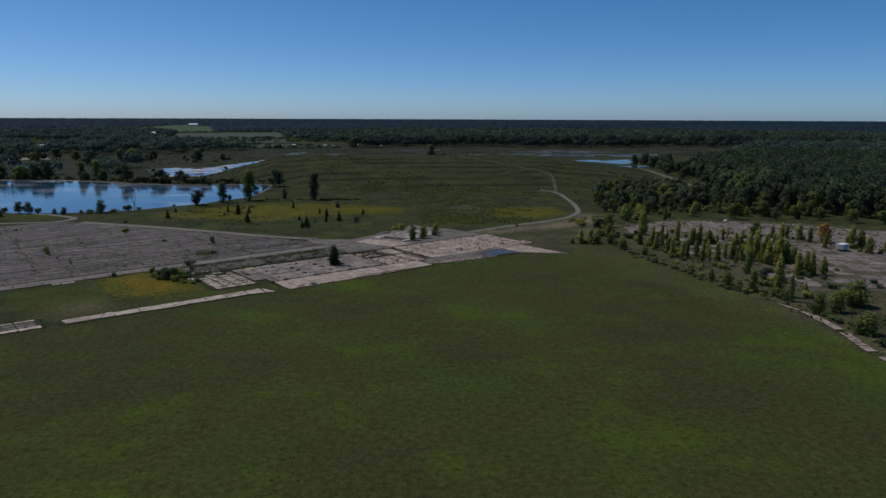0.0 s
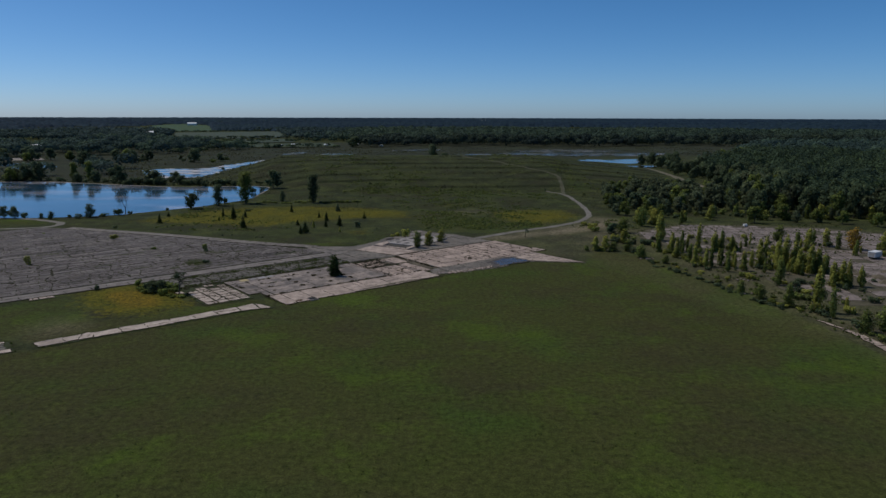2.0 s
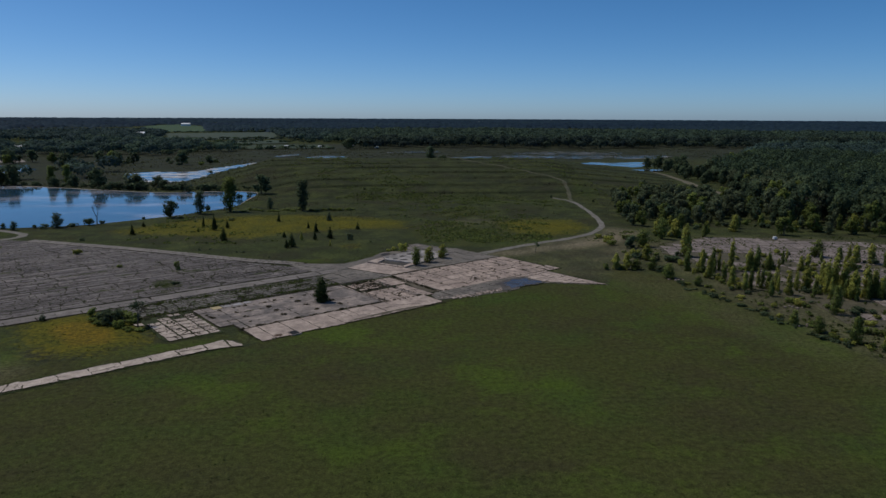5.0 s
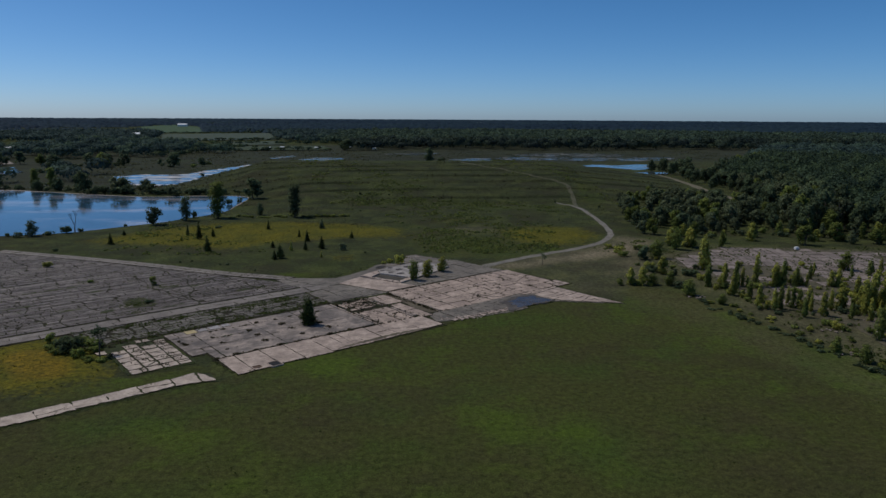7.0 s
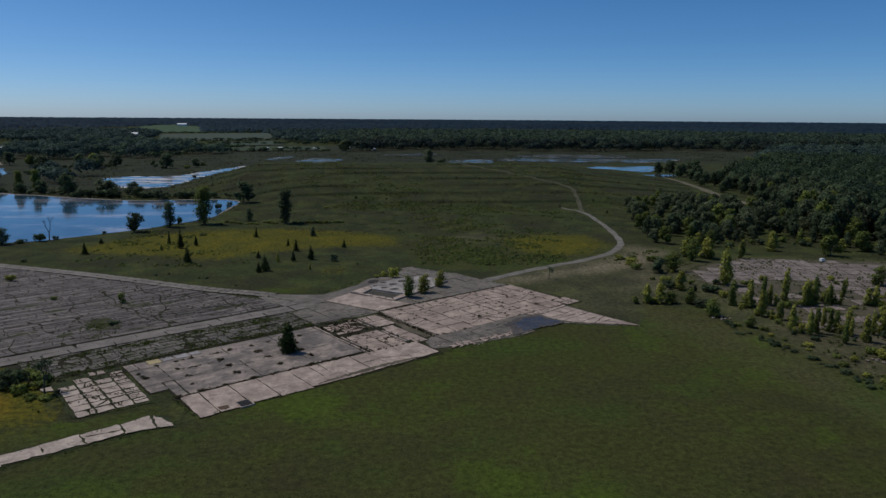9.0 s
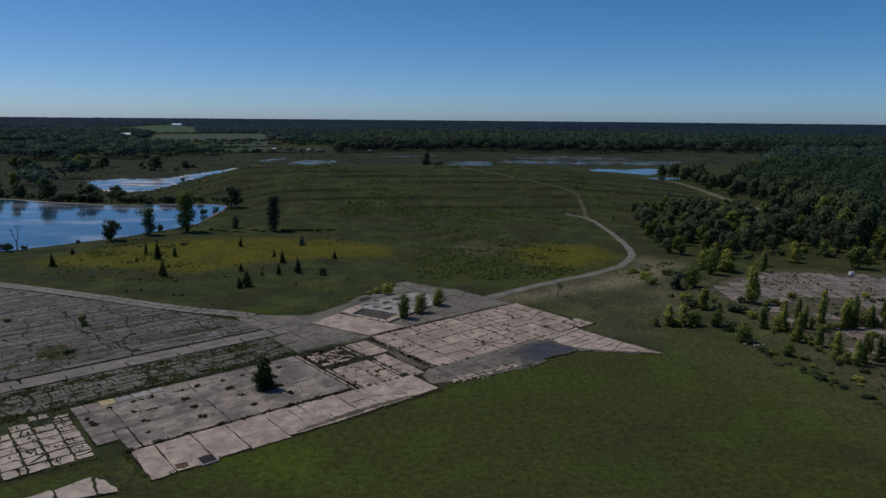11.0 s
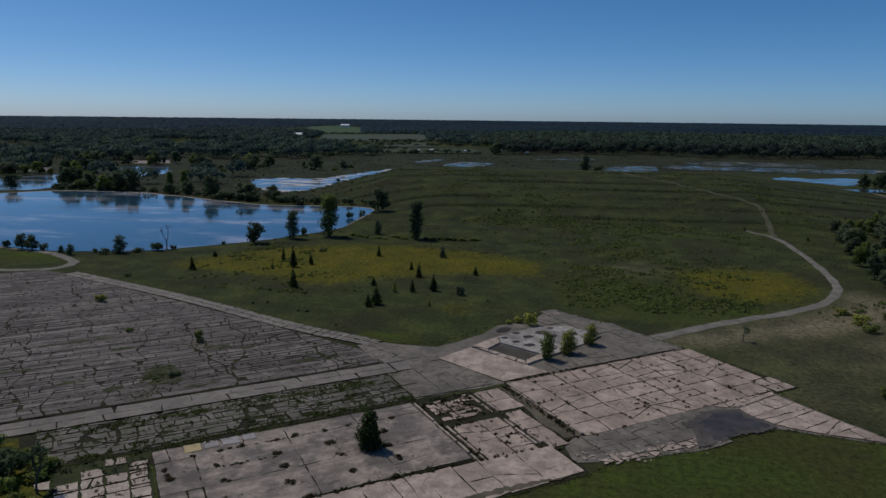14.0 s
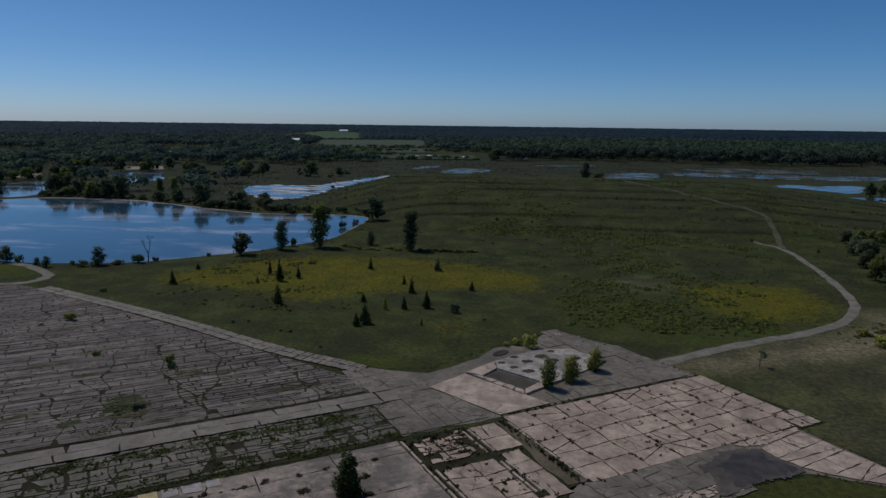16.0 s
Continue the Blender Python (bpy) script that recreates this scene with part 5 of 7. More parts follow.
def model(kind, seed):
    """Meshes (trunk, crown, height, width) of one tree of a kind; built once for each seed."""
    if (kind, seed) in TREES:
        return TREES[kind, seed]
    rr, gen = random.Random(hash(kind) % 1 + seed * 17 + len(kind) * 101), np.random.default_rng(seed * 31 + len(kind))
    lobes, limbs = [], []
    if kind == "conifer":
        h, w, mat, n, size = 5.0, 2.4, M_LEAF_CONIFER, 800, 0.30
        for k in range(16):
            t = k / 15
            rad = (1.15 * (1 - t) ** 0.85 + 0.08) * rr.uniform(0.85, 1.12)
            lobes.append((rr.uniform(-0.12, 0.12), rr.uniform(-0.12, 0.12), 0.45 + 4.3 * t, rad, rad, 0.32))
        limbs = [(0.6 + 0.5 * k, k * 2.4, 0.9 - 0.1 * k, 0.15) for k in range(7)]
    elif kind == "dense":
        h, w, mat, n, size = 5.8, 3.4, M_LEAF_CONIFER, 3000, 0.30
        for k in range(18):
            t = k / 17
            rad = (1.35 * (1 - t) ** 0.62 + 0.22) * rr.uniform(0.85, 1.12)
            a = rr.uniform(0, 6.28)
            lobes.append((0.35 * math.cos(a), 0.35 * math.sin(a), 0.55 + 4.7 * t, rad, rad, 0.55))
        limbs = [(0.5 + 0.6 * k, k * 2.4, 1.2 - 0.1 * k, 0.7) for k in range(7)]
    elif kind == "sapling":
        h, w, mat, n, size = 6.0, 3.0, M_LEAF_YOUNG, 900, 0.37
        for k in range(13):
            t = k / 12
            rad = 1.15 * (0.45 + 0.75 * math.sin(math.pi * (0.28 + 0.64 * t))) * rr.uniform(0.6, 1.15)
            a = rr.uniform(0, 6.28)
            o = rr.uniform(0.1, 0.65) * (1 - 0.7 * t)
            lobes.append((o * math.cos(a), o * math.sin(a), 0.45 + 5.1 * t, rad * 0.85, rad * 0.85, 0.7))
        limbs = [(0.9 + 0.55 * k, k * 2.4, 1.1 - 0.09 * k, 0.9) for k in range(8)]
    elif kind == "round":
        h, w, mat, n, size = 9.0, 8.0, M_LEAF_DARK, 1000, 0.72
        for k in range(22):
            a, q = rr.uniform(0, 6.28), math.sqrt(rr.random())
            z = 1.5 + 6.3 * (k + rr.random()) / 22
            o = 2.8 * q * math.sqrt(max(0.12, 1 - ((z - 4.2) / 4.0) ** 2))
            rad = rr.uniform(1.0, 1.75)
            lobes.append((o * math.cos(a), o * math.sin(a), z, rad, rad, rad * 0.8))
        limbs = [(2.0 + 0.55 * k, k * 2.4, 2.6, 1.6) for k in range(7)]
    elif kind == "tall":
        h, w, mat, n, size = 13.5, 6.6, M_LEAF_DARK, 2400, 0.52
        for k in range(20):
            t = k / 19
            a = rr.uniform(0, 6.28)
            rad = 1.18 * (1.25 + 1.1 * math.sin(math.pi * (0.1 + 0.75 * t))) * rr.uniform(0.65, 1.1)
            o = rr.uniform(0.3, 1.5) * (1 - 0.5 * t)
            lobes.append((o * math.cos(a), o * math.sin(a), 1.3 + 11.0 * t, rad * 0.95, rad * 0.95, 1.15))
        limbs = [(2.0 + 1.1 * k, k * 2.4, 2.4 - 0.14 * k, 2.0) for k in range(9)]
    elif kind == "shrub":
        h, w, mat, n, size = 3.0, 4.0, M_LEAF_DARK, 320, 0.50
        for k in range(12):
            a, o = rr.uniform(0, 6.28), 1.3 * math.sqrt(rr.random())
            rad = rr.uniform(0.5, 0.95)
            lobes.append((o * math.cos(a), o * math.sin(a), rr.uniform(0.5, 2.2) * (1 - 0.15 * o), rad, rad, rad * 0.8))
        limbs = [(0.2, k * 1.3, 0.9, 1.3) for k in range(5)]
    elif kind == "young":
        h, w, mat, n, size = 4.6, 2.7, M_LEAF_MID, 1300, 0.26
        for k in range(14):
            t = k / 13
            a = rr.uniform(0, 6.28)
            rad = 1.25 * (0.35 + 0.8 * math.sin(math.pi * (0.26 + 0.66 * t))) * rr.uniform(0.7, 1.1)
            lobes.append((0.35 * math.cos(a), 0.35 * math.sin(a), 0.5 + 3.8 * t, rad * 0.85, rad * 0.85, 0.55))
        limbs = [(0.6 + 0.45 * k, k * 2.4, 0.95 - 0.08 * k, 0.8) for k in range(7)]
    else:
        raise ValueError(kind)
    radius = 0.022 * h if kind not in ("shrub",) else 0.05
    trunk = trunk_mesh("trunk", h * 0.93, rr.uniform(-0.04, 0.04) * h, limbs, radius, rr, M_BARK)
    crown = crown_mesh("crown", lobes, n, size, mat, gen)
    TREES[kind, seed] = (trunk, crown, h, w)
    return TREES[kind, seed]


RETINT = {}


def tinted(crown, material):
    """The same crown with other leaves."""
    key = (crown.name, material.name)
    if key not in RETINT:
        me = crown.copy()
        me.materials[0] = material
        RETINT[key] = me
    return RETINT[key]


def plant(name, kind, x, y, h, w, label, category="tree", group="", material=None, seed=None):
    seed = rnd.randrange(4) if seed is None else seed
    trunk, crown, h0, w0 = model(kind, seed)
    root = tagged(new(name), label, category, group)
    root.matrix_basis = Matrix.LocRotScale((x, y, float(terrain(x, y))), Euler((0, 0, rnd.uniform(0, 6.28))), (w / w0, w / w0, h / h0))
    for nm, me in (("trunk", trunk), ("crown", tinted(crown, material) if material else crown)):
        new(nm, me).parent = root
    return root


# on the old floors
for x, y, h, w in ((-53.0, 160.8, 2.2, 4.0), (-55.8, 163.0, 2.0, 4.4), (-51.6, 158.6, 1.4, 3.0), (-58.0, 158.4, 1.3, 3.0), (-59.6, 160.4, 1.2, 3.2), (-51.0, 154.6, 0.8, 2.6), (-48.6, 154.2, 0.7, 2.2)):
    plant("shrub", "shrub", x, y, h, w, "spreading bright green shrub beside the goldenrod", "shrub", material=M_LEAF_MID)
plant("conifer", "dense", -16.8, 172.9, 5.9, 3.5, "dense dark green tree growing out of the concrete floor", seed=1)
for x, y, h, w in ((5.0, 209.5, 5.2, 3.2), (8.6, 213.3, 4.6, 3.5), (12.5, 219.0, 4.1, 3.1)):
    plant("young_tree", "young", x, y, h, w, "young green tree growing beside the old foundation", group="trees by the foundation", material=M_LEAF_MID if x < 6 else M_LEAF_YOUNG)
for x, y, h, w in ((-1.4, 230.5, 1.7, 2.4), (1.4, 229.5, 3.4, 3.0), (-3.0, 229.5, 1.2, 1.6)):
    plant("bush", "shrub", x, y, h, w, "yellowish green bush at the edge of the yard", "bush", material=M_LEAF_YOUNG)
for x, y, h, w, m in ((-93, 228.5, 2.3, 3.4, M_LEAF_YOUNG), (-74.1, 210.1, 1.3, 1.6, M_LEAF_MID), (-58.1, 207.1, 2.9, 1.9, M_LEAF_MID), (-53.5, 190.6, 1.3, 2.0, M_LEAF_DARK), (-100.2, 190, 3.3, 1.9, M_LEAF_YOUNG), (-131.8, 233, 1.2, 1.1, M_LEAF_MID),
                      (-70.1, 161.6, 1.6, 1.4, M_LEAF_DARK), (-102.1, 251.9, 1.2, 2.0, M_LEAF_DARK), (-112, 212, 0.8, 1.0, M_LEAF_MID), (-121, 240, 0.7, 0.9, M_LEAF_MID)):
    plant("bush", "shrub", x, y, h, w, "small bush growing out of the cracked apron", "bush", material=m)
for x, y, h, w in ((-55.5, 158.5, 3.6, 4.6), (-57.6, 160.6, 2.6, 3.8), (-53.4, 156.6, 2.0, 2.8), (-61.9, 164.5, 2.2, 2.6), (-58.8, 162.8, 1.5, 3.4)):
    plant("shrub", "shrub", x, y, h, w, "thick green shrub beside the goldenrod", "shrub", material=M_LEAF_MID if h < 2.3 else M_LEAF_DARK)


def bare_tree(name, x, y, h, spread, label, leaves=0, seed=1):
    """A dead or nearly bare tree of forking limbs."""
    rr = random.Random(seed)
    root = tagged(new(name), label, "tree")
    root.location = (x, y, float(terrain(x, y)))
    bm = bmesh.new()
    tips = []

    def grow(p, d, length, rad, depth):
        q = p + d * length * 0.5 + Vector((rr.uniform(-1, 1), rr.uniform(-1, 1), 0)) * length * 0.08
        e = p + d * length
        limb(bm, [p, q, e], [rad, rad * 0.8, rad * 0.6], 5)
        tips.append(e)
        if depth:
            for k in range(rr.choice((2, 3))):
                nd = (d + Vector((rr.uniform(-1, 1), rr.uniform(-1, 1), rr.uniform(-0.2, 0.6))) * spread).normalized()
                grow(e, nd, length * rr.uniform(0.55, 0.8), rad * 0.58, depth - 1)

    grow(Vector((0, 0, -0.1)), Vector((0.05, 0, 1)), h * 0.36, 0.030 * h, 4)
    part("trunk", bm, M_DEADWOOD, root)
    if leaves:
        gen = np.random.default_rng(seed)
        t = np.array([tuple(v) for v in tips[-60:]])
        c = t[gen.integers(0, len(t), leaves)] + gen.normal(0, 0.22, (leaves, 3))
        v, l = cards(c, gen.normal(0, 1, (leaves, 3)), gen.uniform(0.15, 0.36, leaves), gen)
        new("crown", fast_mesh("crown", v, l, 4, M_LEAF_DARK)).parent = root
    return root


bare_tree("bare_tree", -49.8, 156.4, 5.2, 0.75, "gnarled half-bare tree beside the shrub", 520, 3)
bare_tree("bare_tree", 41.2, 226.7, 3.2, 0.8, "small half-bare tree beside the gravel road", 130, 5)
bare_tree("dead_tree", -111.8, 286.3, 7.6, 0.45, "dead bare tree at the edge of the pond", 0, 8)

# meadow
for x, y, h, w, g in ((-70.9, 278.7, 4.5, 1.4, 0), (-65.1, 271.3, 6.4, 2.4, 0), (-56.4, 249, 5.4, 2.4, 0), (-69.9, 268.2, 2.3, 1.2, 1), (-61.6, 275.5, 3.6, 1.6, 0), (-45.9, 291.1, 3.7, 1.6, 0), (-26.9, 292.8, 4.1, 2.5, 2), (-32.6, 274.8, 2.7, 1.3, 0),
                      (-28.8, 266, 4.1, 2.0, 0), (-22.6, 252.8, 4.4, 2.4, 0), (-27.4, 250.9, 3.3, 1.6, 0), (-31.6, 250, 3.4, 1.3, 1), (-38.1, 255.5, 2.4, 1.6, 0), (-33.0, 238.5, 4.8, 2.8, 0), (-34.3, 236.5, 3.0, 1.8, 0), (-14.6, 271.4, 2.8, 1.6, 0), (-90.2, 262.6, 4.0, 2.1, 0), (-92.7, 280.1, 2.0, 1.6, 0), (-21.3, 239.5, 2.1, 0.8, 1)):
    plant("conifer", "conifer", x, y, h, w, ("small dark green conifer in the goldenrod meadow", "thin yellowish conifer in the goldenrod meadow", "grey-green conifer in the goldenrod meadow")[g], group="conifers in the meadow", material=(None, M_LEAF_YOUNG, M_LEAF_GREY)[g])
plant("willow_bush", "shrub", -15.8, 250.3, 3.0, 2.6, "grey-leaved willow bush in the meadow", "bush", material=M_LEAF_GREY)
for x, y, h, w in ((-64.6, 294.6, 1.1, 2.8), (-17.5, 381.1, 1.7, 1.6), (-3.1, 378.3, 1.2, 1.1), (93.2, 348, 1.7, 1.3), (76.6, 365.6, 1.5, 1.2), (-60, 234, 0.7, 1.3), (-57, 235, 0.6, 1.0), (-46, 230, 0.6, 1.0), (-9, 246, 0.6, 1.0), (-37, 222, 0.5, 0.9), (-12.8, 381.5, 1.2, 1.5), (-48, 230, 0.5, 0.8), (34, 262, 0.7, 1.2)):
    plant("bush", "shrub", x, y, h, w, "low dark bush in the meadow", "bush")
plant("poplar", "tall", -40.8, 321.5, 13.6, 6.6, "tall dark poplar at the meadow's edge", seed=0)
plant("shrub_tree", "young", -55.9, 328.7, 5.1, 3.2, "small dark tree near the poplar", material=M_LEAF_DARK)
for i in range(17):
    plant("bush", "shrub", -37 + i * 1.1 + rnd.uniform(-0.4, 0.4), 321.5 + rnd.uniform(-0.8, 0.8) + i * 0.1, rnd.uniform(0.7, 1.7), rnd.uniform(2.0, 3.2), "low bush in the hedge beside the poplar", "bush", "hedge by the poplar", M_LEAF_MID if i % 3 else M_LEAF_DARK)
for i in range(12):
    plant("bush", "shrub", -66 + i * 2.1 + rnd.uniform(-0.8, 0.8), 322 + rnd.uniform(-2.5, 2.5), rnd.uniform(0.6, 1.4), rnd.uniform(2.0, 3.4), "low bush between poplar and pond", "bush", "bushes by the pond", M_LEAF_MID)

# round the pond
plant("shore_tree", "round", -90.6, 302.7, 7.8, 7.6, "round open-crowned tree on the pond's shore", seed=1)
plant("shore_tree", "tall", -81.8, 313.9, 9.8, 5.8, "upright dark tree on the pond's shore", seed=1)
plant("shore_tree", "tall", -71.2, 320.7, 15.0, 8.6, "tall yellow-green tree on the pond's shore", seed=2, material=M_LEAF_MID)
plant("shore_tree", "round", -71.1, 387.5, 11, 13, "broad dome of a willow beyond the pond", seed=2)
for x, y, h, w in ((-80.5, 320.8, 3.9, 2.6), (-77, 364, 3.8, 3.6), (-74, 372, 3, 3)):
    plant("shore_bush", "shrub", x, y, h, w, "dark bush at the water's edge", "bush")
for x, y, h, w, k in ((-122.6, 279.1, 5.4, 4.4, "young"), (-126.1, 276.5, 2.3, 3.5, "shrub"), (-118.6, 281.9, 1.7, 4.6, "shrub"), (-113.9, 284.8, 3.5, 5.2, "shrub"), (-110.7, 288, 1.6, 2.6, "shrub"), (-155.2, 278.5, 5.2, 4.4, "round"), (-150.7, 277.5, 5.1, 4.8, "round"), (-147.2, 278, 3.0, 3.2, "shrub"),
                         (-158.8, 269, 3.5, 6.4, "shrub"), (-161.2, 279.6, 3.2, 3.3, "shrub"), (-139.7, 275.7, 2.3, 2.2, "young"), (-135, 273.7, 3.2, 2.8, "young"), (-179.1, 287, 3.2, 3.6, "shrub"), (-186, 288, 4.5, 5, "round"), (-99.3, 298.6, 1.5, 1.8, "shrub"), (-130, 278, 1.8, 2.4, "shrub"), (-168, 282, 2.0, 4, "shrub"), (-196, 286, 3, 5, "shrub")):
    plant("shore_tree" if k == "round" else "shore_bush", k, x, y, h, w, "dark green tree on the near shore" if k == "round" else "dark green bush on the near shore of the pond", "tree" if k == "round" else "bush", "growth on the near shore", M_LEAF_DARK if k == "young" else None)
# far bank
far_bank = [(-270.6, 452, 12, 14, "round"), (-221.4, 436, 13, 12, "round"), (-166, 418, 12, 10.5, "round"), (-146, 414, 9, 13, "round"), (-114, 401, 7, 9, "shrub"), (-347, 495, 11, 15, "round"), (-255, 446, 9, 10, "round"), (-236, 440, 8, 10, "round"), (-205, 446, 11, 6, "tall"), (-193, 440, 12, 6, "tall"), (-183, 452, 8, 9, "round"),
            (-128, 410, 6, 8, "round"), (-104, 404, 5, 7, "shrub"), (-96, 402, 4, 5, "shrub"), (-136, 424, 7, 9, "round"), (-152, 432, 7, 8, "round"), (-173, 430, 5, 8, "shrub"), (-290, 430, 9, 10, "round"), (-305, 422, 8, 10, "round"), (-90, 408, 4, 5, "shrub"), (-160, 410, 3, 5, "shrub"), (-188, 425, 3, 5, "shrub"), (-120, 408, 4, 7, "shrub"),
            (-131, 517, 3, 4, "shrub")]
for x, y, h, w, k in far_bank:
    plant("bank_tree" if k != "shrub" else "bank_bush", k, x, y, h, w, "dark green tree on the pond's far bank" if k != "shrub" else "dark bush on the pond's far bank", "tree" if k != "shrub" else "bush", "growth on the far bank", rnd.choice((None, None, None, M_LEAF_GREY)) if k != "tall" else M_LEAF_MID)
n_bank = 0
while n_bank < 115:
    x, y = rnd.uniform(-400, -85), rnd.uniform(402, 640)
    q = (np.array([x]), np.array([y]))
    dist = max([float(inside_by(p, *q)[0]) for p, _, _ in POOLS] + [float(inside_by(POND, *q)[0])])
    if dist > -3 or x > -60 - 0.30 * (y - 330) or x < -0.78 * y - 10 or (dist < -22 and y < 560 and rnd.random() < 0.6) or (x > -215 and 428 < y < 600):
        continue
    if 440 < y < 600 and -0.73 < x / (y - 105) < -0.55 and rnd.random() < 0.85:
        continue
    n_bank += 1
    h = rnd.choice((2.5, 3.5, 5, 7, 9, 11)) * rnd.uniform(0.8, 1.2)
    plant("bank_tree" if h > 4.4 else "bank_bush", "round" if h > 4.4 else "shrub", x, y, h, h * (0.95 if h > 4.4 else 1.7), "dark green tree on the pond's far bank" if h > 4.4 else "dark bush on the pond's far bank", "tree" if h > 4.4 else "bush", "growth on the far bank", rnd.choice((None, None, None, M_LEAF_MID)))
for i in range(70):
    t = i / 69
    x = -268 + 185 * t
    y = 427 - 26 * sstep(0.35, 0.75, t) + 6 * math.sin(t * 9) * (1 - t) + rnd.uniform(0, 9) ** 1.0 + 4
    h = rnd.choice((1.2, 1.8, 2.6, 3.8, 5.0)) * rnd.uniform(0.8, 1.2)
    plant("bank_bush", "shrub", x, y, h, h * rnd.uniform(1.2, 1.9), "dark bush on the pond's far bank", "bush", "growth on the far bank", rnd.choice((None, None, M_LEAF_DARK, M_LEAF_GREY)))
plant("lone_tree", "tall", 27.7, 615, 16, 9.5, "lone dark tree behind the hill's crest", seed=3)
plant("lone_tree", "round", 38, 616, 8, 9, "dark bush behind the hill's crest", "bush", seed=3)
for x, y, h in ((195, 557, 10), (201, 549, 12), (206, 540, 10), (214, 548, 12), (222, 556, 11), (212, 530, 10), (207, 513, 9), (228, 566, 12), (203, 494, 8), (199, 528, 10), (199, 506, 9), (194, 486, 8.5), (189, 464, 9), (198, 470, 10), (207, 482, 10), (203, 452, 10), (193, 442, 9), (184, 428, 8)):
    plant("marsh_tree", "round", x, y, h, h * 0.85, "dark tree at the edge of the marsh water", group="trees by the marsh")

# saplings in the ruin
SAPLINGS_A = [(58.1, 202.6, 4.4, 2.5), (61.2, 202.5, 4.7, 3.1), (70.9, 214.4, 4.7, 3.0), (83.7, 218.2, 9.6, 3.8), (80.5, 199.8, 6.1, 2.2), (78.6, 191.4, 5.5, 2.1), (88.4, 199.5, 8.4, 2.3), (79.5, 181.2, 5.2, 1.8), (81.5, 178.8, 4.8, 1.8), (93.4, 199.3, 5.8, 2.6), (99.1, 200.2, 4.4, 2.8),
              (89.0, 178.4, 5.3, 1.8), (89.5, 173.9, 5.2, 2.0), (107.0, 198.6, 4.1, 2.0), (95.9, 178.1, 5.7, 2.7), (108.9, 198.6, 4.6, 2.0), (99.5, 175.6, 7.8, 2.4)]
SAPLINGS_B = [(102.9, 177.8, 8.7, 2.7), (106.1, 187.5, 5.4, 2.0), (105.4, 177.6, 7.0, 2.7), (101.6, 169.1, 7.0, 2.6), (121.4, 198.0, 7.3, 2.8), (94.0, 250.2, 6.0, 3.6), (105.3, 170.5, 7.8, 2.5), (107.4, 170.4, 7.1, 2.5), (103.0, 157.1, 6.1, 2.5), (104.4, 155.8, 6.7, 2.3), (106.7, 157.0, 6.4, 2.0), (86.2, 136.0, 9.7, 3.0),
              (132.4, 206.6, 5.6, 3.0), (140.5, 191.8, 7.0, 3.8), (140.1, 183.1, 5.1, 3.3), (92.2, 135.7, 3.2, 1.2)]
YOUNG_TREES = [(63.5, 202.4, 2.9, 3.1), (67.6, 201.6, 3.6, 2.8), (76.7, 200.0, 5.8, 2.8), (68.5, 191.9, 3.8, 3.8), (83.5, 199.7, 6.5, 2.2), (72.4, 184.0, 2.4, 2.3), (81.2, 188.6, 4.1, 2.2), (83.4, 179.6, 5.4, 1.9), (96.2, 200.9, 6.6, 2.4), (89.7, 183.1, 3.7, 1.8), (124.8, 209.4, 4.6, 2.5), (88.2, 247.5, 7.0, 4.4),
               (103.8, 249.8, 5.6, 2.4), (133.1, 201.6, 5.1, 2.6), (143.3, 191.7, 6.3, 3.4), (98.1, 127.3, 5.8, 6.0), (87.9, 107.7, 4.4, 4.1), (91.4, 122.6, 4.7, 3.8), (97, 113, 5, 5), (93, 100, 4, 5)]
DARK_TREES = [(76.8, 234.3, 5.5, 4.8), (71.9, 232.8, 4.8, 4.4), (69.4, 199.1, 2.0, 4.0), (77.3, 211.4, 2.5, 6.0), (122.4, 216.5, 5.1, 4.5), (90.4, 158.2, 6.4, 2.6), (77.8, 151.6, 3.1, 2.0), (79.8, 146.7, 3.2, 2.6), (86.4, 131.3, 6.2, 1.7), (82.3, 140.1, 5.2, 2.5), (87.2, 122.0, 4.2, 3.0), (86.5, 108.4, 3.6, 2.5)]
for x, y, h, w in SAPLINGS_A + SAPLINGS_B:
    plant("sapling", "sapling", x, y, h, 1.18 * w, "upright yellow-green sapling among the old floors", group="saplings in the ruin")
    for _ in range(2):
        b = rnd.uniform(0.9, 2.4)
        plant("scrub_bush", "shrub", x + rnd.gauss(0, 1.8), y + rnd.gauss(0, 1.2), b, b * rnd.uniform(0.8, 1.3), "low bush at the foot of the saplings", "bush", "bushes in the ruin", rnd.choice((M_LEAF_MID, M_LEAF_YOUNG, M_LEAF_DARK)))
for x, y, h, w in YOUNG_TREES:
    plant("young_tree", "sapling" if w < 0.6 * h else "young", x, y, h, w, "young mid-green tree among the old floors", group="young trees in the ruin", material=M_LEAF_MID)
for x, y, h, w in DARK_TREES:
    plant("scrub_bush", "shrub" if w > 0.9 * h else "young", x, y, h, w, "dark green bush along the scrub's edge", "bush", "scrub along the field")
plant("young_tree", "young", 137.0, 200.4, 6.6, 5.1, "young tree turning orange-yellow among the old floors", material=M_LEAF_ORANGE)
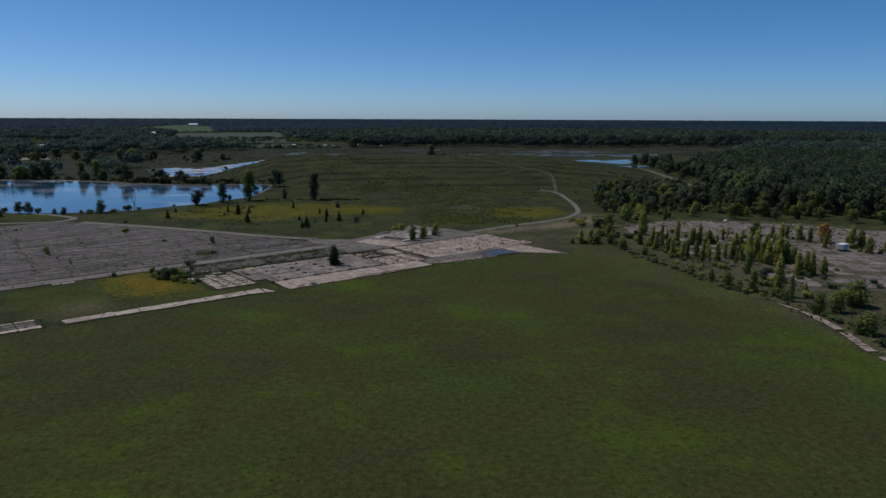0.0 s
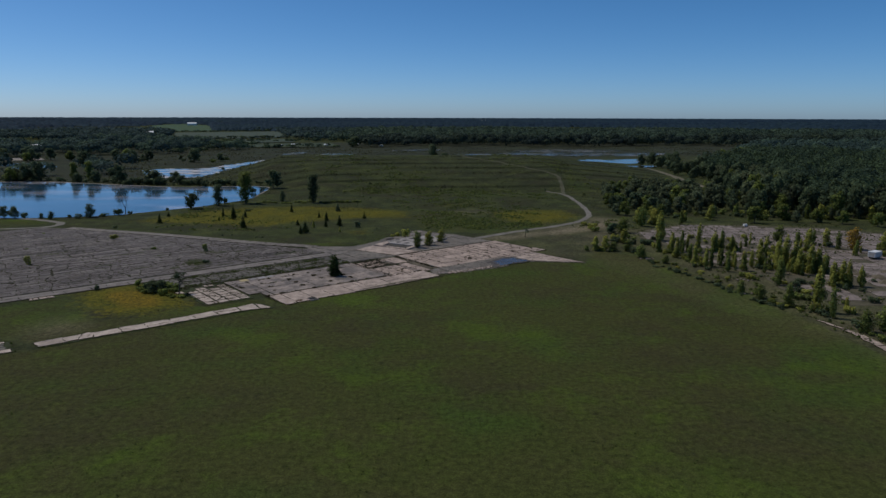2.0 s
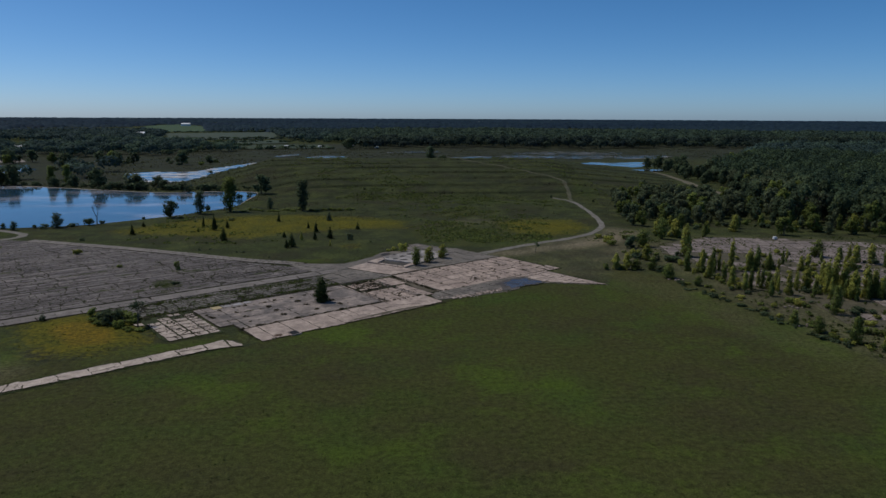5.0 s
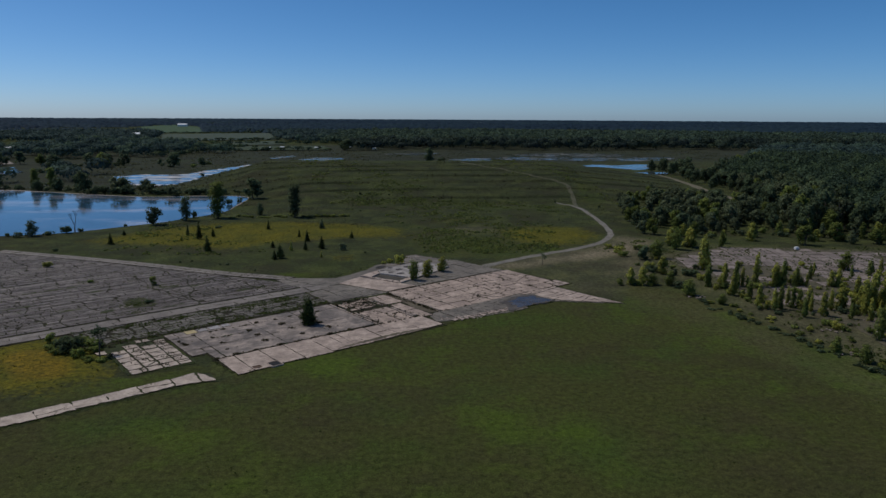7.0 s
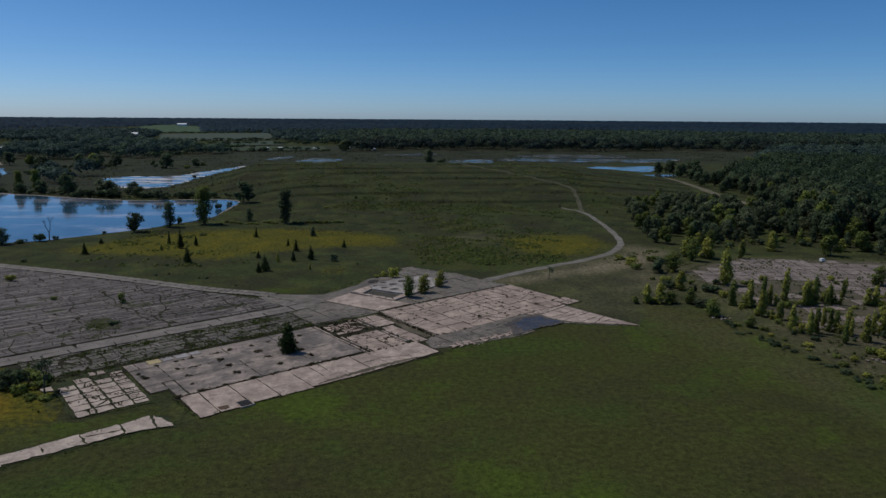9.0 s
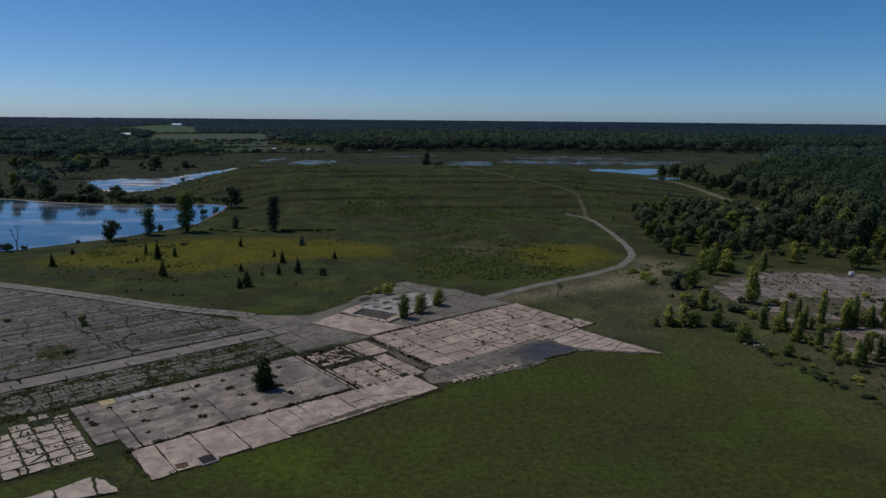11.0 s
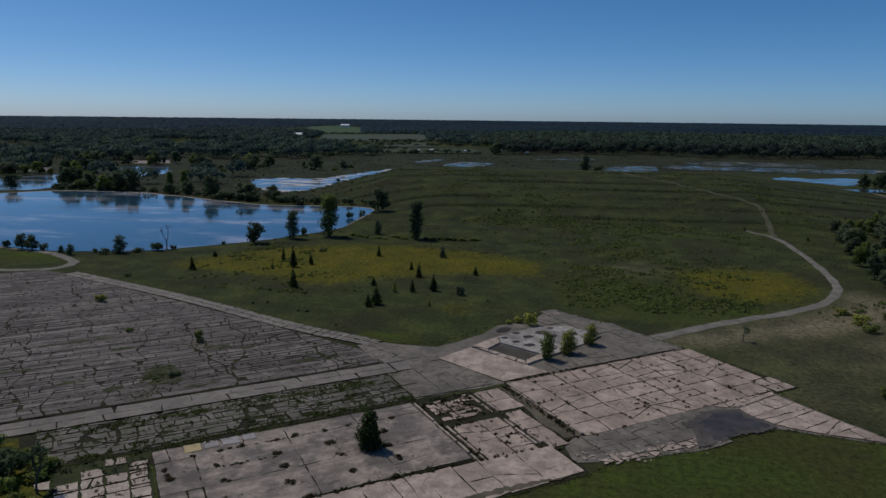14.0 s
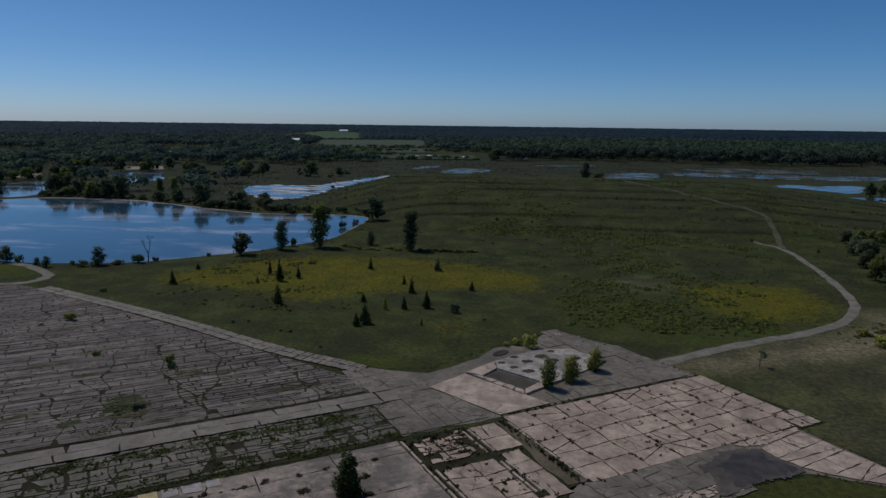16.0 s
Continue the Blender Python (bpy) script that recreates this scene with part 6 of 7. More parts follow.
# slender stands close beside the taller saplings
for cx, cy, n, sx, sy in ((103, 177, 20, 4.5, 3.5), (104, 170, 12, 4.0, 2.5), (97, 199.5, 7, 7.0, 1.4), (105, 157, 6, 2.5, 1.6), (88, 180, 6, 3.5, 2.5), (82, 199, 5, 3.0, 1.2), (138, 196, 6, 5.0, 6.0), (124, 205, 6, 7.0, 6.0)):
    for _ in range(n):
        h = rnd.uniform(2.4, 5.4)
        plant("sapling", "sapling", cx + rnd.gauss(0, sx), cy + rnd.gauss(0, sy), h, h * rnd.uniform(0.32, 0.46), "slender yellow-green sapling in a dense stand", group="saplings in the ruin", material=rnd.choice((None, None, M_LEAF_MID)))
# low growth along the ditch at the field's edge
ditch = smooth_line([(68.9, 188.1), (69.4, 181.7), (72.7, 170.5), (75.3, 158.3), (76.7, 151.6), (78.1, 142.8), (81.2, 138.1)], 12)
for i, (x, y) in enumerate(ditch):
    h = rnd.uniform(0.35, 0.8)
    if rnd.random() < 0.25:
        continue
    plant("weed_clump", "shrub", x + rnd.gauss(0, 0.5), y + rnd.gauss(0, 0.6), h * rnd.choice((0.6, 1, 1.5)), h * rnd.uniform(1.4, 3.2), "low dark weeds along the ditch beside the field", "weed", "weeds along the ditch", M_LEAF_DARK)
    if i % 2:
        h = rnd.uniform(0.4, 1.0)
        plant("weed_clump", "shrub", x + rnd.uniform(1.2, 5.5), y + rnd.uniform(-1, 1), h, h * rnd.uniform(1.8, 2.8), "yellow-green weeds behind the ditch", "weed", "weeds along the ditch", rnd.choice((M_LEAF_YOUNG, M_LEAF_MID)))
edge = smooth_line([(82, 140), (85, 124), (85.5, 108), (85, 92)], 10)
for x, y in edge:
    h = rnd.choice((0.5, 0.7, 1.0, 1.6)) * rnd.uniform(0.8, 1.2)
    plant("scrub_bush", "shrub", x + rnd.uniform(0.2, 3.4), y + rnd.uniform(-1, 1), h, h * rnd.uniform(1.3, 2.2), "low dark bush along the scrub's edge", "bush", "scrub along the field", rnd.choice((None, M_LEAF_MID, M_LEAF_DARK)))
for i in range(85):
    x, y = rnd.uniform(78, 116), rnd.uniform(140, 224)
    h = rnd.uniform(0.6, 1.9)
    plant("scrub_bush", "shrub", x, y, h, h * rnd.uniform(1.2, 2.0), "low green bush among the old floors", "bush", "bushes in the ruin", rnd.choice((M_LEAF_MID, M_LEAF_YOUNG, M_LEAF_DARK)))
for x, y, h, w in ((88.8, 253.9, 6, 3.8), (94.1, 251.8, 6.1, 4.5), (108.2, 257.8, 4.4, 2.7), (133.6, 253.2, 7, 7.4), (142, 260.6, 3.9, 4), (149, 260.5, 6.9, 7.6), (159.2, 254.9, 5.8, 6), (166, 250, 5.5, 5), (120, 262, 4.5, 4), (175, 243, 6, 5.5), (184, 238, 6, 6)):
    plant("edge_tree", "sapling" if w < 5 else "round", x, y, h, w, "young tree in front of the wood", group="trees before the wood", material=None if w < 5 else M_LEAF_MID)

for i in range(64):
    x = rnd.uniform(100, 196)
    y = 276 - 0.10 * (x - 100) + rnd.uniform(-9, 8) - (8 if x > 150 else 0)
    k = rnd.random()
    h = rnd.uniform(1.2, 3.0) if k < 0.55 else rnd.uniform(3.2, 6.0)
    plant("edge_bush" if k < 0.55 else "edge_tree", "shrub" if k < 0.55 else rnd.choice(("sapling", "young")), x, y, h, h * (rnd.uniform(1.1, 1.7) if k < 0.55 else rnd.uniform(0.5, 0.75)), "green bush in front of the wood" if k < 0.55 else "young tree in front of the wood", "bush" if k < 0.55 else "tree", "growth before the wood", rnd.choice((M_LEAF_MID, M_LEAF_DARK, M_LEAF_YOUNG, M_LEAF_GREY)))

# ------------------------------------------------------------ woods
WOOD = [(136, 284), (146, 304), (154, 330), (166, 358), (178, 380), (192, 420), (203, 470), (225, 520), (262, 560), (312, 622), (360, 720), (460, 860), (900, 1000), (1500, 900), (1500, 300), (420, 190), (260, 215), (190, 250), (155, 268)]
COPSE = [(83, 268), (90, 296), (98, 336), (110, 372), (128, 386), (150, 384), (160, 362), (152, 325), (142, 300), (134, 280), (112, 277), (100, 279)]


def is_wood(x, y):
    """Where the land is wooded."""
    right = inside_by(WOOD, x, y) > 0
    clear = inside_by([(-374, 1110), (-513, 1601), (-598, 1722), (-800, 2280), (-987, 2799), (-1018, 3305), (-744, 2735), (-484, 1823), (-311, 1764), (-207, 1270), (-130, 1080), (-95, 1040), (-78, 905), (-190, 850), (-285, 1000)], x, y) > 0
    band = (y > 908 + 14 * np.sin(x * 0.021) + 8 * np.sin(x * 0.07)) & (x > -70)
    left = inside_by([(-900, 420), (-460, 470), (-377, 525), (-371, 590), (-285, 622), (-262, 700), (-236, 760), (-225, 850), (-215, 960), (-300, 1010), (-560, 1180), (-900, 1350), (-2400, 2600), (-3600, 2000), (-1600, 400)], x, y) > 0
    far = (y > 1085) & ~clear
    left &= ~clear
    grove = inside_by([(-335, 905), (-250, 960), (-180, 930), (-168, 845), (-215, 785), (-262, 765)], x, y) > 0
    hole = (np.sin(x * 0.011 + 1.3 * np.sin(y * 0.007)) * np.sin(y * 0.013 + 0.7 * np.sin(x * 0.009)) > 0.48) & (x < -120) & (y > 560)
    water = inside_by(POOLS[1][0], x, y) > -12
    far_field = (np.abs(np.sin(x * 0.0023 + 0.4) * np.sin(y * 0.0017 + 1.1)) > 0.80) & (y > 1500) & (y < 14000)
    bank = (inside_by([(-470, 440), (-350, 500), (-235, 446), (-185, 470), (-215, 560), (-262, 640), (-300, 640), (-372, 560)], x, y) > 0) & (np.sin(x * 0.35 + 3 * np.sin(y * 0.21)) > 0.55)
    for p, _, _ in POOLS[:2]:
        bank &= inside_by(p, x, y) < -7
    return (right | band | left | far | bank | grove) & ~hole & ~water & ~far_field


def near_wood_tree(x, y, d):
    k = rnd.random()
    low = d < 9
    h = rnd.uniform(6, 12.5) if low else rnd.uniform(8, 15)
    plant("woodland_tree", "round", x, y, h, rnd.uniform(0.62, 0.88) * h, "leafy dark green tree at the wood's edge", group="trees at the wood's edge", material=None if k < 0.62 else (M_LEAF_GREY if k < 0.84 else M_LEAF_MID))


seen, spots = 0, []
for y in np.arange(200, 660, 7.6):
    for x in np.arange(80, 420, 7.6):
        px, py = x + rnd.uniform(-2.9, 2.9), y + rnd.uniform(-2.9, 2.9)
        if px < 0.80 * py + 25:
            d = float(inside_by(WOOD, np.array([px]), np.array([py]))[0])
            if d > 1:
                spots.append((d if py < 430 else d + 30, px, py))
spots.sort()
for d, px, py in spots[:165]:
    near_wood_tree(px, py, d)
rest = np.array([(px, py, 7.0) for d, px, py in spots[165:]])
for y in np.arange(264, 420, 6.2):
    for x in np.arange(80, 176, 6.2):
        px, py = x + rnd.uniform(-2.6, 2.6), y + rnd.uniform(-2.6, 2.6)
        if rnd.random() < 0.84 and inside_by(COPSE, np.array([px]), np.array([py]))[0] > 0.5:
            h = rnd.uniform(4.0, 7.8) + 2.2 * sstep(118, 150, px)
            plant("copse_tree", "round" if h > 4.6 else "shrub", px, py, h, rnd.uniform(0.72, 1.0) * h, "grey-green tree in a loose copse by the gravel road", group="trees of the copse", material=rnd.choice((None, M_LEAF_MID, M_LEAF_GREY, M_LEAF_GREY, M_LEAF_GREY)))
for i in range(18):
    px, py, h = rnd.uniform(67, 80), rnd.uniform(204, 252), rnd.uniform(1.0, 3.2)
    plant("scrub_bush", "shrub", px, py, h, h * rnd.uniform(1.1, 1.7), "green bush between the road and the old floors", "bush", "scrub by the road", rnd.choice((M_LEAF_MID, M_LEAF_DARK, M_LEAF_YOUNG)))


def canopy(name, xy, spread, height, count, card, material, label, lumpy=1.0, seed=1):
    """Many tree crowns of leaf clumps in one mesh."""
    gen = np.random.default_rng(seed)
    n = len(xy)
    base_z = terrain(xy[:, 0], xy[:, 1])
    hh = height * gen.uniform(1 - 0.45 * lumpy, 1 + 0.3 * lumpy, n)
    ww = xy[:, 2] * spread * gen.uniform(0.7, 1.4, n)
    c = np.repeat(np.arange(n), count)
    m = n * count
    d = gen.normal(0, 1, (m, 3))
    d[:, 2] = np.where(d[:, 2] < -0.6, -d[:, 2], d[:, 2])
    d /= np.linalg.norm(d, axis=1)[:, None]
    lump = 1 + 0.25 * np.sin(5 * np.arctan2(d[:, 1], d[:, 0]) + c * 1.7) * np.sin(4 * d[:, 2] + c)
    rad = gen.uniform(0.75, 1.0, m) * lump
    p = np.empty((m, 3))
    p[:, 0] = xy[c, 0] + d[:, 0] * rad * ww[c] / 2
    p[:, 1] = xy[c, 1] + d[:, 1] * rad * ww[c] / 2
    p[:, 2] = base_z[c] + hh[c] * 0.56 + d[:, 2] * rad * hh[c] * 0.44
    v, l = cards(p, d + np.array([0, 0, 0.25]), card * ww[c] * gen.uniform(0.7, 1.3, m), gen, loose=0.3)
    me = fast_mesh(name, v, l, 4, material, soft_normals(d * (0.45 + 0.55 * lumpy) + gen.normal(0, 0.12 + 0.12 * (1 - lumpy), (m, 3))))
    me.attributes.new("tone", "FLOAT", "POINT").data.foreach_set("value", np.repeat(0.5 + (gen.random(n) ** 1.1 - 0.5) * lumpy, count * 4).astype(np.float32))
    ob = new(name, me)
    return tagged(ob, label, "woodland", kind="stuff")


canopy("wood_interior", rest, 1.22, 11.5, 135, 0.135, M_CANOPY, "dense dark green broadleaf wood", seed=5)
rings = {"band": [], "young": [], "mid": [], "far": []}
rad = 430.0
while rad < 1800:
    step = max(14.5, rad / 80)
    n = int(radians(90) * rad / step)
    az = radians(-49) + radians(90) * (np.arange(n) + rng.uniform(-0.35, 0.35, n)) / n
    rr_ = rad + rng.uniform(-0.45, 0.45, n) * step
    x, y = rr_ * np.sin(az), 40 + rr_ * np.cos(az)
    keep = is_wood(x, y) & ~((x > 70) & (x < 423) & (y < 662)) & (rng.random(n) < np.where((x < -100) & (y < 1150), 0.62, 0.92))
    keep &= ~((np.abs(x + 0.381 * (y - 100)) < 26) & (y > 1270) & (y < 1480))
    rows_ = np.stack([x, y, step * rng.uniform(0.75, 1.25, n)], 1)
    kinds = np.where((x > -75) & (y > 890) & (y < 1010) & (inside_by(WOOD, x, y) < 0), 0, np.where((x > -110) & (y >= 1010), 1, 2 if rad < 1150 else 3))
    for k, key in enumerate(rings):
        rings[key].append(rows_[keep & (kinds == k)])
    rad += step * 0.95
hedges = []
for x0, y0, x1, y1 in ((-200, 868, -80, 892), (-330, 1000, -180, 965), (-280, 1105, -100, 1085), (-610, 1655, -300, 1790), (-385, 1180, -195, 1262), (-240, 740, -215, 860), (-380, 1085, -290, 1095)):
    k = int(math.hypot(x1 - x0, y1 - y0) / 7)
    for i in range(k):
        if rnd.random() < 0.85:
            hedges.append((x0 + (x1 - x0) * i / k + rnd.uniform(-4, 4), y0 + (y1 - y0) * i / k + rnd.uniform(-5, 5), rnd.choice((6.5, 8, 10))))
canopy("hedgerows", np.array(hedges), 1.1, 4.6, 60, 0.2, M_CANOPY, "hedgerows and tree lines between far fields", seed=15)
plant("field_tree", "round", -60, 893, 15, 22, "big round dark tree at the edge of the far wood", seed=0)
canopy("woodland_front", np.concatenate(rings["band"]), 1.0, 13.0, 150, 0.14, M_BANDSHADE, "tall dark woodland behind the marsh", seed=16)
canopy("woodland", np.concatenate(rings["mid"]), 1.05, 11.0, 150, 0.125, M_WOODLANDHAZE, "dark green broadleaf woodland round the marsh", seed=6)
canopy("young_woodland", np.concatenate(rings["young"]), 1.15, 12.0, 60, 0.17, M_YOUNGWOOD, "wide stretch of lower, lighter green woodland", 0.7, seed=21)
canopy("far_woodland", np.concatenate(rings["far"]), 1.15, 10.5, 50, 0.18, M_FARHAZE, "distant dark woodland", 0.5, seed=7)


def domes(name, rows, material, label, seed):
    """Far tree crowns as small uneven domes, in one mesh. rows: x, y, width, height."""
    gen = np.random.default_rng(seed)
    n, k = len(rows), 7
    a = np.arange(k) * math.tau / k
    ring = np.stack([np.cos(a), np.sin(a)], 1)
    shape = np.concatenate([[[0, 0, 1.0]], np.column_stack([0.62 * ring, np.full(k, 0.80)]), np.column_stack([ring, np.full(k, 0.18)])])
    tri = [(0, 1 + i, 1 + (i + 1) % k) for i in range(k)]
    for i in range(k):
        q = (1 + i, 1 + k + i, 1 + k + (i + 1) % k, 1 + (i + 1) % k)
        tri += [(q[0], q[1], q[2]), (q[0], q[2], q[3])]
    tri = np.array(tri)
    m = len(shape)
    v = np.repeat(shape[None], n, 0) * gen.uniform(0.75, 1.2, (n, m, 1))
    v[..., :2] *= rows[:, None, 2:3] / 2
    v[..., 2] *= rows[:, None, 3]
    v[..., 0] += rows[:, None, 0]
    v[..., 1] += rows[:, None, 1]
    v[..., 2] += terrain(rows[:, 0], rows[:, 1])[:, None]
    nor = np.repeat((0.4 * shape + np.array([0, 0, 0.55]))[None], n, 0) + gen.normal(0, 0.10, (n, m, 3))
    nor /= np.linalg.norm(nor, axis=2)[..., None]
    me = fast_mesh(name, v.reshape(-1, 3), (tri[None] + (np.arange(n) * m)[:, None, None]).reshape(-1), 3, material, nor.reshape(-1, 3))
    tone = 0.5 + 0.35 * np.sin(rows[:, 0] * 0.004 + 2 * np.sin(rows[:, 1] * 0.006)) * np.sin(rows[:, 1] * 0.011) + gen.uniform(-0.15, 0.15, n)
    me.attributes.new("tone", "FLOAT", "POINT").data.foreach_set("value", np.repeat(np.clip(tone, 0, 1), m).astype(np.float32))
    return tagged(new(name, me), label, "woodland", kind="stuff")


rows_, d = [], 1780.0
while d < 4850:
    big = float(true_far(d))
    n = int(radians(84) / 0.0034)
    az = radians(-46) + radians(84) * (np.arange(n) + rng.uniform(-0.4, 0.4, n)) / n
    dd = d + rng.uniform(-45, 45, n)
    keep = is_wood(big * np.sin(az), 40 + big * np.cos(az))
    wide = 0.0034 * d * rng.uniform(1.6, 3.6, n)
    rows_.append(np.stack([dd * np.sin(az), 40 + dd * np.cos(az), wide, 9.5 * d / big * rng.uniform(0.7, 1.35, n)], 1)[keep])
    d += 42 + 45 * (d - 1780) / 3000
domes("horizon_woodland", np.concatenate(rows_), M_HORIZONHAZE, "woodland reaching to the horizon", 8)


# ------------------------------------------------------------ buildings far off and small objects
def gable_house(name, x, y, length, depth, wall_h, roof_h, turn, label, wall_m, roof_m, windows=3):
    root = tagged(new(name), label, "building")
    root.matrix_basis = pose(x, y, float(terrain(x, y)), 0, 0, turn)
    bm = box_bm(0, 0, wall_h / 2, length, depth, wall_h)
    part("wall", bm, wall_m, root)
    bm = bmesh.new()
    o, e = length / 2 + 0.4, depth / 2 + 0.5
    rows = [[bm.verts.new((s * o, yy, zz)) for yy, zz in ((-e, wall_h - 0.15), (0, wall_h + roof_h), (e, wall_h - 0.15), (e, wall_h - 0.4), (0, wall_h + roof_h - 0.3), (-e, wall_h - 0.4))] for s in (-1, 1)]
    for k in range(6):
        bm.faces.new((rows[0][k], rows[0][(k + 1) % 6], rows[1][(k + 1) % 6], rows[1][k]))
    for row in rows:
        bm.faces.new(row)
    part("roof", bm, roof_m, root)
    for k in range(windows):
        xx = -length / 2 + length * (k + 1) / (windows + 1)
        win = part("window", box_bm(xx, -depth / 2 - 0.03, wall_h * 0.55, 1.4, 0.12, 1.2), M_WHITE, root)
        part("pane", box_bm(xx, -depth / 2 - 0.08, wall_h * 0.55, 1.1, 0.08, 0.9), M_DARKGLASS, win)
    part("door", box_bm(length * 0.42, -depth / 2 - 0.04, 1.05, 1.1, 0.1, 2.1), M_WHITE, root)
    return root


gable_house("barn", -512, 1443, 17, 12, 5, 3, 8, "white metal farm barn among the fields", M_WHITE, M_WHITE)
bx, by, bk = drawn(-832, 2813)
gable_house("barn", bx, by, 34 * bk, 14 * bk, 8 * bk, 4 * bk, 4, "white metal farm barn far off", M_WHITE, M_WHITE)
bx, by, bk = drawn(620, 5200)
gable_house("warehouse", bx, by, 40 * bk, 18 * bk, 6 * bk, 3 * bk, 0, "low white building far off in the woods", M_WHITE, M_WHITE, 5)
gable_house("long_shed", -447, 880, 26, 8, 3, 1.4, 22, "long low white-roofed shed among trees", M_WALL, M_WHITE, 5)
gable_house("house", -392, 850, 10, 8, 3.2, 2, 15, "small house with a pale roof among trees", M_WALL, M_WHITE)
gable_house("house", -455, 760, 12, 8, 3.2, 2.2, 25, "small house among trees behind the pond", M_WALL, M_ROOF)
gable_house("house", -500, 700, 12, 8, 3.2, 2.2, 35, "small house with a grey roof among trees", M_WALL, M_ROOF)
gable_house("house", -330, 800, 11, 8, 3.0, 2, 20, "small house among trees near the marsh", M_WALL, M_ROOF)
for x, y in ((-160, 925), (-146, 940), (-101, 930), (-62, 960), (-28, 915)):
    gable_house("hut", x, y, rnd.uniform(3, 5), 2.8, 2.0, 0.6, rnd.uniform(-30, 30), "small white hut beyond the marsh", M_WHITE, M_WHITE, 1)


def trailer(x, y, turn):
    """A small box trailer."""
    root = tagged(new("box_trailer"), "small grey-white box trailer parked on the old floor", "trailer")
    root.matrix_basis = pose(x, y, 0.13, 0, 0, turn)
    part("body", box_bm(0, 0, 1.3, 3.7, 2.0, 1.5, 0.06), M_GREYWHITE, root)
    part("roof", box_bm(0, 0, 2.09, 3.8, 2.1, 0.08, 0.02), M_WHITE, root)
    part("door", box_bm(-1.86, 0, 1.28, 0.05, 1.6, 1.3, 0.01), M_ROOF, root)
    part("chassis", box_bm(0.3, 0, 0.5, 4.1, 0.9, 0.12, 0.02), M_IRON, root)
    part("drawbar", box_bm(3.1, 0, 0.5, 1.4, 0.14, 0.12, 0.02), M_IRON, root)
    for sx in (-0.5, 0.4):
        for sy in (-1, 1):
            bm = bmesh.new()
            bmesh.ops.create_cone(bm, cap_ends=True, segments=18, radius1=0.34, radius2=0.34, depth=0.22, matrix=Matrix.Translation((sx, sy * 0.98, 0.34)) @ Matrix.Rotation(radians(90), 4, "X"))
            bmesh.ops.bevel(bm, geom=[e for e in bm.edges if e.calc_length() < 0.2], offset=0.04, segments=2, affect="EDGES")
            wheel = part("wheel", bm, M_RUBBER, root)
            bm = bmesh.new()
            bmesh.ops.create_cone(bm, cap_ends=True, segments=14, radius1=0.19, radius2=0.17, depth=0.06, matrix=Matrix.Translation((sx, sy * 1.1, 0.34)) @ Matrix.Rotation(radians(90), 4, "X"))
            part("rim", bm, M_ROOF, wheel)
    return root


trailer(134.5, 187.2, 28)


def tank(x, y, turn):
    root = tagged(new("storage_tote"), "small white container on the old floor", "container")
    root.matrix_basis = pose(x, y, 0.13, 0, 0, turn)
    part("body", box_bm(0, 0, 0.5, 1.2, 0.9, 0.8, 0.1), M_WHITE, root)
    part("lid", box_bm(0, 0, 0.93, 0.9, 0.6, 0.08, 0.03), M_WHITE, root)
    part("pallet", box_bm(0, 0, 0.06, 1.8, 1.2, 0.12, 0.01), M_DEADWOOD, root)
    return root


tank(125.8, 245.0, 12)


def rubble(x, y, n, spread, seed, label, material, size=1.0):
    """A heap of broken concrete."""
    rr = random.Random(seed)
    root = tagged(new("rubble_heap"), label, "rubble")
    root.location = (x, y, 0.1)
    for _ in range(n):
        bm = bmesh.new()
        bmesh.ops.create_icosphere(bm, subdivisions=1, radius=1)
        k = rr.uniform(0.25, 0.7) * size
        for v in bm.verts:
            v.co = Vector((v.co.x * k * 1.4, v.co.y * k, v.co.z * k * 0.45)) * rr.uniform(0.75, 1.2)
        bmesh.ops.rotate(bm, cent=(0, 0, 0), matrix=Matrix.Rotation(rr.uniform(0, 6.28), 3, "Z"), verts=bm.verts)
        bmesh.ops.translate(bm, vec=(rr.gauss(0, spread), rr.gauss(0, spread * 0.6), k * 0.15), verts=bm.verts)
        part("chunk", bm, material, root)


for i, (x, y) in enumerate(((70.2, 190.2), (85.1, 163.9), (80.3, 150.5), (88, 165.7), (93, 163), (90, 181), (97, 170), (131, 160))):
    rubble(x, y, 9, 1.1, 70 + i, "small heap of pale broken concrete", M_RUIN, 0.55)
for i, (u, v, n, w) in enumerate(((34.0, 6.4, 26, 1.6), (31.0, 6.9, 18, 1.2), (7.5, 1.4, 22, 1.8), (14.0, 0.6, 18, 1.8), (44.8, 9.6, 20, 1.0), (3.0, 3.6, 12, 0.9), (36.0, 57.0, 14, 1.6))):
    rubble(*S(u, v), n, w, 170 + i, "loose crumbs of broken concrete at the edge of the paving", M_PALE, 0.38)


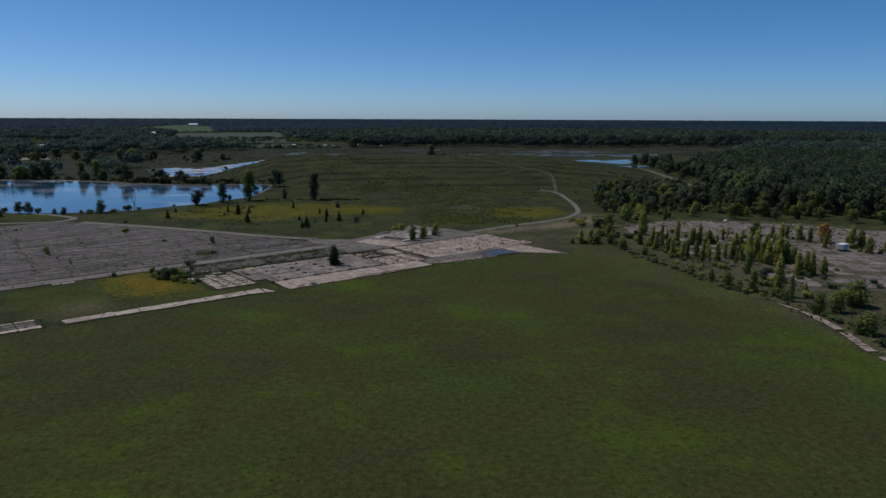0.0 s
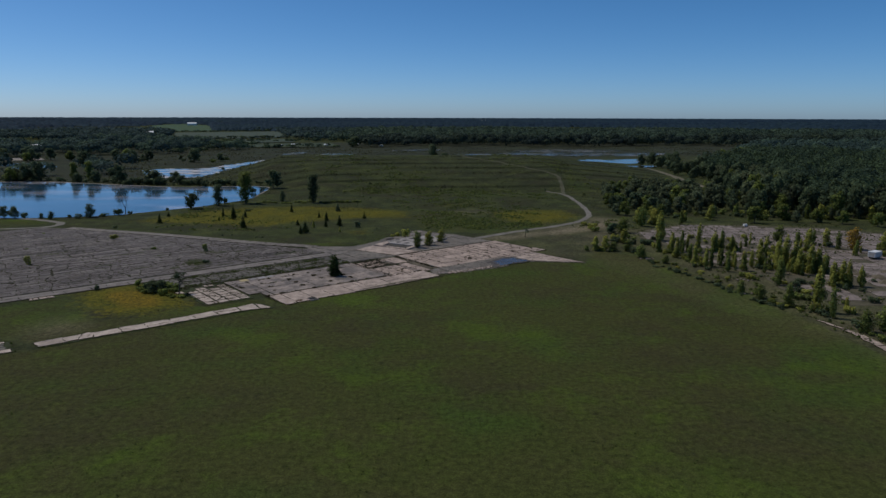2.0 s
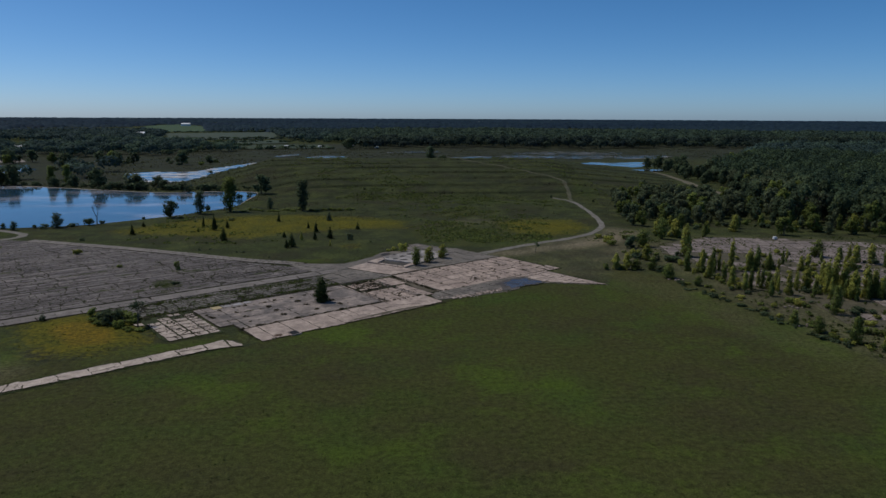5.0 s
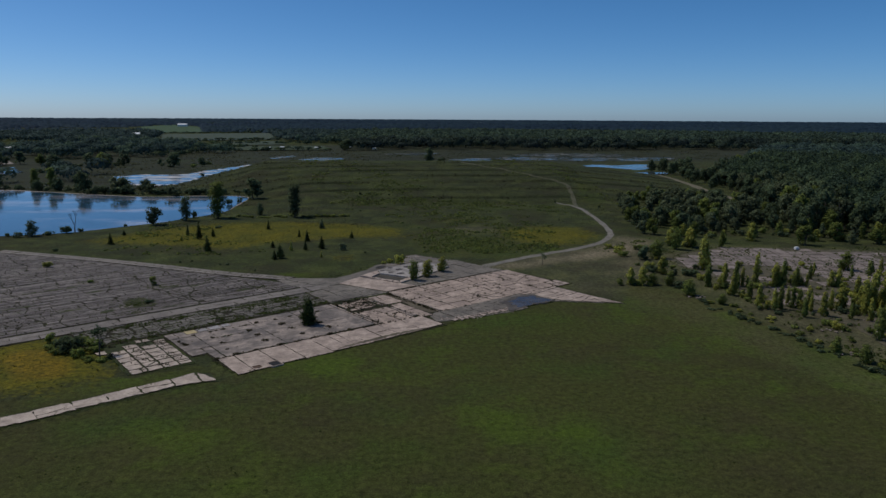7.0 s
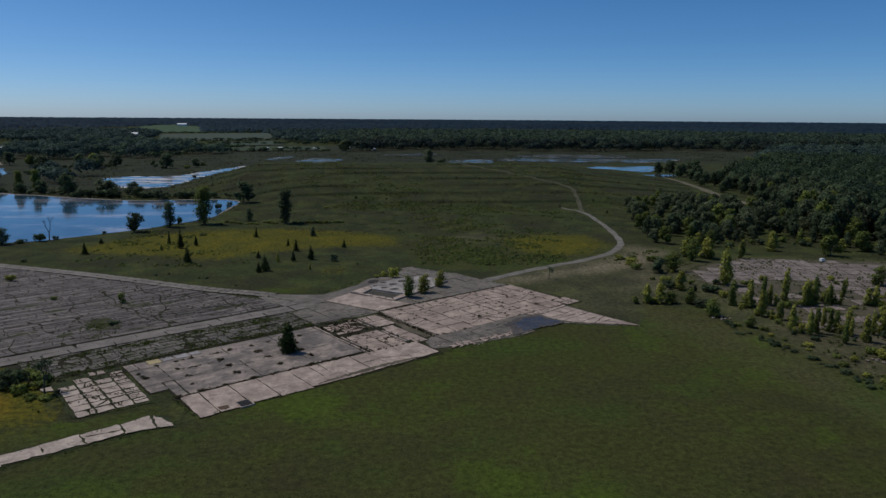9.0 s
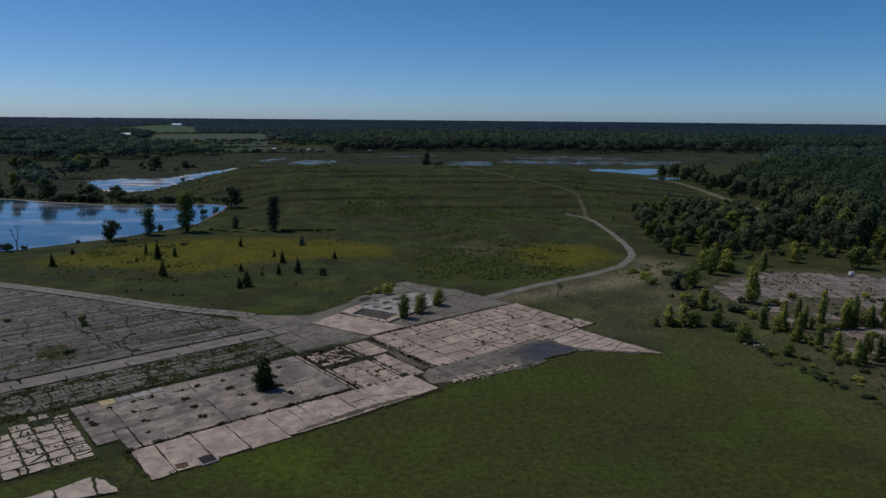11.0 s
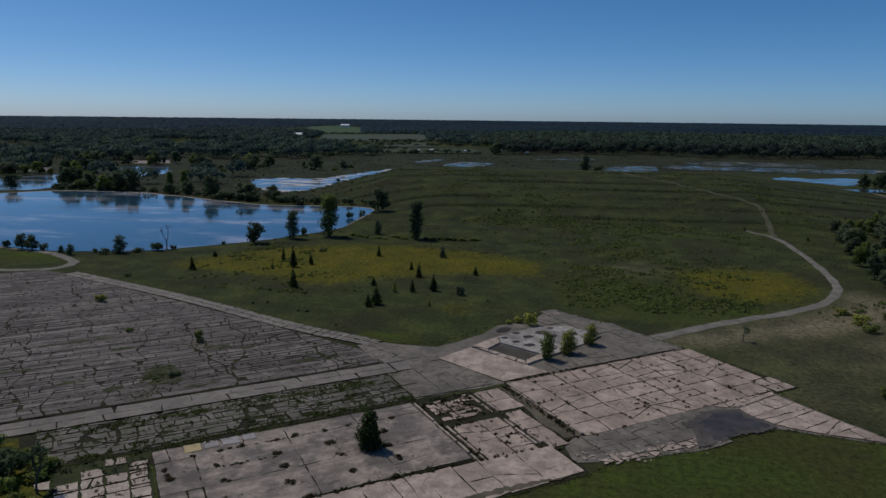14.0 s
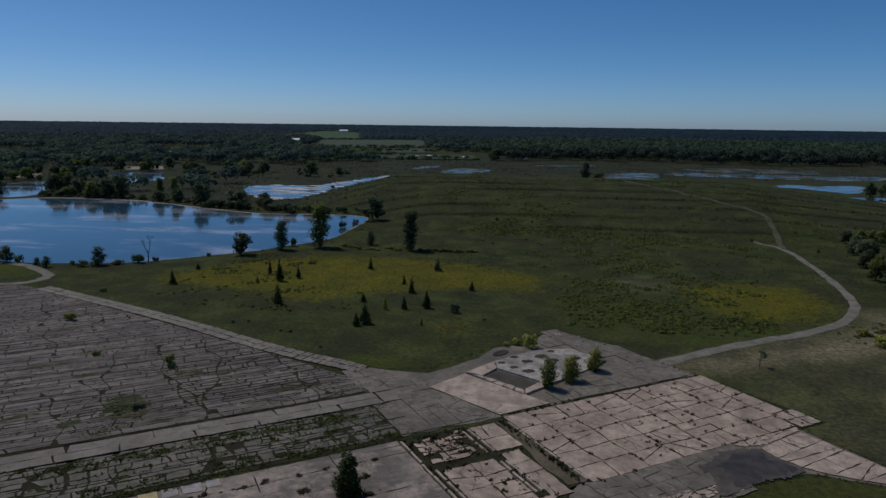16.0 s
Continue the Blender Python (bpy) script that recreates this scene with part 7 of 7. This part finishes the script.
def soil_heap(x, y, w, h, seed):
    """A low mound of tipped earth."""
    rr = random.Random(seed)
    bm = bmesh.new()
    rings, k = [], 16
    wob = [rr.uniform(0.8, 1.2) for _ in range(k)]
    for s, z in ((1.0, -0.05), (0.82, 0.22), (0.6, 0.55), (0.35, 0.86), (0.12, 1.0)):
        rings.append([bm.verts.new((w * s * q * math.cos(i * math.tau / k), 0.7 * w * s * q * math.sin(i * math.tau / k), h * z * rr.uniform(0.85, 1.1))) for i, q in enumerate(wob)])
    for a, b in zip(rings, rings[1:]):
        for i in range(k):
            bm.faces.new((a[i], a[(i + 1) % k], b[(i + 1) % k], b[i]))
    bm.faces.new(rings[-1])
    for f in bm.faces:
        f.smooth = True
    ob = tagged(part("earth_mound", bm, M_SOIL, None), "low mound of brown soil on the old floors", "mound", "soil mounds in the ruin")
    ob.location = (x, y, 0.14)
    ob.rotation_euler = (0, 0, rr.uniform(0, 3.1))


for i, (x, y, w, h) in enumerate(((117, 167, 2.6, 0.9), (119.7, 164.2, 2.2, 0.8), (127.1, 169.4, 2.8, 0.8), (117.8, 159.2, 2.4, 0.7), (117.4, 172.6, 2.2, 0.8))):
    soil_heap(x, y, w, h, 210 + i)


# ------------------------------------------------------------ tufts, weeds and reeds
def tufts(name, xy, height, width, material, label, blades=3, seed=1, lift=0.0):
    """Low clumps of blades and leaves in one mesh."""
    gen = np.random.default_rng(seed)
    n = len(xy) * blades
    c = np.repeat(np.arange(len(xy)), blades)
    s = np.repeat(gen.uniform(0.6, 1.4, len(xy)), blades)
    off = gen.normal(0, 0.45, (n, 2)) * width
    p = np.empty((n, 3))
    p[:, :2] = xy[c] + off
    p[:, 2] = terrain(p[:, 0], p[:, 1]) + lift + gen.uniform(0.1, 0.8, n) * height * s
    out = np.stack([off[:, 0] / width, off[:, 1] / width, np.full(n, 0.8)], 1)
    v, l = cards(p, out, 1.2 * width * s, gen, loose=0.35)
    return tagged(new(name, fast_mesh(name, v, l, 4, material, soft_normals(out, 0.5))), label, "weeds", kind="stuff")


def scatter(n, x0, x1, y0, y1, test, gen):
    x, y = gen.uniform(x0, x1, n), gen.uniform(y0, y1, n)
    k = test(x, y)
    return np.stack([x[k], y[k]], 1)


gen = np.random.default_rng(77)
wedge = lambda x, y: (x < 0.72 * y + 12) & (x > -0.78 * y - 2)
clump = lambda x, y: np.sin(x * 0.23 + 2 * np.sin(y * 0.11)) * np.sin(y * 0.19 + 1.5 * np.sin(x * 0.13)) + 0.5 * np.sin(x * 0.71) * np.sin(y * 0.63)
rr = random.Random(77)
for i in range(58):
    u, v = (rr.uniform(-9.5, 0.8), rr.uniform(19.4, 27.2)) if i < 20 else (rr.uniform(-9.5, 3), rr.uniform(8, 19)) if i < 30 else (rr.choice((-9.4, 5.2)) + rr.uniform(-0.3, 0.3), rr.uniform(8, 28))
    h = rr.uniform(0.18, 0.45)
    x, y = S(u, v)
    plant("weed_clump", "shrub", x, y, h + 0.15, h * rr.uniform(1.5, 2.4), "round clump of dark weeds on the broken floor", "weed", "weed clumps on the floors", rr.choice((M_LEAF_DARK, M_LEAF_DRY, M_LEAF_DRY)))
tufts("grass_tufts", scatter(9000, -110, 84, 45, 205, lambda x, y: (inside_by(FIELD, x, y) > 0.3) & wedge(x, y) & (clump(x, y) + gen.uniform(-0.9, 0.9, len(x)) > 0.2), gen), 0.10, 0.14, M_TUFT, "uneven tufts of grass in the mown field", 3, 3)
PAVED = [SP(APRON), SP([(-60, 45), (-60, 28), (-45, 8), (-43, 0), (1, 0), (19, -2), (31, -2), (42, -13), (48, 7), (45, 29), (38, 60), (30, 57), (5, 51), (-8, 48)]), POND]


def open_meadow(x, y):
    ok = np.ones(x.shape, bool)
    for p in PAVED:
        ok &= inside_by(p, x, y) < -0.5
    line = smooth_line(ROAD, 3)
    for (ax, ay) in line:
        ok &= np.hypot(x - ax, y - ay) > 3.2
    return ok & (inside_by(FIELD, x, y) < 0)


tufts("meadow_weeds", scatter(40000, -150, 110, 296, 480, lambda x, y: open_meadow(x, y) & wedge(x, y) & (clump(x, y) + gen.uniform(-1, 1, len(x)) > 0.05), gen), 0.22, 0.24, M_WEED, "tall brown-green weeds of the meadow", 2, 4)
on_riser = lambda x, y: (terrain(x, y) > 1.0) & (y < 490) & (np.mod(terrace(x, y) + gen.normal(0, 0.05, len(x)), 1.0) < 0.13) & (np.sin(x * 0.06 + 2 * np.floor(terrace(x, y))) + gen.uniform(-1, 1, len(x)) > 0)
tufts("terrace_weeds", scatter(45000, -110, 170, 362, 490, on_riser, gen), 0.45, 0.42, M_DARKWEED, "dark weeds along the hill's terraces", 2, 31)
gold_test = lambda x, y: np.max([inside_by(p, x, y) * k for p, k in GOLDS], axis=0) + gen.uniform(-3, 6, len(x)) > 2
BELT = [(-30, 372), (6, 376), (31, 373), (60, 367), (84, 352), (78, 324), (55, 336), (30, 352), (6, 360), (-30, 364)]
LUSH = [(1.3, 266.6), (8, 293.7), (18, 291), (34, 273.5), (56.6, 248.4), (30, 233.1), (19.6, 236.5), (6.6, 244.7)]
lumps = scatter(60000, -90, 108, 244, 520, lambda x, y: open_meadow(x, y) & wedge(x, y) & (np.abs(x - np.interp(y, [230, 252, 285, 342, 356], [30, 58, 78, 84, 82])) > 3.5) & (clump(x, y) + 0.8 * np.sin(x * 0.05 + y * 0.021) + gen.uniform(-1.2, 1.2, len(x)) > 1.75 - 1.6 * sstep(-5, 8, inside_by(BELT, x, y)) - 1.5 * sstep(-5, 8, inside_by(LUSH, x, y))), gen)[:8000]
canopy("meadow_scrub", np.column_stack([lumps, gen.uniform(0.6, 1.5, len(lumps))]), 1.0, 0.30, 8, 0.42, M_MEADOW, "low lumpy scrub and tall herbs in the meadow", 0.7, seed=19)
tufts("goldenrod", scatter(30000, -110, 90, 130, 395, lambda x, y: open_meadow(x, y) & gold_test(x, y) & (clump(x, y) + gen.uniform(-1, 1, len(x)) > -0.2), gen), 0.13, 0.22, M_GOLDROD, "goldenrod in yellow flower", 2, 5)
tufts("marsh_reeds", scatter(16000, -230, 380, 400, 905, lambda x, y: wedge(x, y) & ((y > 640 + 0.2 * x) | ((x < -80) & (y > 398))) & (np.max([inside_by(p, x, y) for p, _, _ in POOLS] + [inside_by(POND, x, y)], axis=0) < -1) & (clump(x * 0.4, y * 0.4) > -0.1), gen), 0.8, 0.9, M_WEED, "brown-green reeds of the marsh", 2, 6)

# weeds on the old floors: rows at the old post footings and along joints
rows = []
g2 = random.Random(91)
spots = [(u, v) for v in (12.9, 16.9, 20.5) for u in (-38.5, -31.6, -24.8, -17.8)]
spots += [(-40.8 + 3.3 * k, 24.2) for k in range(9)] + [(-42 + 3.7 * k, 9.3 - 0.02 * k) for k in range(8)] + [(-44.2, 22.2), (-43.4, 20.9), (-44.0, 19.6)]
for u, v in spots:
    w = g2.uniform(0.9, 1.7)
    plant("weed_clump", "shrub", *S(u + g2.uniform(-0.5, 0.5), v + g2.uniform(-0.35, 0.35)), 0.17 + 0.28 * w, w, "round clump of dry brown weeds on the stained floor", "weed", "weed clumps on the floors", M_LEAF_DRY)
    if g2.random() < 0.5:
        plant("weed_clump", "shrub", *S(u + g2.uniform(0.8, 1.6), v + g2.uniform(-0.2, 0.2)), 0.3, 0.45, "small clump of dry brown weeds on the stained floor", "weed", "weed clumps on the floors", M_LEAF_DRY)
for u0, v0, u1, v1, count in ((-38.3, 20.3, -30.1, 19.6, 12), (-40.5, 9.3, -28.7, 9.1, 18), (-26.7, 9.0, -15.1, 8.6, 16), (-36.5, 24.4, -26.0, 24.0, 9), (6.5, 28.5, 24, 28.9, 16), (-0.2, 18.6, 4.0, 18.9, 6)):
    for k in range(count):
        t = (k + g2.uniform(-0.4, 0.4)) / count
        w = g2.uniform(0.35, 0.85)
        plant("weed_clump", "shrub", *S(u0 + (u1 - u0) * t, v0 + (v1 - v0) * t + g2.uniform(-0.15, 0.15)), 0.16 + 0.32 * w, w, "clump of dry brown weeds in a joint of the floor", "weed", "weed clumps in the joints", g2.choice((M_LEAF_DRY, M_LEAF_DRY, M_LEAF_DARK)))
for k in range(26):
    u = -42 + k * 1.6 + g2.uniform(-0.6, 0.6)
    rows += [(u + g2.gauss(0, 0.5), 9.2 - 0.1 * max(0, u + 20) * 0.7 + g2.gauss(0, 0.12)) for _ in range(g2.choice((4, 8, 12)))]
for _ in range(34):
    u, v = g2.uniform(-8.5, -1), g2.uniform(19.5, 27.4)
    rows += [(u + g2.gauss(0, 0.3), v + g2.gauss(0, 0.3)) for _ in range(9)]
for _ in range(16):
    u, v = g2.uniform(-8.5, 3.0), g2.uniform(7.5, 19)
    rows += [(u + g2.gauss(0, 0.2), v + g2.gauss(0, 0.2)) for _ in range(5)]
for _ in range(150):
    u, v = g2.uniform(6.5, 45), g2.choice((7.9, 11.6, 15.3, 19.4, 19.4, 23.7, 28.1, 28.1)) + g2.gauss(0, 0.12)
    if g2.random() < 0.3:
        v = g2.uniform(8.5, 28)
        u = g2.choice((10.5, 15.2, 20.6, 26.3, 31.5, 36.8, 42.0)) + g2.gauss(0, 0.12)
    elif g2.random() < 0.3:
        v = g2.uniform(8.5, 28)
    rows += [(u + g2.gauss(0, 0.15), v + g2.gauss(0, 0.15)) for _ in range(g2.choice((2, 4, 6)))]
for _ in range(110):
    rows += [(5.2 + g2.gauss(0, 0.35), g2.uniform(9, 26.5))]
strip_rows = []
for _ in range(230):
    u, v = g2.uniform(-58, -9), g2.choice((g2.uniform(28.2, 39.8), g2.gauss(29.2, 0.7), g2.gauss(37.6, 0.8)))
    strip_rows += [(u + g2.gauss(0, 0.6), v + g2.gauss(0, 0.25)) for _ in range(8)]
for _ in range(70):
    u, v = g2.uniform(-55.5, -45.5), g2.uniform(10.5, 28)
    rows += [(u + g2.gauss(0, 0.3), v + g2.gauss(0, 0.3)) for _ in range(4)]
tufts("strip_weeds", np.array([S(*p) for p in strip_rows]), 0.20, 0.20, M_TUFT, "green weeds on the broken strip of paving", 3, 17, 0.10)
tufts("floor_weeds", np.array([S(*p) for p in rows]), 0.26, 0.15, M_DARKWEED, "brown weeds growing on the old floors and in their joints", 5, 7, 0.13)
rows = []
for _ in range(500):
    u, v = g2.uniform(-110, -9), g2.uniform(45, 145)
    if u < -8.5 - 0.52 * (v - 47):
        rows += [(u + g2.gauss(0, 1.0), v + g2.gauss(0, 0.15)) for _ in range(6)]
for cu, cv, n, s in ((-42.5, 53.5, 420, 1.6), (-44, 47.5, 160, 1.5), (-14.5, 51, 130, 1.2), (-46, 82, 120, 1.4), (-34, 67.5, 130, 1.5), (-23, 37.5, 160, 2.2), (-16, 36.5, 140, 2.0), (-20, 30.5, 120, 2.0), (-8, 39, 60, 0.8)):
    rows += [(cu + g2.gauss(0, s), cv + g2.gauss(0, s * 0.7)) for _ in range(n)]
tufts("apron_weeds", np.array([S(*p) for p in rows]), 0.16, 0.16, M_TUFT, "green weeds in the cracks of the apron", 2, 8, 0.08)
xy = scatter(4500, 76, 165, 95, 250, lambda x, y: (inside_by(FIELD, x, y) < -1) & wedge(x, y) & (clump(x * 1.4, y * 1.4) > -0.05) & ~((x > 112) & (x < 142) & (y > 140) & (y < 186)), gen)
tufts("scrub_weeds", xy, 0.35, 0.4, M_TUFT, "tall weeds among the ruin's floors", 3, 9, 0.05)

# grass creeping over the edges of the paving
rows = []
for pts in ([(-43, 9), (-42.4, 0.6), (-31, 0.5), (-20, 0.4), (0.4, 0)], [(0.4, 0), (5, 0.9), (12, -0.2), (19, -1.5), (24, -0.6), (31, -1.5), (38, -9), (42, -12.6)], [(41.8, -12.6), (41.7, -6), (41.6, 6.8), (46.8, 7.2)],
            [(46.8, 7.2), (45.6, 22), (44.4, 28.4), (43.6, 38), (38.2, 60), (31, 56.6), (21, 55.6), (5.5, 50), (-2.6, 54), (-15, 73.4), (-32.1, 105.2), (-54.7, 142)], [(-88.4, 2), (-46, 0.8)], [(-88.6, 5.9), (-46, 4.6)], [(-55.8, 28), (-55.8, 11), (-45.4, 9.8)], [(-91.6, 2.4), (-91.5, 9.4), (-108, 9.6)], [(-108, 2.4), (-91.6, 2.4)]):
    for (a0, a1), (b0, b1) in zip(pts, pts[1:]):
        for _ in range(int(4 * math.hypot(b0 - a0, b1 - a1))):
            t = g2.random()
            rows.append((a0 + (b0 - a0) * t + g2.gauss(0, 0.22), a1 + (b1 - a1) * t + g2.gauss(0, 0.22)))
tufts("edge_grass", np.array([S(*p) for p in rows]), 0.13, 0.15, M_TUFT, "grass creeping over the edges of the old paving", 3, 14, 0.06)
